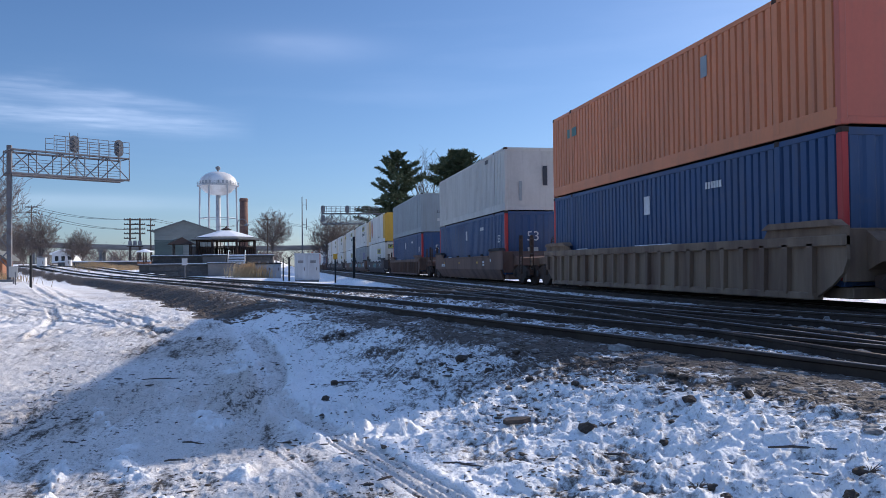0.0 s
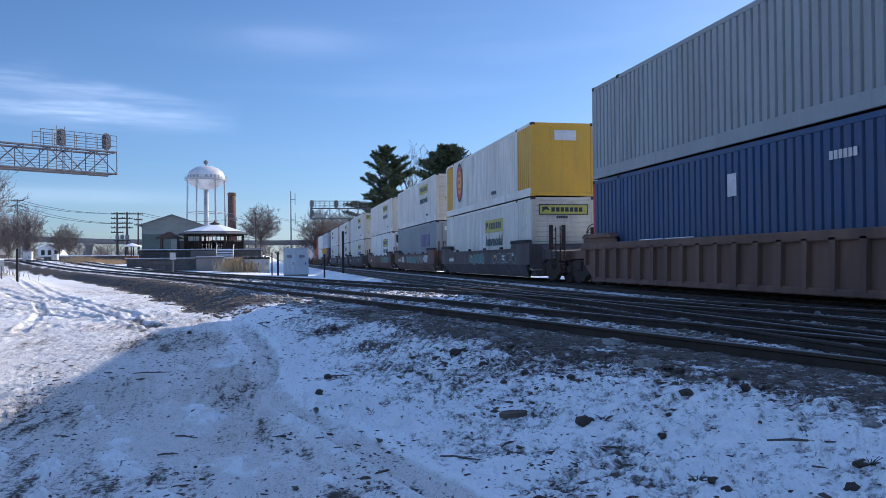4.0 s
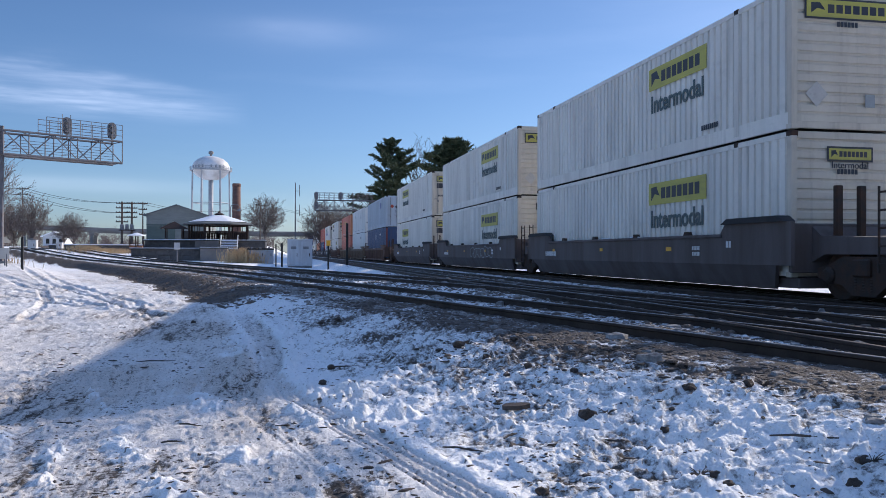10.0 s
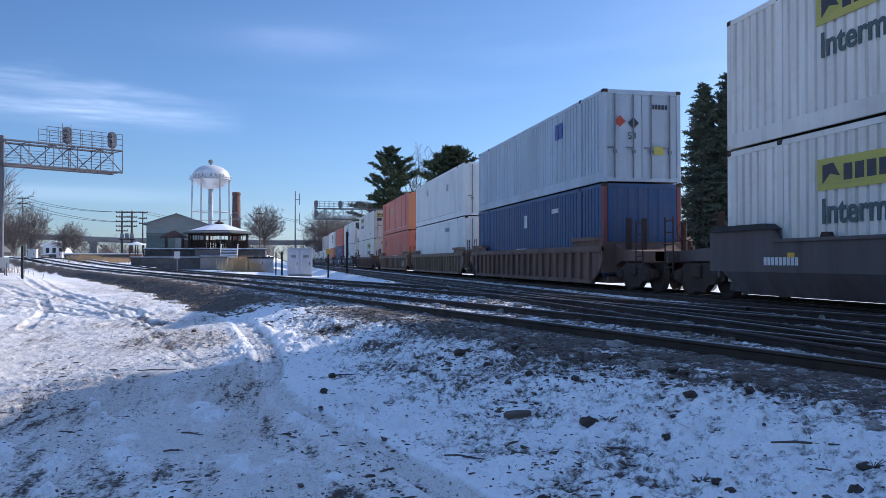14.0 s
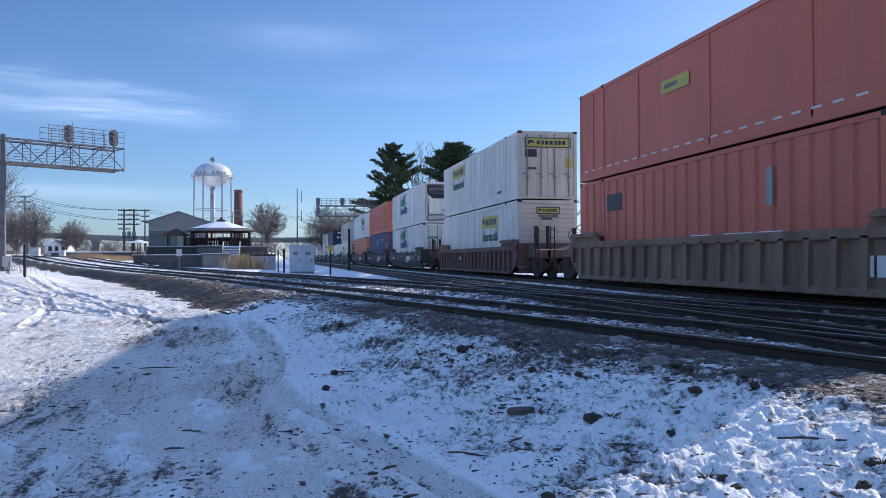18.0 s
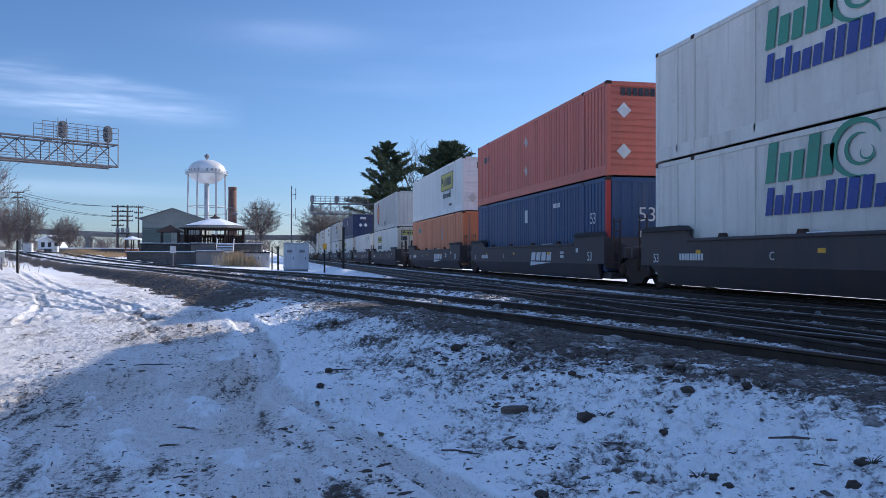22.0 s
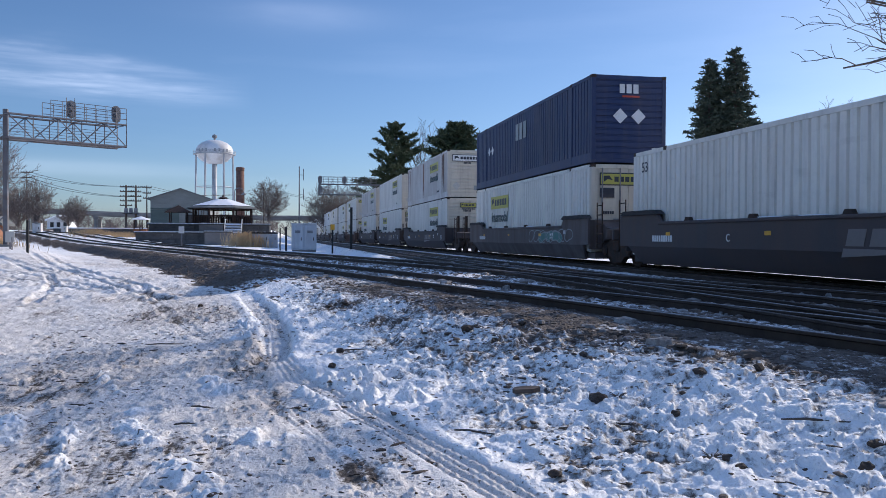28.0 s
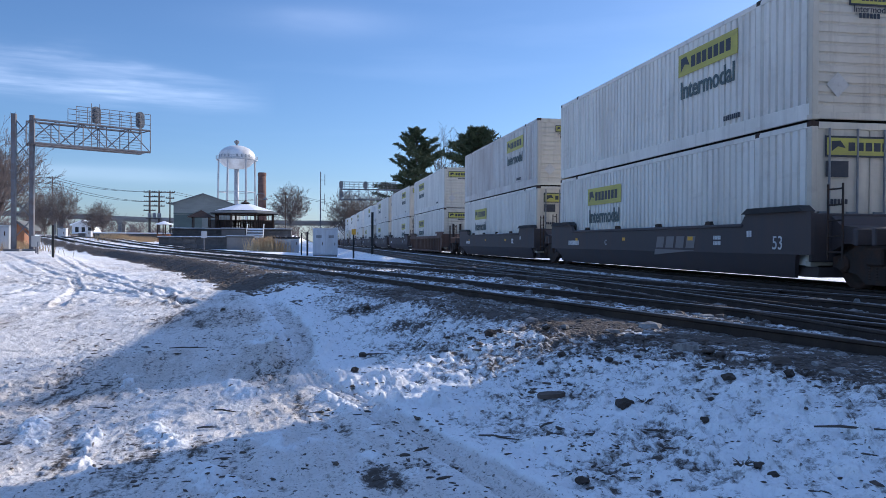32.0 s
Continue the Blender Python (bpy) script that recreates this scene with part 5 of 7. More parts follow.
def c_blocks(x, z, n, h, ink="ink_white", seed=2):
    return lambda c: blocks_of( cached(f"blocks {n} {h} {seed}", lambda: bars([h * 0.6] * n, h, h * 0.2, seed)), ink, c, at=on_side(x, -1.545, z))


def c_plate(x, z, w, h, ink="lens_amber"):
    return lambda c: part("reflector", PLATE, ink, c, at=scaled(on_side(x, -1.545, z), w, h))


def c_text(text, x, z, size):
    return lambda c: part("lettering", lettering(text, size), "ink_white", c, at=on_side(x, -1.548, z))


def c_logo(x, z, ink="ink_white"):
    """A slanting pale maker's mark over a wedge."""
    def go(c):
        def make():
            s = Shape()
            for i in range(4):
                a = i * 0.6
                s.prism([(a, 0), (a + 0.46, 0), (a + 0.54, 0.3), (a + 0.08, 0.3)], 0, 0.004, "xy")
            s.prism([(-0.1, -0.2), (2.3, -0.06), (-0.05, -0.04)], 0, 0.004, "xy")
            return s
        part("maker_mark", cached("maker mark", make), ink, c, "pale slanting maker's mark", at=on_side(x, -1.545, z))
    return go


def c_maker(x, z, h):
    """Three broad white blocks, a maker's mark."""
    return lambda c: blocks_of(cached(f"maker blocks {h}", lambda: bars([h * 0.8] * 3, h, h * 0.16, 3)), "ink_white", c, at=on_side(x, -1.545, z))


def c_spray(x, z, w, h, seed, inks=("mint", "teal")):
    """Rounded balloon letters: thin pale outlines, some with a faded fill."""
    def go(c):
        rng = random.Random(seed)
        n = max(2, round(w / 0.75))
        for k in range(n):
            cx, rx = x + w * (k + 0.5) / n, w / n * rng.uniform(0.42, 0.6)
            cz, rz = z + h / 2 + rng.uniform(-0.04, 0.04), h * rng.uniform(0.42, 0.52)
            waist, turn = rng.uniform(0.1, 0.34), rng.uniform(0, 3)
            ring = []
            for i in range(36):
                a = i * math.pi / 18
                r = 1 + waist * math.sin(2 * a + turn) + 0.1 * math.sin(3 * a + 2 * turn)
                ring.append((cx + rx * r * math.cos(a), cz + max(-0.5 * h, min(0.56 * h, rz * r * math.sin(a)))))
            y = -1.546 - 0.0006 * k
            line = Shape()
            edge = []
            for i, p in enumerate(ring):
                o, q = ring[i - 1], ring[(i + 1) % 36]
                d = Vector((q[0] - o[0], 0, q[1] - o[1])).normalized() * 0.016
                edge += [(p[0] - d.z, y - 0.004, p[1] + d.x), (p[0] + d.z, y - 0.004, p[1] - d.x)]
            line.put(edge, [(2 * i, 2 * i + 1, (2 * i + 3) % 72, (2 * i + 2) % 72) for i in range(36)])
            owner = c
            if "teal" in inks:
                ink = inks[1] if k % 2 and inks[1] != "mint" else "teal"
                owner = part("spray_letter", Shape().put([(u, y, v) for u, v in ring], [tuple(range(36))]), ink, c, "faded orange spray-paint letter" if ink == "spray_orange" else "faded green spray-paint letter")
            part("spray_outline", line, "mint", owner, "thin pale spray-paint outline")
    return go


STD = [c_plate(3.4, 0.98, 0.28, 0.1), c_plate(-1.0, 0.98, 0.22, 0.09), c_plate(-5.4, 0.98, 0.22, 0.09), c_blocks(-6.3, 0.78, 9, 0.16), c_blocks(4.6, 0.95, 5, 0.09, seed=6), c_blocks(4.6, 0.82, 5, 0.09, seed=7), c_blocks(6.1, 1.0, 2, 0.14, seed=8)]
BN_DIM = STD + [c_logo(1.35, 0.74, "ink_faded"), c_text("53", 7.1, 0.74, 0.4), c_text("C", -2.6, 0.8, 0.24)]
BN = STD + [c_logo(1.35, 0.72), c_text("53", 7.1, 0.74, 0.4), c_text("53", -7.7, 0.72, 0.32), c_text("C", -2.6, 0.8, 0.24)]

JB = "white corrugated container with a yellow name panel"


def jb(end="ribbed", x=3.35, z=2.2, paint_key="white", small=False, seed=1, name_end=True, border=False, extra=(), panel=(3.05, 0.58), word_size=0.64):
    marks = [m_sign(x, z, *panel, seed=seed, border=border, size=word_size), m_blocks(4.6, 0.45, 8, 0.12)]
    if name_end:
        marks.append(m_small_end_sign() if small else m_end_sign(seed=seed))
    if end == "doors":
        marks += [m_plate(-0.75, 1.95, 0.5, 0.32, "ink", False), m_plate(0.95, 1.55, 0.3, 0.4, "sign_yellow", False), m_blocks(-0.9, 1.25, 5, 0.1, "ink", False)]
    else:
        marks += [m_blocks(-0.3, 2.05, 6, 0.1, "ink", False), m_plate(0.45, 0.6, 0.22, 0.26, "grey", False), m_plate(-0.75, 0.7, 0.36, 0.36, "light_grey", False, 45)]
    return container("intermodal_container", JB, paint_key, "corrugated", end, "white_clean" if paint_key == "white_clean" else "cream", marks=marks + list(extra))


def plain(label, paint_key, **k):
    return container("intermodal_container", label, paint_key, **k)


def blue_box(number=True, posts="red"):
    marks = [m_plate(-0.05, 2.05, 0.36, 0.5), m_blocks(3.2, 2.2, 6, 0.16, "ink_white"), m_plate(6.9, 0.7, 0.34, 0.34)]
    if number:
        marks += [m_text("53", -0.3, 1.55, 0.62, "ink_white", False), m_plate(0.0, 1.1, 0.5, 0.3, "light_grey", False), m_text("53", 6.75, 1.5, 0.5)]
    return plain("blue corrugated container with red corner posts", "blue", end="pressed", post_paint=posts, marks=marks)


# leading end of each load at 16 s, in running order
LEADS = [194.65, 171.55, 148.01, 125.56, 106.32, 87.17, 64.04, 45.27, 25.62, 2.29, -16.84, -36.35, -59.76, -83.29, -102.7, -122.19, -145.88, -165.32, -184.76, -208.55, -227.97, -247.36]
for k in range(22, 38):
    LEADS.append(LEADS[-1] - LONG - (7.5 if k % 3 == 1 else 3.27))


def load(i):
    """Upper box, lower box and car of the i-th place in the train."""
    if i == 0:
        up = plain("weathered orange corrugated container", "orange", end="plain", end_paint="orange_dark", marks=[m_plate(-6.0, 2.1, 0.9, 0.3, "teal"), m_plate(3.2, 2.2, 0.3, 0.5, "grey")])
        return up, blue_box(False), ("ribbed", "well_tan", "tan ribbed steel well car", ())
    if i == 1:
        up = plain("dirty pale grey corrugated container", "light_grey", end="plain", marks=[m_plate(0.62, 1.6, 0.22, 0.9, "ink", False), m_blocks(4.4, 2.5, 4, 0.2), m_plate(-0.55, 0.9, 0.14, 0.9, "grey", False)])
        return up, blue_box(), ("plate", "well_brown", "brown smooth-sided steel well car", STD)
    if i == 2:
        up = plain("plain grey corrugated steel container", "grey", end="plain", marks=[m_text("53", -0.15, 1.4, 0.25, "ink", False), m_plate(0.1, 0.9, 0.4, 0.2, "light_grey", False), m_plate(0.5, 2.5, 0.1, 0.3, "ink_white", False)])
        return up, blue_box(), ("ribbed", "well_brown", "brown ribbed steel well car", ())
    if i == 3:
        up = plain("white corrugated container with yellow ends and an oval mark", "white", end="plain", end_paint="yellow", tail="yellow", marks=[m_oval(-4.6, 1.7), m_plate(0.1, 2.4, 0.9, 0.4, "ink_white", False), m_blocks(2.0, 0.5, 7, 0.16)])
        return up, jb(z=2.0, x=2.4), ("plate", "well_grey", "grey-brown well car with faded spray paint", STD + [c_spray(-1.5, 0.66, 3, 0.5, 3), c_spray(3.0, 0.7, 3.6, 0.42, 4, ("mint",))])
    if i == 4:
        low = plain("grey corrugated container with big faded purple lettering", "grey", end="doors", marks=[m_blocks(2.7, 1.35, 5, 0.8, "sign_purple"), m_blocks(-0.8, 2.3, 4, 0.25, "ink_white", False)])
        return jb(z=2.25, x=3.7, small=True, extra=[m_plate(-0.6, 1.4, 0.3, 0.2, "sign_yellow", False), m_plate(-0.5, 0.6, 0.3, 0.3, "logo_red", False, 45)]), low, ("plate", "well_brown", "rust-brown well car with faded spray paint", STD + [c_spray(-2.4, 0.66, 4.4, 0.55, 5), c_spray(2.2, 0.68, 2.6, 0.5, 15, ("teal", "spray_orange")), c_maker(4.9, 0.72, 0.46), c_maker(-4.6, 0.72, 0.4)])
    if i == 5:
        up = jb(small=True, x=3.35, extra=[m_plate(-0.55, 1.55, 0.26, 0.26, "logo_red", False, 45), m_plate(-0.1, 1.5, 0.26, 0.26, "ink", False, 45), m_plate(0.35, 1.55, 0.26, 0.26, "logo_red", False, 45)])
        low = plain("white smooth insulated container with a cooling unit", "white_clean", wall="smooth", end="reefer", marks=[m_sign(3.35, 2.05), m_blocks(-0.5, 2.55, 9, 0.14, "ink", False)])
        return up, low, ("plate", "well_brown", "rust-brown well car with green and white spray paint", STD + [c_spray(2.0, 0.66, 5, 0.58, 9, ("teal", "mint"))])
    if i in (6, 7):
        return jb(x=3.3, seed=i), jb(x=3.3, z=2.05, small=True, seed=i + 2), ("plate", "well_grey", "dark grey smooth-sided well car", STD + ([c_spray(0.4, 0.68, 4.4, 0.5, 13, ("mint",))] if i == 7 else []))
    if i == 8:
        return jb("doors", x=-3.4, seed=4), jb("doors", x=-3.4, z=2.05, seed=4), ("plate", "well_grey", "dark grey smooth-sided well car", STD)
    if i == 9:
        up = plain("silver-blue corrugated container with rear doors", "silver_blue", end="doors", marks=[m_blocks(3.6, 1.9, 2, 0.55, "ink_blue"), m_plate(-0.75, 1.9, 0.26, 0.26, "logo_red", False, 45), m_plate(-0.3, 1.85, 0.26, 0.26, "ink", False, 45), m_text("53", -0.5, 1.35, 0.3, "ink", False), m_plate(0.55, 1.0, 0.34, 0.26, "sign_yellow", False), m_blocks(0.3, 2.3, 5, 0.14, "ink", False)])
        return up, blue_box(False, "red_dull"), ("ribbed", "well_brown", "brown ribbed steel well car", ())
    if i == 10:
        up = plain("white corrugated container with dark scribbles", "white_clean", end="doors", marks=[m_blocks(-3.6, 1.9, 2, 0.4, "grey"), m_blocks(3.0, 1.7, 2, 0.4, "grey"), m_dashes("grey")])
        low = plain("white corrugated container with dark scribbles", "white_clean", end="doors", marks=[m_blocks(2.6, 2.2, 7, 0.24, "grey")])
        return up, low, ("ribbed", "well_tan", "tan-brown ribbed steel well car", ())
    if i == 11:
        up = plain("faded orange smooth-sided container", "orange_dark", wall="smooth", end="plain", end_paint="orange", marks=[m_plate(-1.3, 1.95, 1.5, 0.34, "sign_yellow"), m_blocks(-1.85, 1.9, 8, 0.11, "ink_faded"), m_dashes("ink_white"), m_plate(0.6, 2.2, 0.3, 0.4, "orange_dark", False), m_plate(0.0, 0.1, 1.4, 0.12, "ink", False)])
        low = plain("orange corrugated container with a dark painted-out panel", "orange_dark", pitch=0.62, end="plain", marks=[m_plate(-5.2, 2.1, 1.1, 0.5, "ink"), m_plate(2.8, 1.9, 0.22, 0.8, "grey"), m_plate(-0.15, 2.3, 1.3, 0.45, "ink", False)])
        return up, low, ("ribbed", "well_tan", "tan ribbed steel well car", [c_blocks(5.9, 0.5, 4, 0.36)])
    if i == 12:
        return jb("doors", x=-3.8, z=2.3, seed=5), jb(x=3.2, z=2.15, small=True, seed=6), ("ribbed", "well_brown", "brown ribbed steel well car", [c_blocks(-3.0, 0.75, 8, 0.18)])
    if i == 13:
        inks = [("ink_green", 0.8, 5, 0.66), ("ink_blue", 0.56, 11, 0.0)]
        up = plain("white smooth insulated container with a cooling unit in an open frame", "white", wall="smooth", end="reefer", marks=[m_swirl(-3.1, 1.1, inks)])
        low = plain("white smooth insulated container with rear doors", "white", wall="smooth", end="doors", marks=[m_swirl(-3.1, 1.3, inks), m_blocks(0.35, 1.9, 6, 0.16, "ink", False), m_blocks(-1.0, 1.8, 5, 0.18, "ink_green", False)])
        return up, low, ("plate", "well_black", "black smooth-sided well car", BN)
    if i == 14:
        up = plain("red-orange corrugated container with white diamond plates", "red_orange", end="ribbed", end_paint="red_orange", marks=[m_plate(-0.1, 2.1, 0.28, 0.36, "light_grey", True, 45), m_plate(-0.1, 0.95, 0.25, 0.35, "light_grey", True, 45), m_plate(-0.75, 2.0, 0.34, 0.34, "ink_white", False, 45), m_plate(-0.75, 0.75, 0.34, 0.34, "ink_white", False, 45), m_blocks(-0.85, 2.45, 9, 0.24, "ink", False), m_plate(-6.3, 2.1, 0.9, 0.28, "ink")])
        return up, blue_box(), ("plate", "well_black", "black smooth-sided well car with a pale maker's mark", BN)
    if i == 15:
        up = jb(x=3.9, z=1.9, paint_key="white_clean", small=True, border=True, panel=(3.3, 0.92), word_size=0.5)
        low = plain("orange-brown corrugated steel container", "orange", pitch=0.42, end="doors", end_paint="orange", marks=[m_plate(-5.0, 2.2, 0.9, 0.3, "teal"), m_plate(2.6, 1.8, 0.25, 0.7, "grey")])
        return up, low, ("plate", "well_black", "black smooth-sided well car with a pale maker's mark", BN)
    if i == 16:
        up = plain("pale grey corrugated container with an oval mark", "light_grey", end="pressed", marks=[m_oval(-4.6, 1.6), m_blocks(0.0, 0.35, 2, 0.4), m_blocks(0.25, 2.0, 4, 0.12, "ink", False)])
        return up, jb("doors", x=-3.35, z=2.05), ("plate", "well_black", "dark grey smooth-sided well car", STD)
    if i == 17:
        low = plain("white corrugated container standing alone in its well", "white", end="doors", marks=[m_text("53", -7.5, 2.3, 0.4, "ink"), m_blocks(4.4, 2.1, 2, 0.4, "grey"), m_blocks(6.2, 2.2, 2, 0.4, "grey")])
        return None, low, ("plate", "well_black", "black smooth-sided well car with a faded maker's mark", BN_DIM)
    if i == 18:
        up = plain("navy blue corrugated container with white diamond plates", "navy", end="ribbed", marks=[m_blocks(-0.8, 1.7, 3, 0.7, "grey"), m_plate(-5.4, 1.7, 0.3, 0.3, "ink_white", True, 45), m_plate(-4.8, 1.7, 0.3, 0.3, "ink_white", True, 45), m_plate(-0.32, 1.55, 0.36, 0.36, "ink_white", False, 45), m_plate(0.32, 1.55, 0.36, 0.36, "ink_white", False, 45), m_blocks(-0.35, 2.3, 3, 0.3, "ink_white", False), m_plate(0.05, 2.2, 0.6, 0.06, "logo_red", False), m_plate(0.9, 0.35, 0.2, 0.35, "ink_white", False)])
        return up, jb("doors", x=-3.45, z=2.1), ("plate", "well_grey", "grey smooth-sided well car", STD + [c_spray(2.0, 0.68, 5, 0.5, 21, ("mint",)), c_spray(3.4, 0.7, 2.4, 0.46, 22)])
    if i == 19:
        up = jb(paint_key="white_rust", x=3.5, z=2.15, seed=3, name_end=False, extra=[m_end_sign(base="white_clean"), m_rust([(-7.2, 0.8), (-0.6, 0.16), (6.5, 0.5)])])
        return up, jb(x=3.5, z=2.15, small=True), ("plate", "well_black", "black smooth-sided well car with a faded maker's mark", BN_DIM)
    if i == 20:
        return jb(x=3.7, z=2.25, small=True), jb("doors", x=-3.35, z=2.05), ("plate", "well_black", "black smooth-sided well car with a faded maker's mark", BN_DIM)
    if i == 21:
        return jb(x=4.2, z=2.2, paint_key="white_rust", small=True), jb("doors", x=-3.35, z=2.05), ("plate", "well_black", "black smooth-sided well car", STD)
    rng = random.Random(100 + i)
    up = jb(rng.choice(["ribbed", "doors"]), x=rng.choice([3.35, 3.5, -3.4]), paint_key=rng.choice(["white", "white", "white_clean"]), small=rng.random() < 0.5, seed=i)
    low = jb(rng.choice(["ribbed", "doors"]), x=rng.choice([3.35, -3.4]), z=2.0, small=rng.random() < 0.5, seed=i)
    return up, low, ("ribbed", "well_brown", "brown ribbed steel well car", ()) if i in (22, 30) else ("plate", "well_grey", "grey smooth-sided well car", STD)


def build_train():
    for i, lead in enumerate(LEADS):
        mid = lead - HALF
        ahead = LEADS[i - 1] - LONG - lead if i else 7
        behind = lead - LONG - LEADS[i + 1] if i + 1 < len(LEADS) else 7
        up, low, (style, paint_key, label, marks) = load(i)
        car = well_car(style, paint_key, label, ahead < 5, behind < 5, behind < 5, marks, "rubber" if style == "plate" else paint_key)
        MOVERS.append((car, mid, 0.0))
        MOVERS.append((low, mid, 0.404))
        if up:
            MOVERS.append((up, mid, 0.404 + TALL + 0.03))


build_train()


# ---- beside the curve: signal gantries, park, poles ----
def strut(a, b, r, n=6):
    return Shape().tube([a, b], r, n)


def signal_head(parent, x, y, z, turn, tall=1.2):
    """A vertical oval backboard seen from behind, with its lamp housing."""
    at = pose(x, y, z, 0, 0, turn)
    oval = [(0.33 * math.cos(t), (tall / 2 - 0.33) * (1 if math.sin(t) > 0 else -1) + 0.33 * math.sin(t)) for t in [k * math.pi / 12 + 0.001 for k in range(24)]]
    board = part("backboard", Shape().prism(oval, -0.015, 0.015, "yz"), "signal_grey", parent, "dark oval signal backboard", at=at)
    for dz in (0.33, 0.0, -0.33):
        part("lamp_housing", Shape().lathe([(0.04, 0.1), (0.12, 0.08), (0.15, 0.015), (0.15, -0.3), (0.14, -0.3)], 12, "x"), "signal_grey", board, at=(0, 0, dz))
    part("bracket", strut((0, 0, -tall / 2), (0, 0, -tall / 2 - 0.35), 0.05), "galvanised", board)


def gantry(name, label, a, b, z0, z1, base, heads, walk_from, columns, cage=True):
    """A lattice truss from a to b between heights z0 and z1, on columns at its start."""
    g = thing(name, label, "signal gantry", "railway signal gantries")
    a, b = Vector((*a, 0)), Vector((*b, 0))
    d = (b - a).normalized()
    nrm = Vector((-d.y, d.x, 0))
    ln = (b - a).length
    n = max(3, round(ln / 1.45))
    wide = 0.75
    for s in (-1, 1):
        off = nrm * wide * s
        for z in (z0, z1):
            part("chord", strut(a + off + Vector((0, 0, z)), b + off + Vector((0, 0, z)), 0.075), "galvanised", g)
        for i in range(n + 1):
            p = a + d * (ln * i / n) + off
            part("upright", strut(p + Vector((0, 0, z0)), p + Vector((0, 0, z1)), 0.035), "galvanised", g)
            if i < n:
                q = a + d * (ln * (i + 1) / n) + off
                lo, hi = (z0, z1) if (i + (s > 0)) % 2 else (z1, z0)
                part("diagonal", strut(p + Vector((0, 0, lo)), q + Vector((0, 0, hi)), 0.04), "galvanised", g)
    for i in range(n + 1):
        p = a + d * (ln * i / n)
        part("cross_member", strut(p - nrm * wide + Vector((0, 0, z1)), p + nrm * wide + Vector((0, 0, z1)), 0.03), "galvanised", g)
    part("walkway", Shape().put([a - nrm * 0.6 + Vector((0, 0, z0 + 0.06)), b - nrm * 0.6 + Vector((0, 0, z0 + 0.06)), b + nrm * 0.6 + Vector((0, 0, z0 + 0.06)), a + nrm * 0.6 + Vector((0, 0, z0 + 0.06)), a - nrm * 0.6 + Vector((0, 0, z0)), b - nrm * 0.6 + Vector((0, 0, z0)), b + nrm * 0.6 + Vector((0, 0, z0)), a + nrm * 0.6 + Vector((0, 0, z0))], [(0, 1, 2, 3), (7, 6, 5, 4), (0, 4, 5, 1), (1, 5, 6, 2), (2, 6, 7, 3), (3, 7, 4, 0)]), "galvanised", g)
    for k in range(1, 7):
        z = z0 + (z1 - z0) * k / 8
        part("hand_rail", strut(a + nrm * wide * 0.98 + Vector((0, 0, z)), b + nrm * wide * 0.98 + Vector((0, 0, z)), 0.016, 5), "galvanised", g)
    # upper railing round the signals
    s0 = a + d * walk_from
    up = 1.15
    for s in (-1, 1):
        off = nrm * wide * s
        for z in (0.4, 0.8, up):
            part("guard_rail", strut(s0 + off + Vector((0, 0, z1 + z)), b + off + Vector((0, 0, z1 + z)), 0.022, 5), "galvanised", g)
        m = max(2, round((b - s0).length / 0.75))
        for i in range(m + 1):
            p = s0 + (b - s0) * (i / m) + off
            part("guard_post", strut(p + Vector((0, 0, z1)), p + Vector((0, 0, z1 + up)), 0.022, 5), "galvanised", g)
    if cage:
        for k in (1.0, 1.55):
            p = s0 + d * k - nrm * wide
            part("ladder_rail", strut(p + Vector((0, 0, z0)), p + Vector((0, 0, z1 + 1.45)), 0.025, 5), "galvanised", g)
        for k in range(10):
            z = z0 + 0.3 * k
            part("rung", strut(s0 + d * 1.0 - nrm * wide + Vector((0, 0, z)), s0 + d * 1.55 - nrm * wide + Vector((0, 0, z)), 0.016, 5), "galvanised", g)
    turn = math.degrees(math.atan2(nrm.y, nrm.x))
    for k, dz in heads:
        p = a + d * k
        signal_head(g, p.x, p.y, z1 + dz, turn)
    for cx, cy in columns:
        part("column", Shape().box(cx - 0.14, cx + 0.14, cy - 0.14, cy + 0.14, base, z1 + 0.35, 0.02), "galvanised", g)
        part("footing", Shape().box(cx - 0.5, cx + 0.5, cy - 0.5, cy + 0.5, base - 0.5, base + 0.15, 0.03), "concrete", g)
    if len(columns) > 1:
        (x0, y0), (x1, y1) = columns[:2]
        k, z = 0, base + 0.8
        while z < z1 - 0.6:
            p, q = ((x0, y0), (x1, y1)) if k % 2 == 0 else ((x1, y1), (x0, y0))
            part("lacing", strut((*p, z), (*q, z + 1.3), 0.035), "galvanised", g)
            part("lacing", strut((*q, z), (*p, z + 1.3), 0.035), "galvanised", g)
            z += 1.3
            k += 1
    return g


gantry("signal_gantry", "grey lattice cantilever signal gantry over the curving tracks", (-57.4, -17.6), (-61.8, -11.2), 7.1, 8.62, ground_height(-57.3, -18.0), [(4.25, 0.8), (7.35, 0.8)], 2.65, [(-57.5, -17.5), (-57.0, -18.45)])
gantry("signal_gantry", "far grey lattice signal gantry over the train's tracks", (-130, 17.5), (-130, 5.6), 7.5, 9.1, -0.5, [(7.9, 0.7), (11.7, 0.7), (11.7, -0.75)], 3.0, [(-130, 17.5), (-130, 18.6)], False)


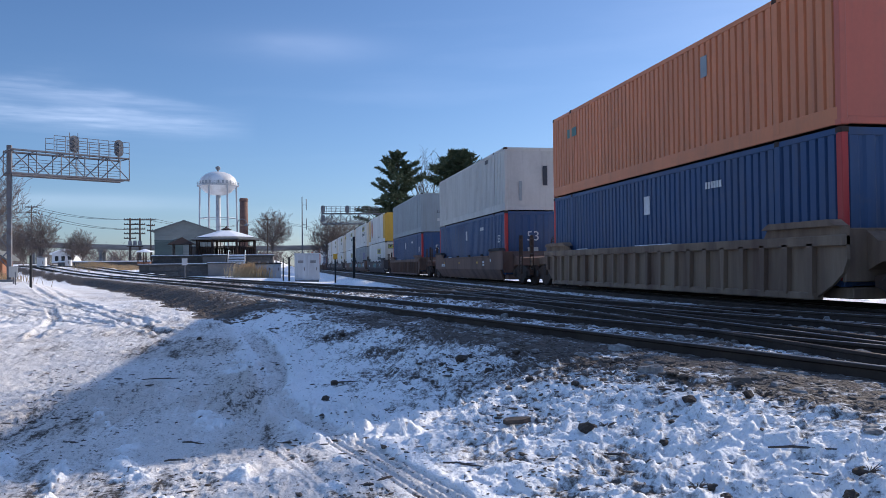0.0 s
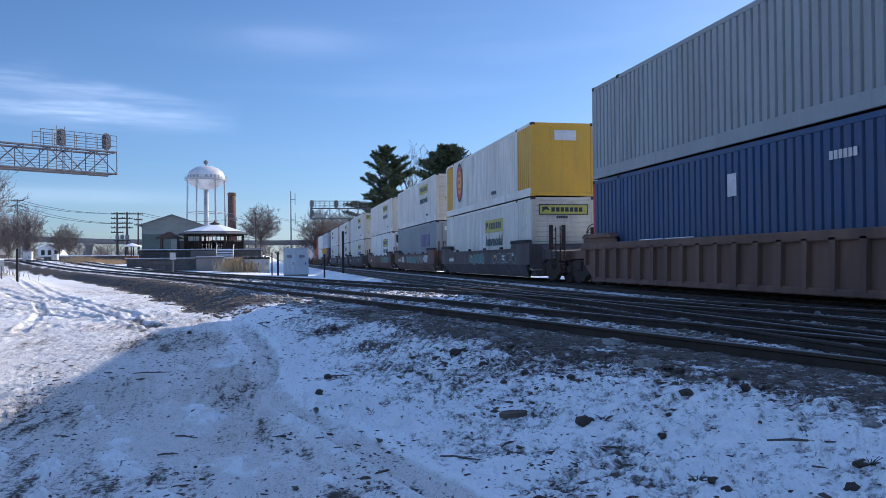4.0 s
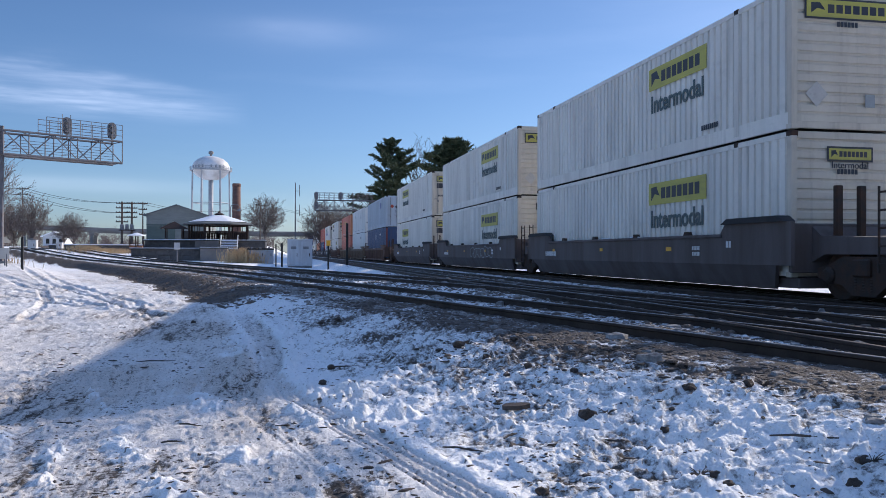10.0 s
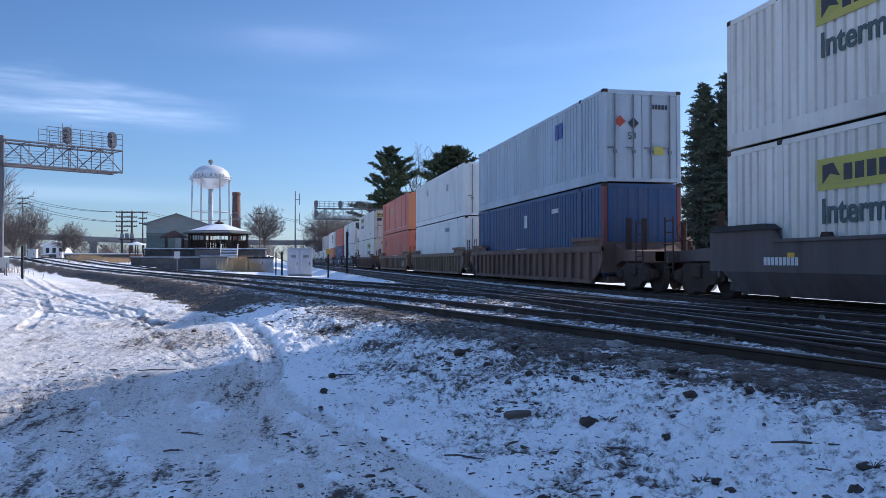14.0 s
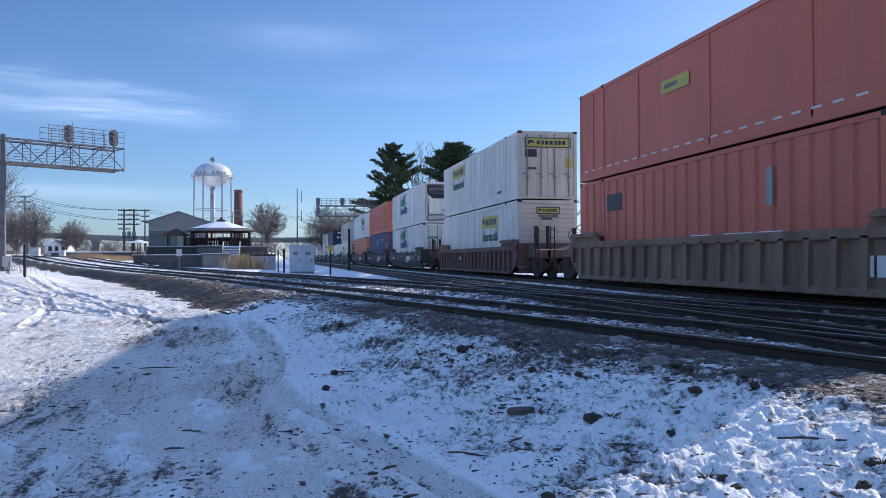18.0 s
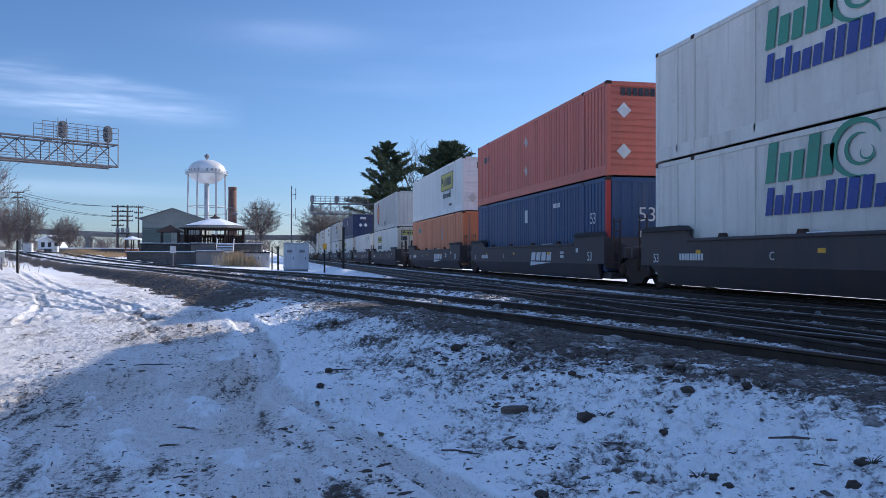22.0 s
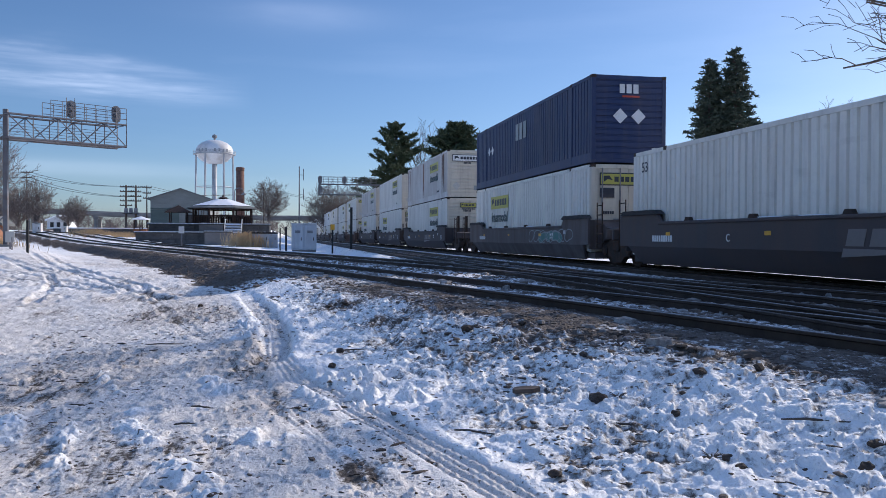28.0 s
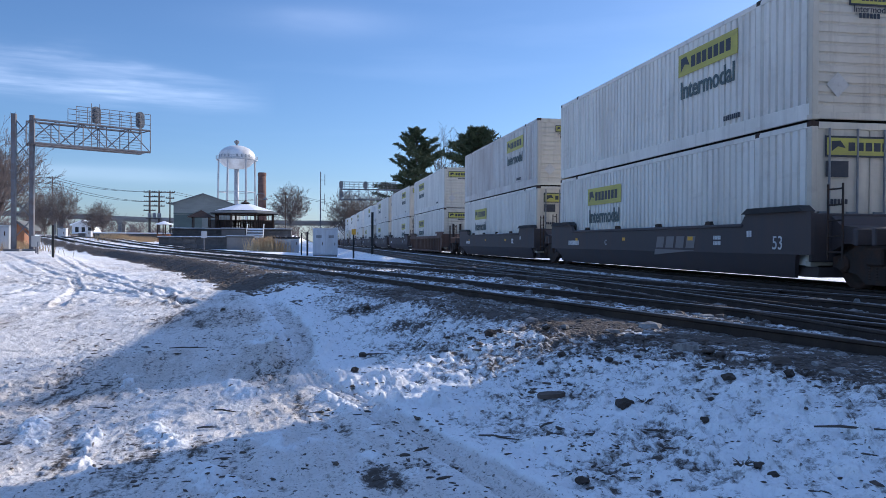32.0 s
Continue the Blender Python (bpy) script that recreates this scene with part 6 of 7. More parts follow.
def pole(x, y, top, arms, label, r=0.14, base=None, rack=False):
    p = thing("utility_pole", label, "utility pole", "utility poles by the tracks", at=(x, y, ground_height(x, y) - 0.1 if base is None else base))
    h = top - p.location.z
    part("pole", Shape().tube([(0, 0, 0), (0, 0, h)], [r, r * 0.7], 8), "pole_wood", p)
    for z, w in arms:
        arm = part("crossarm", Shape().box(-0.08, 0.08, -w, w, z - p.location.z - 0.09, z - p.location.z + 0.09), "pole_wood", p)
        for k in (-0.9, -0.45, 0.45, 0.9):
            part("insulator", Shape().lathe([(0.03, 0), (0.06, 0.05), (0.05, 0.16), (0.02, 0.2)], 8, "z", (0, k * w, z - p.location.z + 0.06)), "glass_dark", arm)
    return p


def wire(a, b, sag, label="thin black overhead wire"):
    pts = [Vector(a).lerp(Vector(b), k / 12) - Vector((0, 0, sag * 4 * (k / 12) * (1 - k / 12))) for k in range(13)]
    tagged(part("overhead_wire", Shape().tube(pts, 0.03, 4, False), "wire"), label, "wire", "overhead wires")


ARMS = [(11.0, 1.2), (10.2, 1.2)]
pole(-170, -47.9, 13.2, [(12.9, 1.1), (11.9, 0.9)], "weathered wooden utility pole with two crossarms")
pole(-150, -26.4, 9.6, [(9.3, 1.0), (8.5, 1.0), (7.7, 1.0), (6.9, 1.0), (6.1, 1.0)], "wooden pole of a crowded crossarm rack", 0.22)
pole(-150, -24.8, 9.6, [(9.3, 0.9), (8.5, 0.9), (7.7, 0.9), (6.9, 0.9)], "wooden pole of a crowded crossarm rack", 0.22)
pole(-150, -23.0, 9.6, [(9.3, 0.8), (8.3, 0.7), (7.4, 0.6)], "wooden utility pole with three crossarms")
pole(-190, -4.0, 12.0, [(11.6, 0.9)], "single wooden utility pole before a bare tree")
pole(-120, -57, 12.6, [(12.2, 1.1)], "weathered wooden utility pole with a crossarm")
for dy in (-0.9, 0.9):
    wire((-120, -57 + dy, 12.2), (-170, -47.9 + dy, 12.9), 0.8)
    wire((-170, -47.9 + dy, 12.9), (-150, -26.4 + dy, 9.4), 0.7)
    wire((-150, -24.8 + dy, 9.4), (-150, -23.0 + dy, 9.4), 0.1)
    wire((-150, -23.0 + dy, 9.4), (-190, -4.0 + dy, 11.7), 1.6)
    wire((-190, -4.0 + dy, 11.7), (-210, 24 + dy, 8.5), 0.6)
    wire((-170, -47.9 + dy, 11.8), (-150, -26.4 + dy, 7.6), 0.7)
# transformers on the rack
rack = thing("transformer_rack", "dark steel rack of transformers between two poles", "transformer", at=(-150, -25.6, 4.6))
part("platform", Shape().box(-0.5, 0.5, -1.3, 1.3, 0, 0.12), "iron", rack)
for k in range(3):
    part("transformer", Shape().lathe([(0.3, 0.12), (0.32, 0.2), (0.32, 1.0), (0.2, 1.1)], 12, "z", (0, -0.8 + 0.8 * k, 0)), "signal_grey", rack)

mast = thing("radio_mast", "slim grey radio mast with two small aerials", "antenna", at=(-110, 2.2, -0.6))
part("pole", Shape().tube([(0, 0, 0), (0, 0, 10.7)], [0.12, 0.06], 8), "galvanised", mast)
for z in (7.0, 9.6):
    part("aerial_arm", strut((0, 0, z), (0, 0.55, z), 0.03), "galvanised", mast)
    part("aerial", strut((0, 0.55, z - 0.7), (0, 0.55, z + 0.8), 0.045), "galvanised", mast)

# water tower
def water_tower():
    x, y = -270, -20.95
    t = thing("water_tower", "white elevated water tower with slim legs and a catwalk", "water tower", at=(x, y, 0))
    prof = [(0.3, 23.7), (2.2, 23.9), (4.0, 24.7), (5.3, 26.0), (5.75, 27.2), (5.7, 28.2), (5.2, 29.3), (3.9, 30.4), (2.2, 31.1), (0.4, 31.35)]
    part("tank", Shape().lathe(prof, 36).mesh("tank", True), "tower_white", t)
    part("catwalk", Shape().lathe([(5.7, 26.6), (6.5, 26.6), (6.5, 26.75), (5.7, 26.75)], 36), "tower_leg", t)
    for z in (27.2, 27.75):
        part("catwalk_rail", Shape().tube([(6.45 * math.cos(k * math.pi / 18), 6.45 * math.sin(k * math.pi / 18), z) for k in range(37)], 0.05, 5, False), "tower_leg", t)
    for k in range(36):
        a = k * math.pi / 18
        part("rail_post", strut((6.45 * math.cos(a), 6.45 * math.sin(a), 26.7), (6.45 * math.cos(a), 6.45 * math.sin(a), 27.75), 0.04, 4), "tower_leg", t)
    part("riser", Shape().lathe([(0.75, 0), (0.75, 23.9)], 16).mesh("riser", True), "tower_leg", t)
    legs = [(5.6 * math.cos(radians(34.4 + 60 * k)), 5.6 * math.sin(radians(34.4 + 60 * k))) for k in range(6)]
    for lx, ly in legs:
        part("leg", Shape().tube([(lx * 1.06, ly * 1.06, -0.6), (lx, ly, 26.6)], 0.27, 10), "tower_leg", t)
    for k in range(6):
        (ax, ay), (bx, by) = legs[k], legs[(k + 1) % 6]
        part("girt", strut((ax * 1.02, ay * 1.02, 16.5), (bx * 1.02, by * 1.02, 16.5), 0.12), "tower_leg", t)
    part("vent", Shape().lathe([(0.3, 31.3), (0.3, 31.8), (0.75, 32.1), (0.8, 32.7), (0.2, 33.1)], 14), "signal_grey", t)
    # faded name round the tank, as blocks
    for k in range(9):
        if k == 4:
            continue
        a = radians(-62 + 13.5 * k)
        part("letter_block", Shape().box(0, 0.06, -0.28, 0.28, -0.42, 0.42), "grey", t, at=pose(5.72 * math.cos(a), 5.72 * math.sin(a), 27.75, 0, 0, math.degrees(a)))


water_tower()

stack = thing("chimney", "tall round red-brown brick chimney", "chimney", at=(-200, -9.68, -0.6))
part("shaft", Shape().lathe([(1.12, 0), (0.93, 17.0)], 24).mesh("shaft", True), "brick", stack)
part("rim", Shape().lathe([(0.95, 17.0), (1.0, 17.05), (1.0, 17.6), (0.9, 17.75), (0.7, 17.75)], 24), "brick", stack)


def gable_house(name, label, x, y0, y1, z0, eave, ridge, deep, wall, roof, boards=True):
    h = thing(name, label, "building", at=(x, 0, 0))
    ym = (y0 + y1) / 2
    part("gable_wall", Shape().prism([(y0, z0), (y1, z0), (y1, eave), (ym, ridge), (y0, eave)], -0.3, 0, "yz"), wall, h)
    part("rear_wall", Shape().prism([(y0, z0), (y1, z0), (y1, eave), (ym, ridge), (y0, eave)], -deep, -deep + 0.3, "yz"), wall, h)
    for y, s in ((y0, 1), (y1, -1)):
        part("side_wall", Shape().box(-deep + 0.3, -0.3, min(y, y + 0.3 * s), max(y, y + 0.3 * s), z0, eave), wall, h)
    for (ya, yb) in ((y0, ym), (y1, ym)):
        o = -0.5 if ya < yb else 0.5
        k = (ridge - eave) / (yb - ya)
        part("roof_slope", Shape().prism([(ya + o, eave + k * o), (yb, ridge), (yb, ridge + 0.2), (ya + o, eave + k * o + 0.2)], -deep - 0.4, 0.45, "yz"), roof, h)
    if boards:
        z = z0 + 0.3
        while z < eave:
            part("siding_board", Shape().box(0.0, 0.035, y0, y1, z, z + 0.16), wall, h)
            z += 0.6
    return h


house = gable_house("park_building", "grey-green gabled building with board siding", -150, -22.4, -12.4, -0.6, 7.35, 9.05, 22, "siding", "shingle")
part("lower_wall", Shape().box(0.04, 0.12, -22.3, -17.6, -0.5, 5.4), "siding_dark", house, "dark lower wall panel")
part("trim_band", Shape().box(0.03, 0.1, -22.4, -12.4, 5.5, 5.75), "siding_dark", house)
part("window", Shape().box(0.04, 0.12, -16.5, -14.6, 3.0, 4.6), "glass_dark", house)
white_house = gable_house("white_house", "small white house with a snowy roof beyond the curve", -215, -56.0, -51.2, 0.5, 4.7, 5.7, 9, "tower_white", "snow", False)
for k in range(3):
    part("window", Shape().box(0.02, 0.08, -55.3 + 1.5 * k, -54.5 + 1.5 * k, 2.9, 4.1), "glass_dark", white_house)


def park():
    """Terraced stone platform, with the pavilion standing on it."""
    t = thing("stone_terrace", "stepped grey stone terrace with snow on its copings", "terrace", at=(0, 0, 0))
    part("upper_wall", Shape().box(-106, -94.5, -14.3, -1.4, 1.0, 2.1), "stone", t)
    part("lower_wall", Shape().box(-108, -91, -15.1, -5.3, -1.0, 1.15), "stone", t)
    # these two fronts take a paler material for the light falling on them
    part("front_wall", Shape().box(-91, -89.6, -8.0, -5.25, -1.0, 1.25), "concrete", t, "concrete retaining wall, paler for the light on its front")
    part("upper_front_wall", Shape().box(-94.5, -93.4, -8.9, -6.4, 1.0, 2.12), "concrete", t, "concrete retaining wall, paler for the light on its front")
    for x0, x1, y0, y1, z in ((-94.9, -94.3, -14.5, -1.2, 2.1), (-91.5, -90.8, -15.3, -5.2, 1.15), (-90.2, -89.5, -8.1, -5.15, 1.25), (-93.9, -93.3, -9.0, -6.3, 2.12)):
        part("coping", Shape().box(x0, x1, y0, y1, z, z + 0.12, 0.02), "stone", t)
        part("snow_cap", Shape().box(x0 + 0.04, x1 - 0.06, y0 + 0.05, y1 - 0.1, z + 0.12, z + 0.2, 0.03), "snow", t)
    rng = random.Random(3)
    for z0, z1, x, ya, yb in ((-0.55, -0.02, -91, -15.1, -8.0), (0.0, 0.52, -91, -15.1, -8.0), (0.54, 1.1, -91, -15.1, -8.0), (1.32, 1.68, -94.5, -14.3, -8.9), (1.7, 2.06, -94.5, -14.3, -8.9), (1.32, 1.68, -94.5, -6.4, -1.4), (1.7, 2.06, -94.5, -6.4, -1.4)):
        y = ya + 0.05
        while y < yb - 0.5:
            w = min(rng.uniform(0.8, 1.5), yb - y - 0.03)
            part("stone_block", Shape().box(x, x + 0.045 + 0.02 * rng.random(), y, y + w - 0.03, z0, z1 - 0.02, 0.012), "stone", t)
            y += w
    for k in range(6):
        part("step", Shape().box(-91.3 + 0.3 * (5 - k) - 0.3, -91.0 + 0.3 * (6 - k), -5.2, -3.6, -0.6 + 0.3 * k, -0.3 + 0.3 * k), "concrete", t, "snow-dusted stone step")
    for k in range(4):
        part("step", Shape().box(-94.4 + 0.3 * (3 - k) - 0.3, -94.2 + 0.3 * (4 - k), -6.2, -4.4, 1.0 + 0.28 * k, 1.28 + 0.28 * k), "concrete", t, "snow-dusted stone step")
        part("snow_cap", Shape().box(-94.4 + 0.3 * (3 - k) - 0.02, -94.22 + 0.3 * (4 - k), -6.15, -4.45, 1.28 + 0.28 * k, 1.4 + 0.28 * k, 0.02), "snow", t)
        part("rail_bar", strut((-92.9 - 0.375 * k, -6.2, 1.25 + 0.25 * k), (-92.9 - 0.375 * k, -4.4, 1.25 + 0.25 * k), 0.03), "tower_white", t)
    for y in (-6.2, -4.4):
        part("stair_rail", Shape().tube([(-92.9, y, 1.75), (-94.4, y, 2.75), (-95.6, y, 2.75)], 0.05, 6), "tower_white", t, "white pipe handrail")
        for f in (0.0, 0.5, 1.0):
            part("stair_post", strut((-92.9 - 1.5 * f, y, 1.0 + 1.0 * f), (-92.9 - 1.5 * f, y, 1.75 + 1.0 * f), 0.045), "tower_white", t)
    g = thing("pavilion", "open octagonal timber pavilion with a snow-covered roof", "pavilion", at=(-99, -6.75, 2.1))
    r, n = 3.45, 8
    ring = [(r * math.cos(radians(22.5 + 45 * k)), r * math.sin(radians(22.5 + 45 * k))) for k in range(n)]
    part("deck", Shape().prism([(a * 1.04, b * 1.04) for a, b in ring], 0, 0.15, "xy"), "dark_wood", g)
    for k in range(n):
        (ax, ay), (bx, by) = ring[k], ring[(k + 1) % n]
        part("post", Shape().box(ax - 0.11, ax + 0.11, ay - 0.11, ay + 0.11, 0.15, 2.05), "dark_wood", g)
        part("beam", strut((ax, ay, 1.95), (bx, by, 1.95), 0.14, 4), "dark_wood", g)
        part("top_rail", strut((ax, ay, 1.1), (bx, by, 1.1), 0.07, 4), "dark_wood", g)
        if k not in (7,):
            for f in range(1, 9):
                p = Vector((ax, ay, 0)).lerp(Vector((bx, by, 0)), f / 9)
                part("baluster", strut(p + Vector((0, 0, 0.15)), p + Vector((0, 0, 1.1)), 0.11, 4), "dark_wood", g)
        p, q = Vector((ax, ay, 0)), Vector((bx, by, 0))
        for f in (0.33, 0.67):
            s = p.lerp(q, f)
            part("stile", strut(s + Vector((0, 0, 1.1)), s + Vector((0, 0, 1.95)), 0.04, 4), "dark_wood", g)
    eave = [(a * 1.2, b * 1.2) for a, b in ring]
    part("roof", Shape().put([(a, b, 2.05) for a, b in eave] + [(a * 0.22, b * 0.22, 3.0) for a, b in ring] + [(a, b, 1.92) for a, b in eave], [(k, (k + 1) % n, n + (k + 1) % n, n + k) for k in range(n)] + [tuple(range(n, 2 * n))] + [(k, 2 * n + k, 2 * n + (k + 1) % n, (k + 1) % n) for k in range(n)] + [tuple(range(2 * n, 3 * n))]), "shingle", g)
    part("roof_snow", Shape().put([(a * 0.86, b * 0.86, 2.27) for a, b in eave] + [(a * 0.24, b * 0.24, 3.06) for a, b in ring], [(k, (k + 1) % n, n + (k + 1) % n, n + k) for k in range(n)] + [tuple(range(n, 2 * n))]), "snow", g, "lying snow on the roof")
    part("lantern", Shape().lathe([(0.5, 3.0), (0.5, 3.18), (0.66, 3.2), (0.12, 3.42), (0.05, 3.6)], 8), "dark_wood", g)
    for k, (x, y) in enumerate(((0.6, -1.3), (-0.9, 0.5), (0.8, 1.6))):
        b = thing("picnic_table", "dark timber picnic table inside the pavilion", "table", "picnic tables", at=(-99 + x, -6.75 + y, 2.25))
        part("tabletop", Shape().box(-0.4, 0.4, -0.8, 0.8, 0.7, 0.76), "dark_wood", b)
        for s in (-0.6, 0.6):
            part("leg", Shape().box(-0.5, 0.5, s - 0.05, s + 0.05, 0, 0.7), "dark_wood", b)
        for s in (-0.7, 0.7):
            part("bench", Shape().box(s - 0.12, s + 0.12, -0.8, 0.8, 0.4, 0.45), "dark_wood", b)
    lamp = thing("park_lamp", "black swan-neck park lamp", "street lamp", at=(-103, -5.7, 2.1))
    part("post", strut((0, 0, 0), (0, 0, 4.1), 0.06), "signal_grey", lamp)
    part("neck", Shape().tube([(0, 0.55 - 0.55 * math.cos(a), 4.1 + 0.55 * math.sin(a)) for a in [k * math.pi / 10 for k in range(11)]], 0.05, 6), "signal_grey", lamp)
    part("shade", Shape().lathe([(0.32, 3.8), (0.28, 3.95), (0.1, 4.1)], 12, "z", (0, 1.1, 0)), "signal_grey", lamp)
    k = thing("notice_kiosk", "small timber notice kiosk with a snowy pointed roof", "kiosk", at=(-98, -11.6, 2.1))
    for a, b in ((-0.7, -0.9), (-0.7, 0.9), (0.7, -0.9), (0.7, 0.9)):
        part("post", strut((a, b, 0), (a, b, 1.5), 0.08, 4), "dark_wood", k)
    part("roof", Shape().put([(-1.1, -1.5, 1.45), (1.1, -1.5, 1.45), (1.1, 1.5, 1.45), (-1.1, 1.5, 1.45), (0, 0, 2.3)], [(0, 1, 4), (1, 2, 4), (2, 3, 4), (3, 0, 4), (3, 2, 1, 0)]), "dark_wood", k)
    part("roof_snow", Shape().put([(-1.0, -1.5, 1.52), (1.0, -1.45, 1.52), (0, 0.05, 2.36)], [(0, 1, 2)]), "snow", k)
    u = thing("park_shelter", "small round shelter with a snow-covered roof", "shelter", at=(-112, -17.9, 0.8))
    part("roof", Shape().lathe([(1.15, 2.15), (1.15, 2.22), (0.1, 2.6)], 10), "snow", u)
    for a in range(4):
        part("post", strut((0.85 * math.cos(a * 1.57), 0.85 * math.sin(a * 1.57), -1.4), (0.85 * math.cos(a * 1.57), 0.85 * math.sin(a * 1.57), 2.2), 0.09, 4), "dark_wood", u)
    part("counter", Shape().box(-0.8, 0.8, -0.8, 0.8, -1.4, 0.9), "shed_brown", u)
    f = thing("park_wall", "long dark retaining wall with a snowy coping", "wall", at=(0, 0, 0))
    part("wall", Shape().box(-122, -118, -30, -15, -0.6, 1.8), "stone", f)
    part("coping", Shape().box(-118.6, -117.9, -30, -15, 1.8, 1.95), "snow", f)


park()


def cabinet(name, label, x, y0, y1, z0, z1, deep, doors, paint_key="silver", lid=None):
    c = thing(name, label, "electrical cabinet", "trackside cabinets", at=(x, 0, z0))
    part("body", Shape().box(-deep, 0, y0, y1, 0.12, z1 - z0, 0.03), paint_key, c)
    part("plinth", Shape().box(-deep + 0.05, -0.05, y0 + 0.05, y1 - 0.05, -0.6, 0.12), "concrete", c)
    part("cap", Shape().box(-deep - 0.06, 0.06, y0 - 0.06, y1 + 0.06, z1 - z0, z1 - z0 + 0.07 + 0.1 * (lid is not None), 0.02), lid or paint_key, c)
    w = (y1 - y0) / doors
    for k in range(doors):
        d = part("door", Shape().box(0.0, 0.04, y0 + w * k + 0.06, y0 + w * (k + 1) - 0.06, 0.2, z1 - z0 - 0.12, 0.012), paint_key, c)
        part("handle", Shape().box(0.04, 0.1, y0 + w * (k + 1) - 0.3, y0 + w * (k + 1) - 0.24, 1.0, 1.3), "iron", d)
        part("vent", Shape().box(0.04, 0.06, y0 + w * k + 0.3, y0 + w * (k + 1) - 0.35, 1.7, 1.95), "signal_grey", d)


cabinet("signal_cabinet", "tall silver signal cabinet with two doors", -78, 0.85, 3.15, -0.5, 2.05, 1.4, 2)
cabinet("signal_cabinet", "low pale blue-grey equipment box with a dark lid", -86.5, -3.05, -0.45, -0.5, 1.15, 1.0, 3, "tower_leg", "rubber")


def marker(x, y, h, label, plate=None, r=0.06, paint_key="wire", size=0.35):
    p = thing("trackside_post", label, "post", "posts by the tracks", at=(x, y, ground_height(x, y) - 0.05))
    part("post", Shape().box(-r, r, -r, r, 0, h, 0.01), paint_key, p)
    if plate:
        part("plate", Shape().box(r, r + 0.03, -size / 2, size / 2, h - size * 1.3, h), plate, p)
    return p


marker(-66, 5.4, 3.4, "dark square post beside the tracks", r=0.09)
marker(-70, 4.15, 2.5, "dark post with a small yellow plate", "lens_amber", r=0.07)
marker(-79, 0.35, 2.3, "dark post beside the silver cabinet", r=0.09)
marker(-79.5, -0.2, 2.2, "dark post beside the silver cabinet", r=0.06)
marker(-72, -8.3, 1.7, "white marker board on a post", "tower_white", r=0.05, paint_key="galvanised", size=0.45)
marker(-50, -14.1, 1.9, "dark metal post standing in snow", r=0.06)
marker(-53, -15.9, 1.1, "short grey post with a plate", "light_grey", r=0.04, paint_key="galvanised", size=0.5)
marker(-52, -15.5, 0.8, "short grey metal stake in snow", r=0.03, paint_key="galvanised")


def overpass():
    o = thing("road_overpass", "long pale concrete road bridge on piers", "bridge", kind="structure")
    line = [(-190, 13.0), (-88, 9.4), (-50, 8.0), (-5, 7.4), (14, 7.5), (80, 8.0), (160, 8.0)]
    for (ya, za), (yb, zb) in zip(line, line[1:]):
        part("deck", Shape().prism([(ya, za - 0.6), (yb, zb - 0.6), (yb, zb), (ya, za)], -286, -276, "yz"), "concrete", o)
        part("girder", Shape().prism([(ya, za - 1.25), (yb, zb - 1.25), (yb, zb - 0.6), (ya, za - 0.6)], -277.5, -277, "yz"), "concrete", o)
        part("parapet", Shape().prism([(ya, za), (yb, zb), (yb, zb + 0.4), (ya, za + 0.4)], -276.3, -276, "yz"), "concrete", o)
    for y in (-150, -110, -78, -58, -36, -10, 12, 45, 80, 120):
        z = float(np.interp(y, [p[0] for p in line], [p[1] for p in line]))
        part("pier_cap", Shape().box(-285, -277.6, y - 0.8, y + 0.8, z - 2.1, z - 1.25), "concrete", o)
        for x in (-284, -278.5):
            part("pier", Shape().box(x - 0.5, x + 0.5, y - 0.5, y + 0.5, -1.0, z - 2.1), "concrete", o)


overpass()
# crossing signal, sheds and bins far along the curve
xs = thing("crossing_signal", "level crossing signal with a crossbuck", "crossing signal", at=(-190, -45.5, 2.0))
part("post", strut((0, 0, -1), (0, 0, 4.2), 0.09), "galvanised", xs)
for a in (45, -45):
    part("crossbuck", Shape().box(0.1, 0.14, -0.9, 0.9, -0.12, 0.12), "tower_white", xs, at=pose(0, 0, 3.6, a, 0, 0))
for y in (-0.55, 0.55):
    part("lamp", Shape().lathe([(0.3, 0.1), (0.3, 0.14), (0.12, 0.3)], 12, "x", (0, y, 2.5)), "signal_grey", xs)
shed = gable_house("trackside_shed", "small rust-brown board-walled trackside shed", -84, -27.3, -26.2, 0.2, 2.1, 2.5, 3, "shed_brown", "shingle", False)
cabinet("signal_cabinet", "small silver relay box beside the gantry", -58.5, -19.9, -19.2, ground_height(-58.5, -19.5) - 0.02, 1.75, 0.6, 1)
cabinet("signal_cabinet", "pale utility box near the bend", -110, -30.4, -29.4, 0.6, 2.3, 0.8, 1, "tower_white")
cabinet("signal_cabinet", "pale utility box near the bend", -112, -27.6, -26.9, 0.6, 2.0, 0.8, 1, "tower_white")


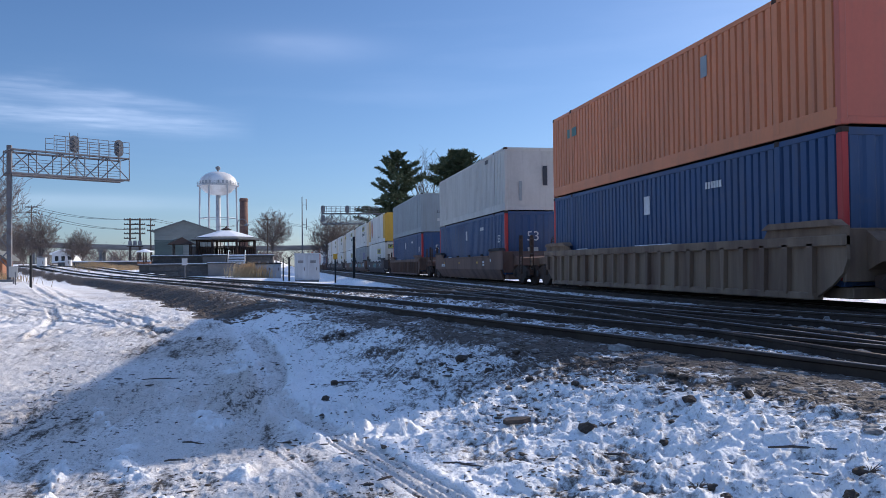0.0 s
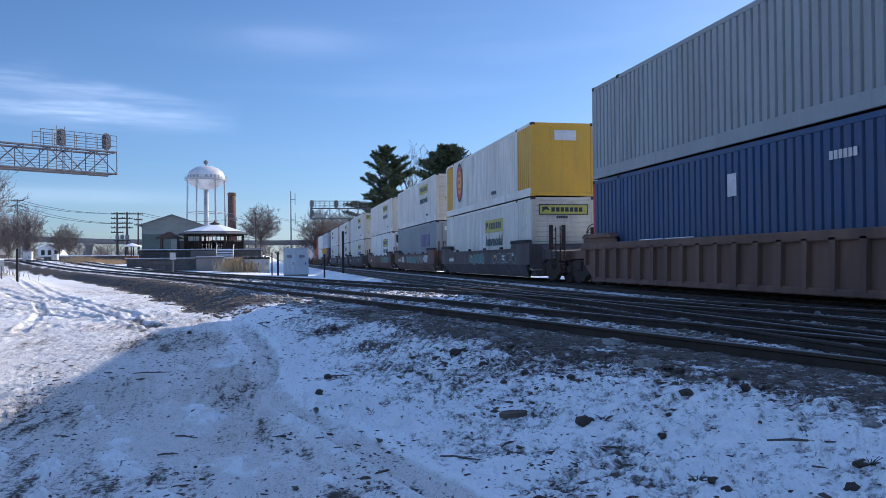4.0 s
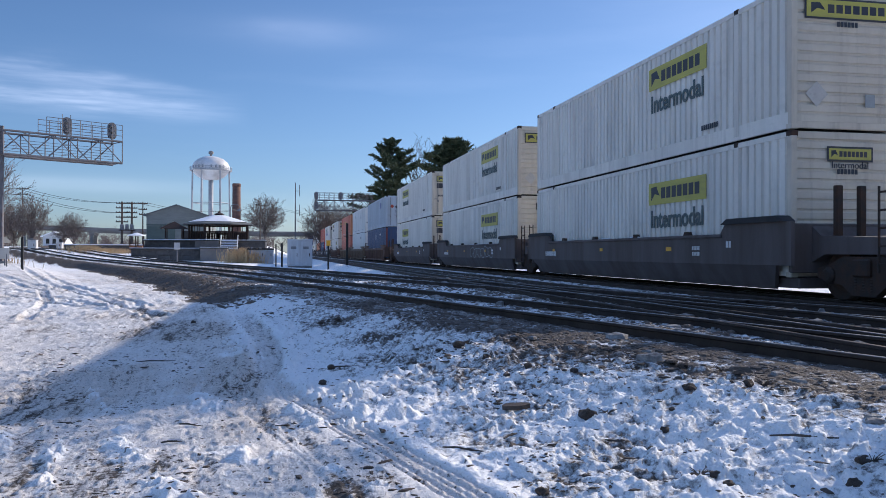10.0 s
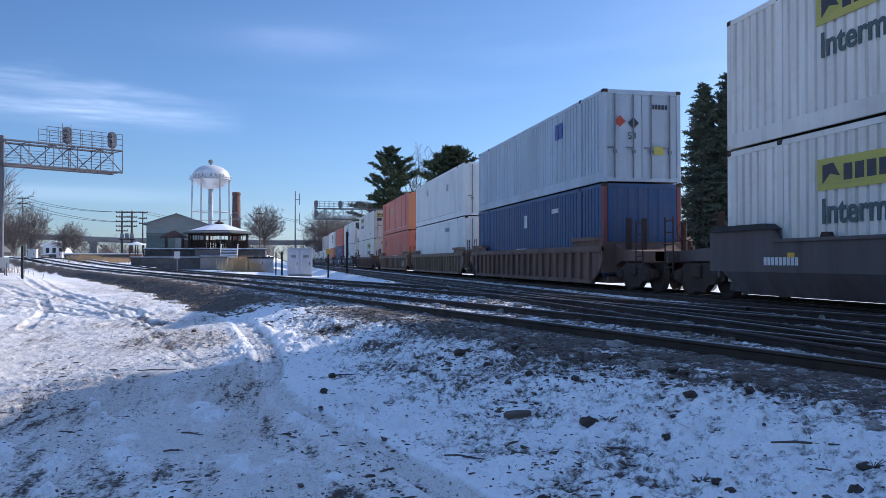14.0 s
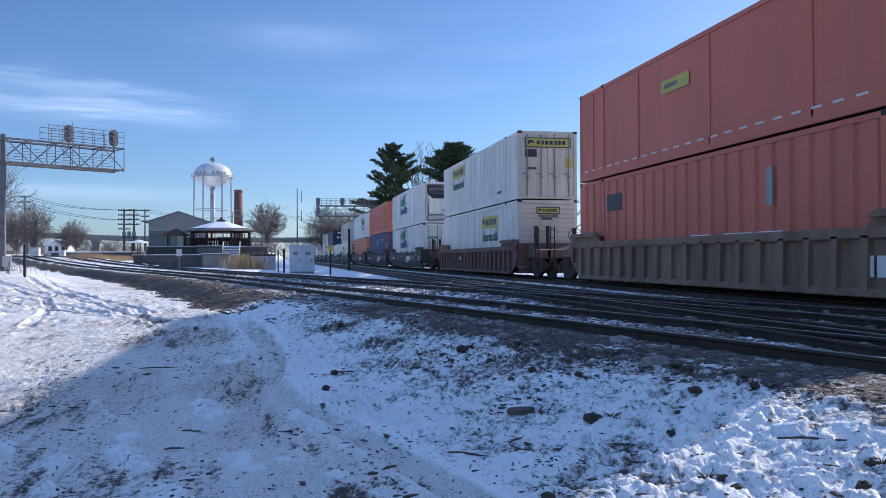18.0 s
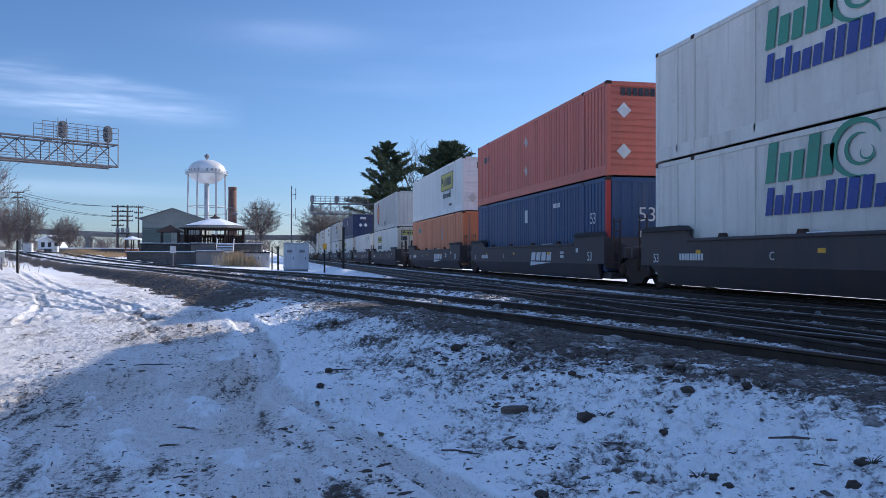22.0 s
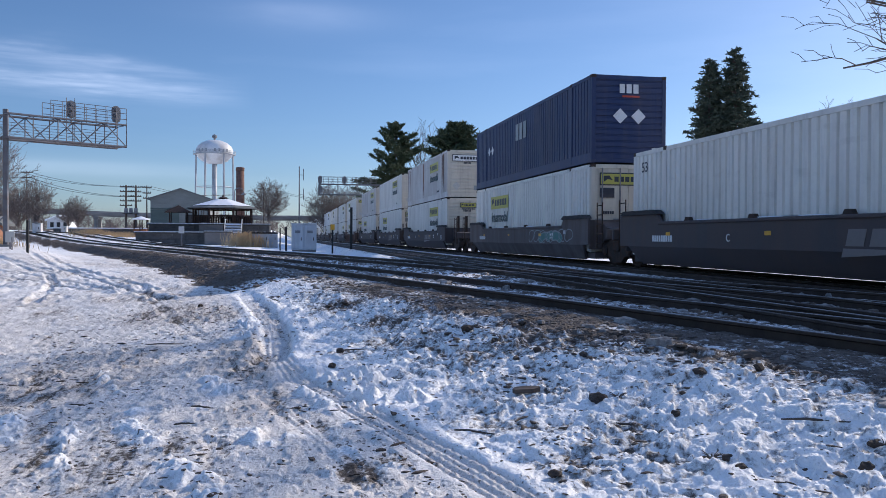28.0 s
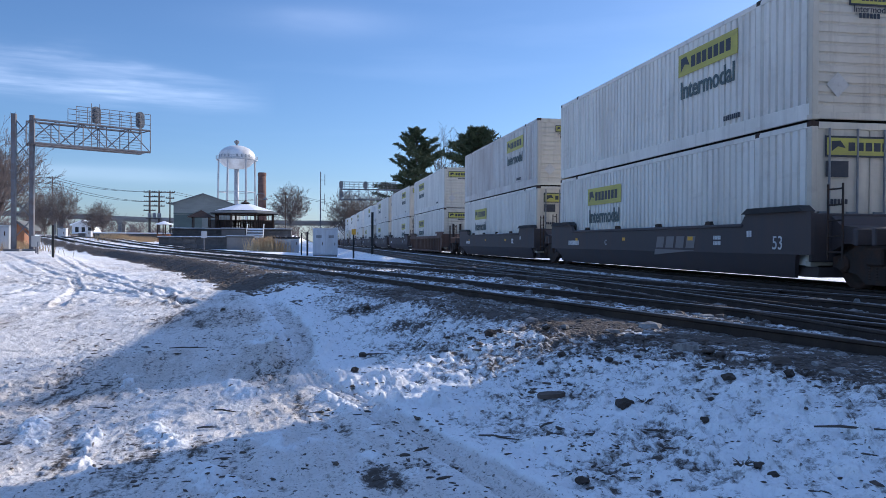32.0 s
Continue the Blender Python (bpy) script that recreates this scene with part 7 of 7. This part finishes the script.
# ---- trees ----
def branch_mesh(name, height, spread, seed, levels, first=0.28, lean=0.0, twigs=3, thick=0.02, fine=0.012):
    rng = random.Random(seed)
    s = Shape()
    def grow(p, d, ln, r, lv):
        pts, rs = [p], [r]
        q, e = p.copy(), d.copy()
        k = 4 if lv < 2 else 3
        for i in range(k):
            e = (e + Vector((rng.uniform(-1, 1), rng.uniform(-1, 1), rng.uniform(-0.6, 0.8))) * (0.10 + 0.06 * lv)).normalized()
            q = q + e * (ln / k)
            pts.append(q.copy())
            rs.append(max(r * (1 - 0.5 * (i + 1) / k), fine))
        s.tube(pts, rs, 7 if lv == 0 else (5 if lv < 3 else 3), False)
        if lv >= levels:
            return
        m = rng.randint(3, 4) if lv < 3 else twigs
        for i in range(m):
            f = (first if lv == 0 else 0.3) + (1 - (first if lv == 0 else 0.3)) * (i + rng.random()) / m
            j = min(int(f * k), k - 1)
            at = pts[j].lerp(pts[j + 1], f * k - j)
            side = Vector((rng.uniform(-1, 1), rng.uniform(-1, 1), 0)).normalized()
            out = (e * rng.uniform(0.35, 0.75) + side * spread * rng.uniform(0.7, 1.2) + Vector((0, 0, 0.18))).normalized()
            grow(at, out, ln * rng.uniform(0.5, 0.78), rs[j] * rng.uniform(0.45, 0.65), lv + 1)
        grow(pts[-1], e, ln * 0.6, rs[-1], lv + 1)
    grow(Vector((0, 0, 0)), Vector((lean, 0, 1)).normalized(), height * 0.45, height * thick, 0)
    return s


def bare_tree(name, label, spots, height, spread, seed, levels=5, twigs=3, thick=0.02, material="bark", group="bare trees", lean=0.0, fine=0.012):
    me = branch_mesh(name, height, spread, seed, levels, twigs=twigs, thick=thick, lean=lean, fine=fine).mesh("bare tree")
    for x, y, scale, turn in spots:
        t = thing(name, label, "tree", group, at=pose(x, y, ground_height(x, y) - 0.1, 0, 0, turn) @ Matrix.Scale(scale, 4))
        part("trunk", me, material, t)


def conifer(label, spots, height, width, seed, layers, droop, clump, material, bare_low=0.08, ragged=0.35, taper=0.75, fill=11):
    rng = random.Random(seed)
    wood, leaf = Shape(), Shape()
    wood.tube([(0, 0, 0), (0.1, 0, height * 0.5), (0, 0, height * 0.97)], [height * 0.016, height * 0.01, 0.03], 8)
    for i in range(layers):
        f = bare_low + (1 - bare_low) * (i + rng.random()) / layers
        z = height * f
        reach = width * (1 - f) ** taper * rng.uniform(1 - ragged, 1 + 0.25 * ragged) + 0.25
        a = rng.uniform(0, 2 * math.pi)
        dx, dy = math.cos(a), math.sin(a)
        tip = Vector((dx * reach, dy * reach, z - droop * reach + (0.3 * reach if f > 0.6 else 0.0)))
        root = Vector((0, 0, z))
        wood.tube([root, root.lerp(tip, 0.5) + Vector((0, 0, 0.05 * reach)), tip], [0.05, 0.03, 0.012], 4, False)
        m = max(5, int(reach * fill))
        for k in range(m):
            g = (k + rng.random()) / m
            c = root.lerp(tip, 0.15 + 0.88 * g) + Vector((0, 0, 0.05 * reach * (1 - abs(2 * g - 1))))
            w = reach * 0.26 * (1 - 0.6 * g) + 0.12
            c = c + Vector((-dy, dx, 0)) * rng.uniform(-w, w) + Vector((0, 0, rng.uniform(-0.12, 0.12)))
            for b in range(5):
                e = Vector((dx * 0.6 + rng.uniform(-1, 1), dy * 0.6 + rng.uniform(-1, 1), rng.uniform(-0.35, 0.75))).normalized() * clump * rng.uniform(0.6, 1.3)
                n = e.cross(Vector((rng.uniform(-1, 1), rng.uniform(-1, 1), rng.uniform(-1, 1)))).normalized() * clump * 0.2
                leaf.put([c - n, c + n, c + e + n * 0.3, c + e - n * 0.3], [(0, 1, 2, 3)])
    wm, lm = wood.mesh("conifer wood"), bpy.data.meshes.new("conifer needles")
    lm.from_pydata(leaf.v, [], leaf.f)
    for x, y, scale, turn in spots:
        t = thing("conifer_tree", label, "tree", "conifers behind the train", at=pose(x, y, ground_height(x, y) - 0.1, 0, 0, turn) @ Matrix.Scale(scale, 4))
        part("trunk", wm, "bark", t)
        part("crown", lm, material, t)


conifer("tall ragged white pine with layered boughs", [(-150, 20.3, 1.0, 0)], 22.4, 9.6, 5, 132, -0.34, 0.5, "needle", 0.1, 0.6, 0.62, 14)
conifer("dark broad pine beyond the train", [(-120, 25.4, 1.0, 40)], 18.3, 7.2, 8, 170, -0.2, 0.6, "needle", 0.1, 0.5, 0.5, 12)
conifer("tall dark narrow spruce in a close group", [(-70, 38.6, 0.95, 0), (-72, 40.0, 0.94, 60), (-69, 40.6, 1.0, 100), (-71, 41.9, 0.98, 200)], 18.9, 3.5, 12, 250, 0.1, 0.34, "needle_blue", 0.06, 0.5, 0.62, 9)


def crown_mesh(height, radius, base, limbs, twigs, seed, trunk_r, fine, up=0.35):
    """Trunk, limbs arching out to a rounded crown, and two orders of twigs on them."""
    rng = random.Random(seed)
    s = Shape()
    zc, half = (height + base) / 2, (height - base) / 2
    fork = base + 0.12 * (height - base)
    s.tube([(0, 0, 0), (0.05, 0.03, fork * 0.6), (0, 0.05, fork), (0.1, 0, zc)], [trunk_r * 1.15, trunk_r, trunk_r * 0.85, trunk_r * 0.4], 8, False)
    def wander(p, q, r, n, sway, sides):
        pts, rs = [], []
        for i in range(n + 1):
            f = i / n
            w = p.lerp(q, f) + Vector((0, 0, up * (q - p).length * 0.5 * math.sin(math.pi * f) * 0.5))
            if 0 < i:
                w += Vector((rng.uniform(-1, 1), rng.uniform(-1, 1), rng.uniform(-1, 1))) * sway
            pts.append(w)
            rs.append(max(r * (1 - 0.75 * f), fine))
        s.tube(pts, rs, sides, False)
        return pts, rs
    for k in range(limbs):
        a = 2.4 * k + rng.uniform(-0.3, 0.3)
        e = math.asin(min(1, -0.45 + 1.45 * (k + rng.random()) / limbs))
        tip = Vector((radius * math.cos(e) * math.cos(a), radius * math.cos(e) * math.sin(a), zc + half * math.sin(e))) * 1.0
        tip = Vector((0, 0, zc)) + (tip - Vector((0, 0, zc))) * rng.uniform(0.8, 1.0)
        root = Vector((0, 0, fork * 0.75 + rng.uniform(0, 0.6) * (zc - fork * 0.75)))
        pts, rs = wander(root, tip, trunk_r * rng.uniform(0.35, 0.55), 6, radius * 0.035, 5)
        size = (tip - root).length
        for j in range(twigs):
            f = rng.uniform(0.3, 1.0) * 5.99
            i = int(f)
            p = pts[i].lerp(pts[i + 1], f - i)
            out = ((tip - root).normalized() * 0.8 + Vector((rng.uniform(-1, 1), rng.uniform(-1, 1), rng.uniform(-0.4, 0.9)))).normalized()
            sub, sr = wander(p, p + out * size * rng.uniform(0.16, 0.34), rs[i] * 0.5, 4, size * 0.014, 4)
            for m in range(5):
                g = rng.uniform(0.25, 1.0) * 3.99
                h = int(g)
                p2 = sub[h].lerp(sub[h + 1], g - h)
                o2 = (out + Vector((rng.uniform(-1, 1), rng.uniform(-1, 1), rng.uniform(-0.5, 0.9))) * 0.9).normalized()
                wander(p2, p2 + o2 * size * rng.uniform(0.06, 0.15), sr[h] * 0.5, 2, size * 0.008, 3)
    return s


def crown_tree(name, label, spots, height, radius, base, limbs, twigs, seed, trunk_r, fine, material="bark", group="bare trees"):
    me = crown_mesh(height, radius, base, limbs, twigs, seed, trunk_r, fine).mesh("bare crown")
    for x, y, scale, turn in spots:
        t = thing(name, label, "tree", group, at=pose(x, y, ground_height(x, y) - 0.1, 0, 0, turn) @ Matrix.Scale(scale, 4))
        part("trunk", me, material, t)


crown_tree("bare_tree", "large bare tree with spreading limbs beyond the train", [(-21.8, 25.1, 1.0, 20)], 18.5, 8.2, 1.5, 34, 9, 34, 0.25, 0.012)
crown_tree("bare_tree", "bare deciduous tree with fine upright twigs", [(-92, 31, 0.85, 0), (-84, 37, 0.9, 120), (-80, 44, 0.9, 220), (-155, 27.2, 1.55, 60), (-60, 45, 0.85, 10), (-75, 31.5, 0.6, 80), (-100, 45, 1.0, 130)], 14.5, 4.2, 2.5, 26, 8, 41, 0.16, 0.014)
crown_tree("bare_tree", "round-crowned bare tree beyond the park", [(-200, -3.1, 1.0, 0)], 11.6, 4.9, 2.0, 64, 14, 51, 0.14, 0.016, "twig")
crown_tree("bare_tree", "brown bare tree in a group beside the far tracks", [(-200, 10.2, 1.0, 90), (-206, 14.5, 1.0, 200), (-195, 17.5, 0.95, 300), (-190, 22.5, 0.9, 20), (-180, 27, 0.9, 150)], 12.6, 4.6, 0.6, 64, 14, 53, 0.12, 0.018, "twig")
crown_tree("bare_tree", "big bare tree beside the signal gantry", [(-80, -27.4, 1.0, 0), (-92, -35, 1.15, 130), (-86, -31, 0.9, 250)], 10.6, 4.7, 1.8, 64, 11, 61, 0.14, 0.012, "twig")
crown_tree("bare_shrub", "brown leafless round shrub beyond the bend", [(-150, -40.8, 1.0, 0), (-153, -44.5, 0.9, 90), (-165, -50, 0.9, 180), (-150, -34.2, 0.68, 20), (-152, -36.2, 0.6, 130)], 8.6, 3.3, 0.3, 56, 10, 71, 0.1, 0.016, "twig", "leafless shrubs")


def far_woods():
    rng = random.Random(9)
    s = Shape()
    for k in range(260):
        x, y = -330 - rng.uniform(0, 60), rng.uniform(-210, 130)
        h = rng.uniform(5, 11)
        z = 1.0
        s.tube([(x, y, z - 3), (x, y, z + h * 0.6)], [0.2, 0.1], 4, False)
        for b in range(22):
            a, t = rng.uniform(0, 6.28), rng.uniform(0.15, 0.65)
            r = h * rng.uniform(0.2, 0.42)
            p = Vector((x, y, z + h * t))
            q = p + Vector((r * math.cos(a), r * math.sin(a), r * rng.uniform(0.5, 1.3)))
            s.tube([p, q], [0.09, 0.04], 3, False)
            for c in range(2):
                g = p.lerp(q, rng.uniform(0.4, 0.9))
                s.tube([g, g + Vector((rng.uniform(-1, 1), rng.uniform(-1, 1), rng.uniform(0.2, 1))) * r * 0.5], [0.05, 0.03], 3, False)
    me = bpy.data.meshes.new("far woods")
    me.from_pydata([tuple(p) for p in s.v], [], s.f)
    tagged(part("far_woods", me, "twig"), "distant line of bare brown trees", "woods", kind="stuff")


far_woods()


def dry_grass(label, cx, cy, rx, ry, n, h, seed):
    rng = random.Random(seed)
    s = Shape()
    spots = [(cx + rng.gauss(0, rx), cy + rng.gauss(0, ry)) for k in range(n)]
    heights = land(*np.array(spots).T)[0]
    for (x, y), z in zip(spots, heights - 0.03):
        t = rng.uniform(0, 6.28)
        hh = h * rng.uniform(0.5, 1.15)
        dx, dy = 0.3 * hh * math.cos(t), 0.3 * hh * math.sin(t)
        w = 0.018
        s.put([(x - w, y - w, z), (x + w, y + w, z), (x + dx * 0.4 + w, y + dy * 0.4 + w, z + hh * 0.6), (x + dx * 0.4 - w, y + dy * 0.4 - w, z + hh * 0.6), (x + dx, y + dy, z + hh)], [(0, 1, 2, 3), (3, 2, 4)])
    me = bpy.data.meshes.new("dry grass")
    me.from_pydata(s.v, [], s.f)
    tagged(part("dry_grass", me, "reed"), label, "grass", kind="stuff")


dry_grass("tall tan dry grass before the stone terrace", -87, -3.3, 0.6, 0.9, 1300, 1.5, 1)
dry_grass("tan dry grass along the far bend", -112, -21.5, 7, 1.6, 2500, 0.7, 2)
dry_grass("tan dry weeds round the gantry foot", -61, -21.5, 2, 1.5, 1300, 0.7, 3)


# ---- clods, twigs and stones in the snow ----
def clod_mesh(seed, flat=0.7):
    bm = bmesh.new()
    bmesh.ops.create_icosphere(bm, subdivisions=2, radius=1.0)
    for v in bm.verts:
        p = v.co * 1.7 + Vector((seed * 7.1, 0, 0))
        v.co *= 1 + 0.55 * noise.noise(p) + 0.25 * noise.noise(p * 2.7)
        v.co.z *= flat
    me = bpy.data.meshes.new("clod")
    bm.to_mesh(me)
    bm.free()
    return me


CLODS = [clod_mesh(k) for k in range(5)]


def clod(x, y, size, k=0, label="dark frozen clod of earth in the snow"):
    c = part("earth_clod", CLODS[k % 5], "clod", at=pose(x, y, ground_height(x, y) + size * 0.25, 0, 0, 77 * k) @ Matrix.Scale(size * 0.8, 4))
    tagged(c, label, "clod", "clods in the snow")


for k, (x, y, size) in enumerate(((-5.73, 2.24, 0.085), (-5.71, 3.04, 0.055), (-5.63, 3.48, 0.06), (-5.1, 2.54, 0.04), (-4.42, 1.46, 0.045), (-4.23, 2.42, 0.04), (-4.1, 2.42, 0.035), (-4.36, 2.35, 0.035), (-3.74, 2.92, 0.045), (-6.12, 2.96, 0.035), (-5.66, 2.69, 0.03), (-5.49, 2.79, 0.03), (-7.52, 2.34, 0.06), (-8.23, 2.11, 0.055), (-9.07, 2.0, 0.08), (-3.95, 3.13, 0.04), (-4.82, 2.31, 0.03), (-9.18, 0.58, 0.06), (-8.5, 0.45, 0.05), (-13.6, 0.7, 0.07), (-13.4, 0.95, 0.06), (-7.0, 2.6, 0.05), (-6.5, 3.4, 0.06), (-16.5, -1.6, 0.06), (-8.9, 2.6, 0.05))):
    clod(x, y, size, k)


def dead_weeds(spots):
    rng, s = random.Random(60), Shape()
    for x, y in spots:
        c = Vector((x, y, ground_height(x, y) - 0.01))
        for k in range(22):
            a, ln = rng.uniform(0, 6.28), rng.uniform(0.03, 0.09)
            tip = Vector((math.cos(a) * ln * 0.9, math.sin(a) * ln * 0.9, ln * rng.uniform(0.3, 0.8)))
            s.tube([c, c + tip * 0.5 + Vector((0, 0, 0.012)), c + tip], [0.004, 0.003, 0.002], 4, False)
    tagged(part("dead_weeds", s, "bark"), "small tufts of dead weeds frozen into the earth", "weeds", kind="stuff")


dead_weeds(((-6.28, 3.65), (-4.3, 2.36), (-5.66, 2.36), (-9.0, 2.1), (-3.9, 3.16), (-5.6, 3.6), (-8.3, 2.2), (-7.1, 3.0)))


def twig_thing(x, y, ln, turn, label="short dark twig lying on the snow"):
    rng = random.Random(int(abs(x * 100)))
    z = ground_height(x, y)
    s = Shape().tube([(-ln / 2, 0, 0.012), (-ln / 6, 0.05 * ln, 0.02), (ln / 5, -0.02 * ln, 0.022), (ln / 2, 0.04 * ln, 0.02)], [0.006, 0.009, 0.007, 0.003], 6)
    s.tube([(0, 0.02 * ln, 0.02), (ln * 0.22, 0.15 * ln, 0.025)], [0.005, 0.002], 5)
    t = part("twig", s, "bark", at=pose(x, y, z, 0, 0, turn))
    tagged(t, label, "twig", "twigs on the snow")


def bark_slab(x, y, ln, turn):
    s = Shape().prism([(-ln / 2, -0.03), (-ln * 0.36, -0.055), (ln * 0.3, -0.045), (ln / 2, 0.0), (ln * 0.42, 0.04), (-ln * 0.2, 0.05), (-ln * 0.46, 0.03)], 0.0, 0.035, "xy")
    tagged(part("bark_slab", s, "pole_wood", at=pose(x, y, ground_height(x, y) + 0.015, 6, -5, turn)), "broken slab of brown bark lying on the snow", "bark", "twigs on the snow")


bark_slab(-6.35, 1.88, 0.22, 62)
twig_thing(-5.52, 1.25, 0.32, 48)
twig_thing(-5.6, 1.62, 0.18, 130)
twig_thing(-5.16, 2.19, 0.26, 72)
twig_thing(-4.41, 3.12, 0.42, 62, "long dark twig lying on the snow")
twig_thing(-4.8, 2.36, 0.18, 40)
twig_thing(-11.34, -1.57, 0.5, 82, "long dark twig lying on the snow")
twig_thing(-7.16, -0.72, 0.24, 50)
twig_thing(-6.62, -0.8, 0.16, 80)
twig_thing(-9.19, 0.7, 0.3, 95)


def scatter(name, label, count, seed, area, sizes, material, keep, stretch=(1.0, 1.3)):
    rng = random.Random(seed)
    verts, faces = [], []
    xs, ys = [], []
    dice = np.random.RandomState(seed)
    while len(xs) < count:
        x, y = dice.uniform(*area[0], 4000), dice.uniform(*area[1], 4000)
        chosen = keep(x, y) > dice.random_sample(4000)
        xs, ys = xs + list(x[chosen]), ys + list(y[chosen])
    xs, ys = xs[:count], ys[:count]
    zs = land(np.array(xs), np.array(ys))[0]
    for x, y, z in zip(xs, ys, zs):
        r = rng.uniform(*sizes) * (1 + (rng.random() < 0.1))
        k, tall = len(verts), r * rng.uniform(0.35, 0.7)
        rim = [r * rng.uniform(0.55, 1.45) for i in range(6)]
        long, way = rng.uniform(*stretch), rng.uniform(0, 6.28)
        lx, ly = long * math.cos(way), long * math.sin(way)
        for f, h in ((1.0, -0.1), (0.82, 0.6)):
            for i in range(6):
                q = rim[i] * f * rng.uniform(0.85, 1.1)
                u, v = q * math.cos(i * 1.047), q * math.sin(i * 1.047)
                verts.append((x + u * lx - v * ly / long, y + u * ly + v * lx / long, z + tall * h * rng.uniform(0.8, 1.3)))
        verts.append((x + rng.uniform(-0.4, 0.4) * r, y + rng.uniform(-0.3, 0.3) * r, z + tall))
        faces += [(k + i, k + (i + 1) % 6, k + 6 + (i + 1) % 6, k + 6 + i) for i in range(6)]
        faces += [(k + 6 + i, k + 6 + (i + 1) % 6, k + 12) for i in range(6)]
    me = bpy.data.meshes.new(name)
    me.from_pydata(verts, [], faces)
    tagged(part(name, me, material), label, "stones", kind="stuff")


def patchy(x, y, size, seed, level):
    return (fbm(x, y, size, 3, seed) > level).astype(float)


def by_ballast(x, y):
    south = line_y(LINE_A, x) - y
    shoulder = (south > 1.4) & (south < np.where(x < -19, 3.6, 2.6))
    return np.where(shoulder, np.where(x < -19, 1.0, 0.25), np.where((south < 0) & (south > -6), 0.6, 0.0))


def by_rail(x, y):
    south = line_y(LINE_A, x) - y
    return ((south > 1.3) & (south < 3.4)) * (0.15 + 0.85 * patchy(x, y, 0.9, 29, 0.53))


scatter("earth_crumbs", "dark crumbs and shreds of earth scattered over the snow", 7500, 5, ((-17, -3.5), (-3.8, 6.0)), (0.004, 0.013), "clod", lambda x, y: (0.4 + 0.6 * np.clip((y + 0.35 * (x + 9)) / 5, 0, 1)) * (0.15 + 0.85 * patchy(x, y, 0.6, 19, 0.53)), (1.0, 3.2))
scatter("ballast_stones", "loose brown ballast stones along the track", 9000, 6, ((-55, -3.5), (-10.5, 8.5)), (0.018, 0.045), "ballast", by_ballast)
scatter("snow_lumps", "grey lumps of frozen dirty snow between the rails", 2600, 7, ((-40, -3.5), (-3.0, 9.3)), (0.02, 0.07), "dirty_snow", lambda x, y: np.where(y < line_y(LINE_A, x) - 2.6, 0.0, 0.25 + 0.75 * patchy(x, y, 1.1, 73, 0.52)))
scatter("earth_lumps", "dark frozen lumps of earth beside the near rail", 900, 8, ((-18, -5.5), (-1.0, 6.5)), (0.008, 0.026), "clod", by_rail)


def motions():
    """The train rolls by; its boxes ride in the wells."""
    for ob, mid, z in MOVERS:
        walk(ob, [(t, pose(mid + run(t), TRAIN_Y, z)) for t in range(0, 33, 2)])


motions()
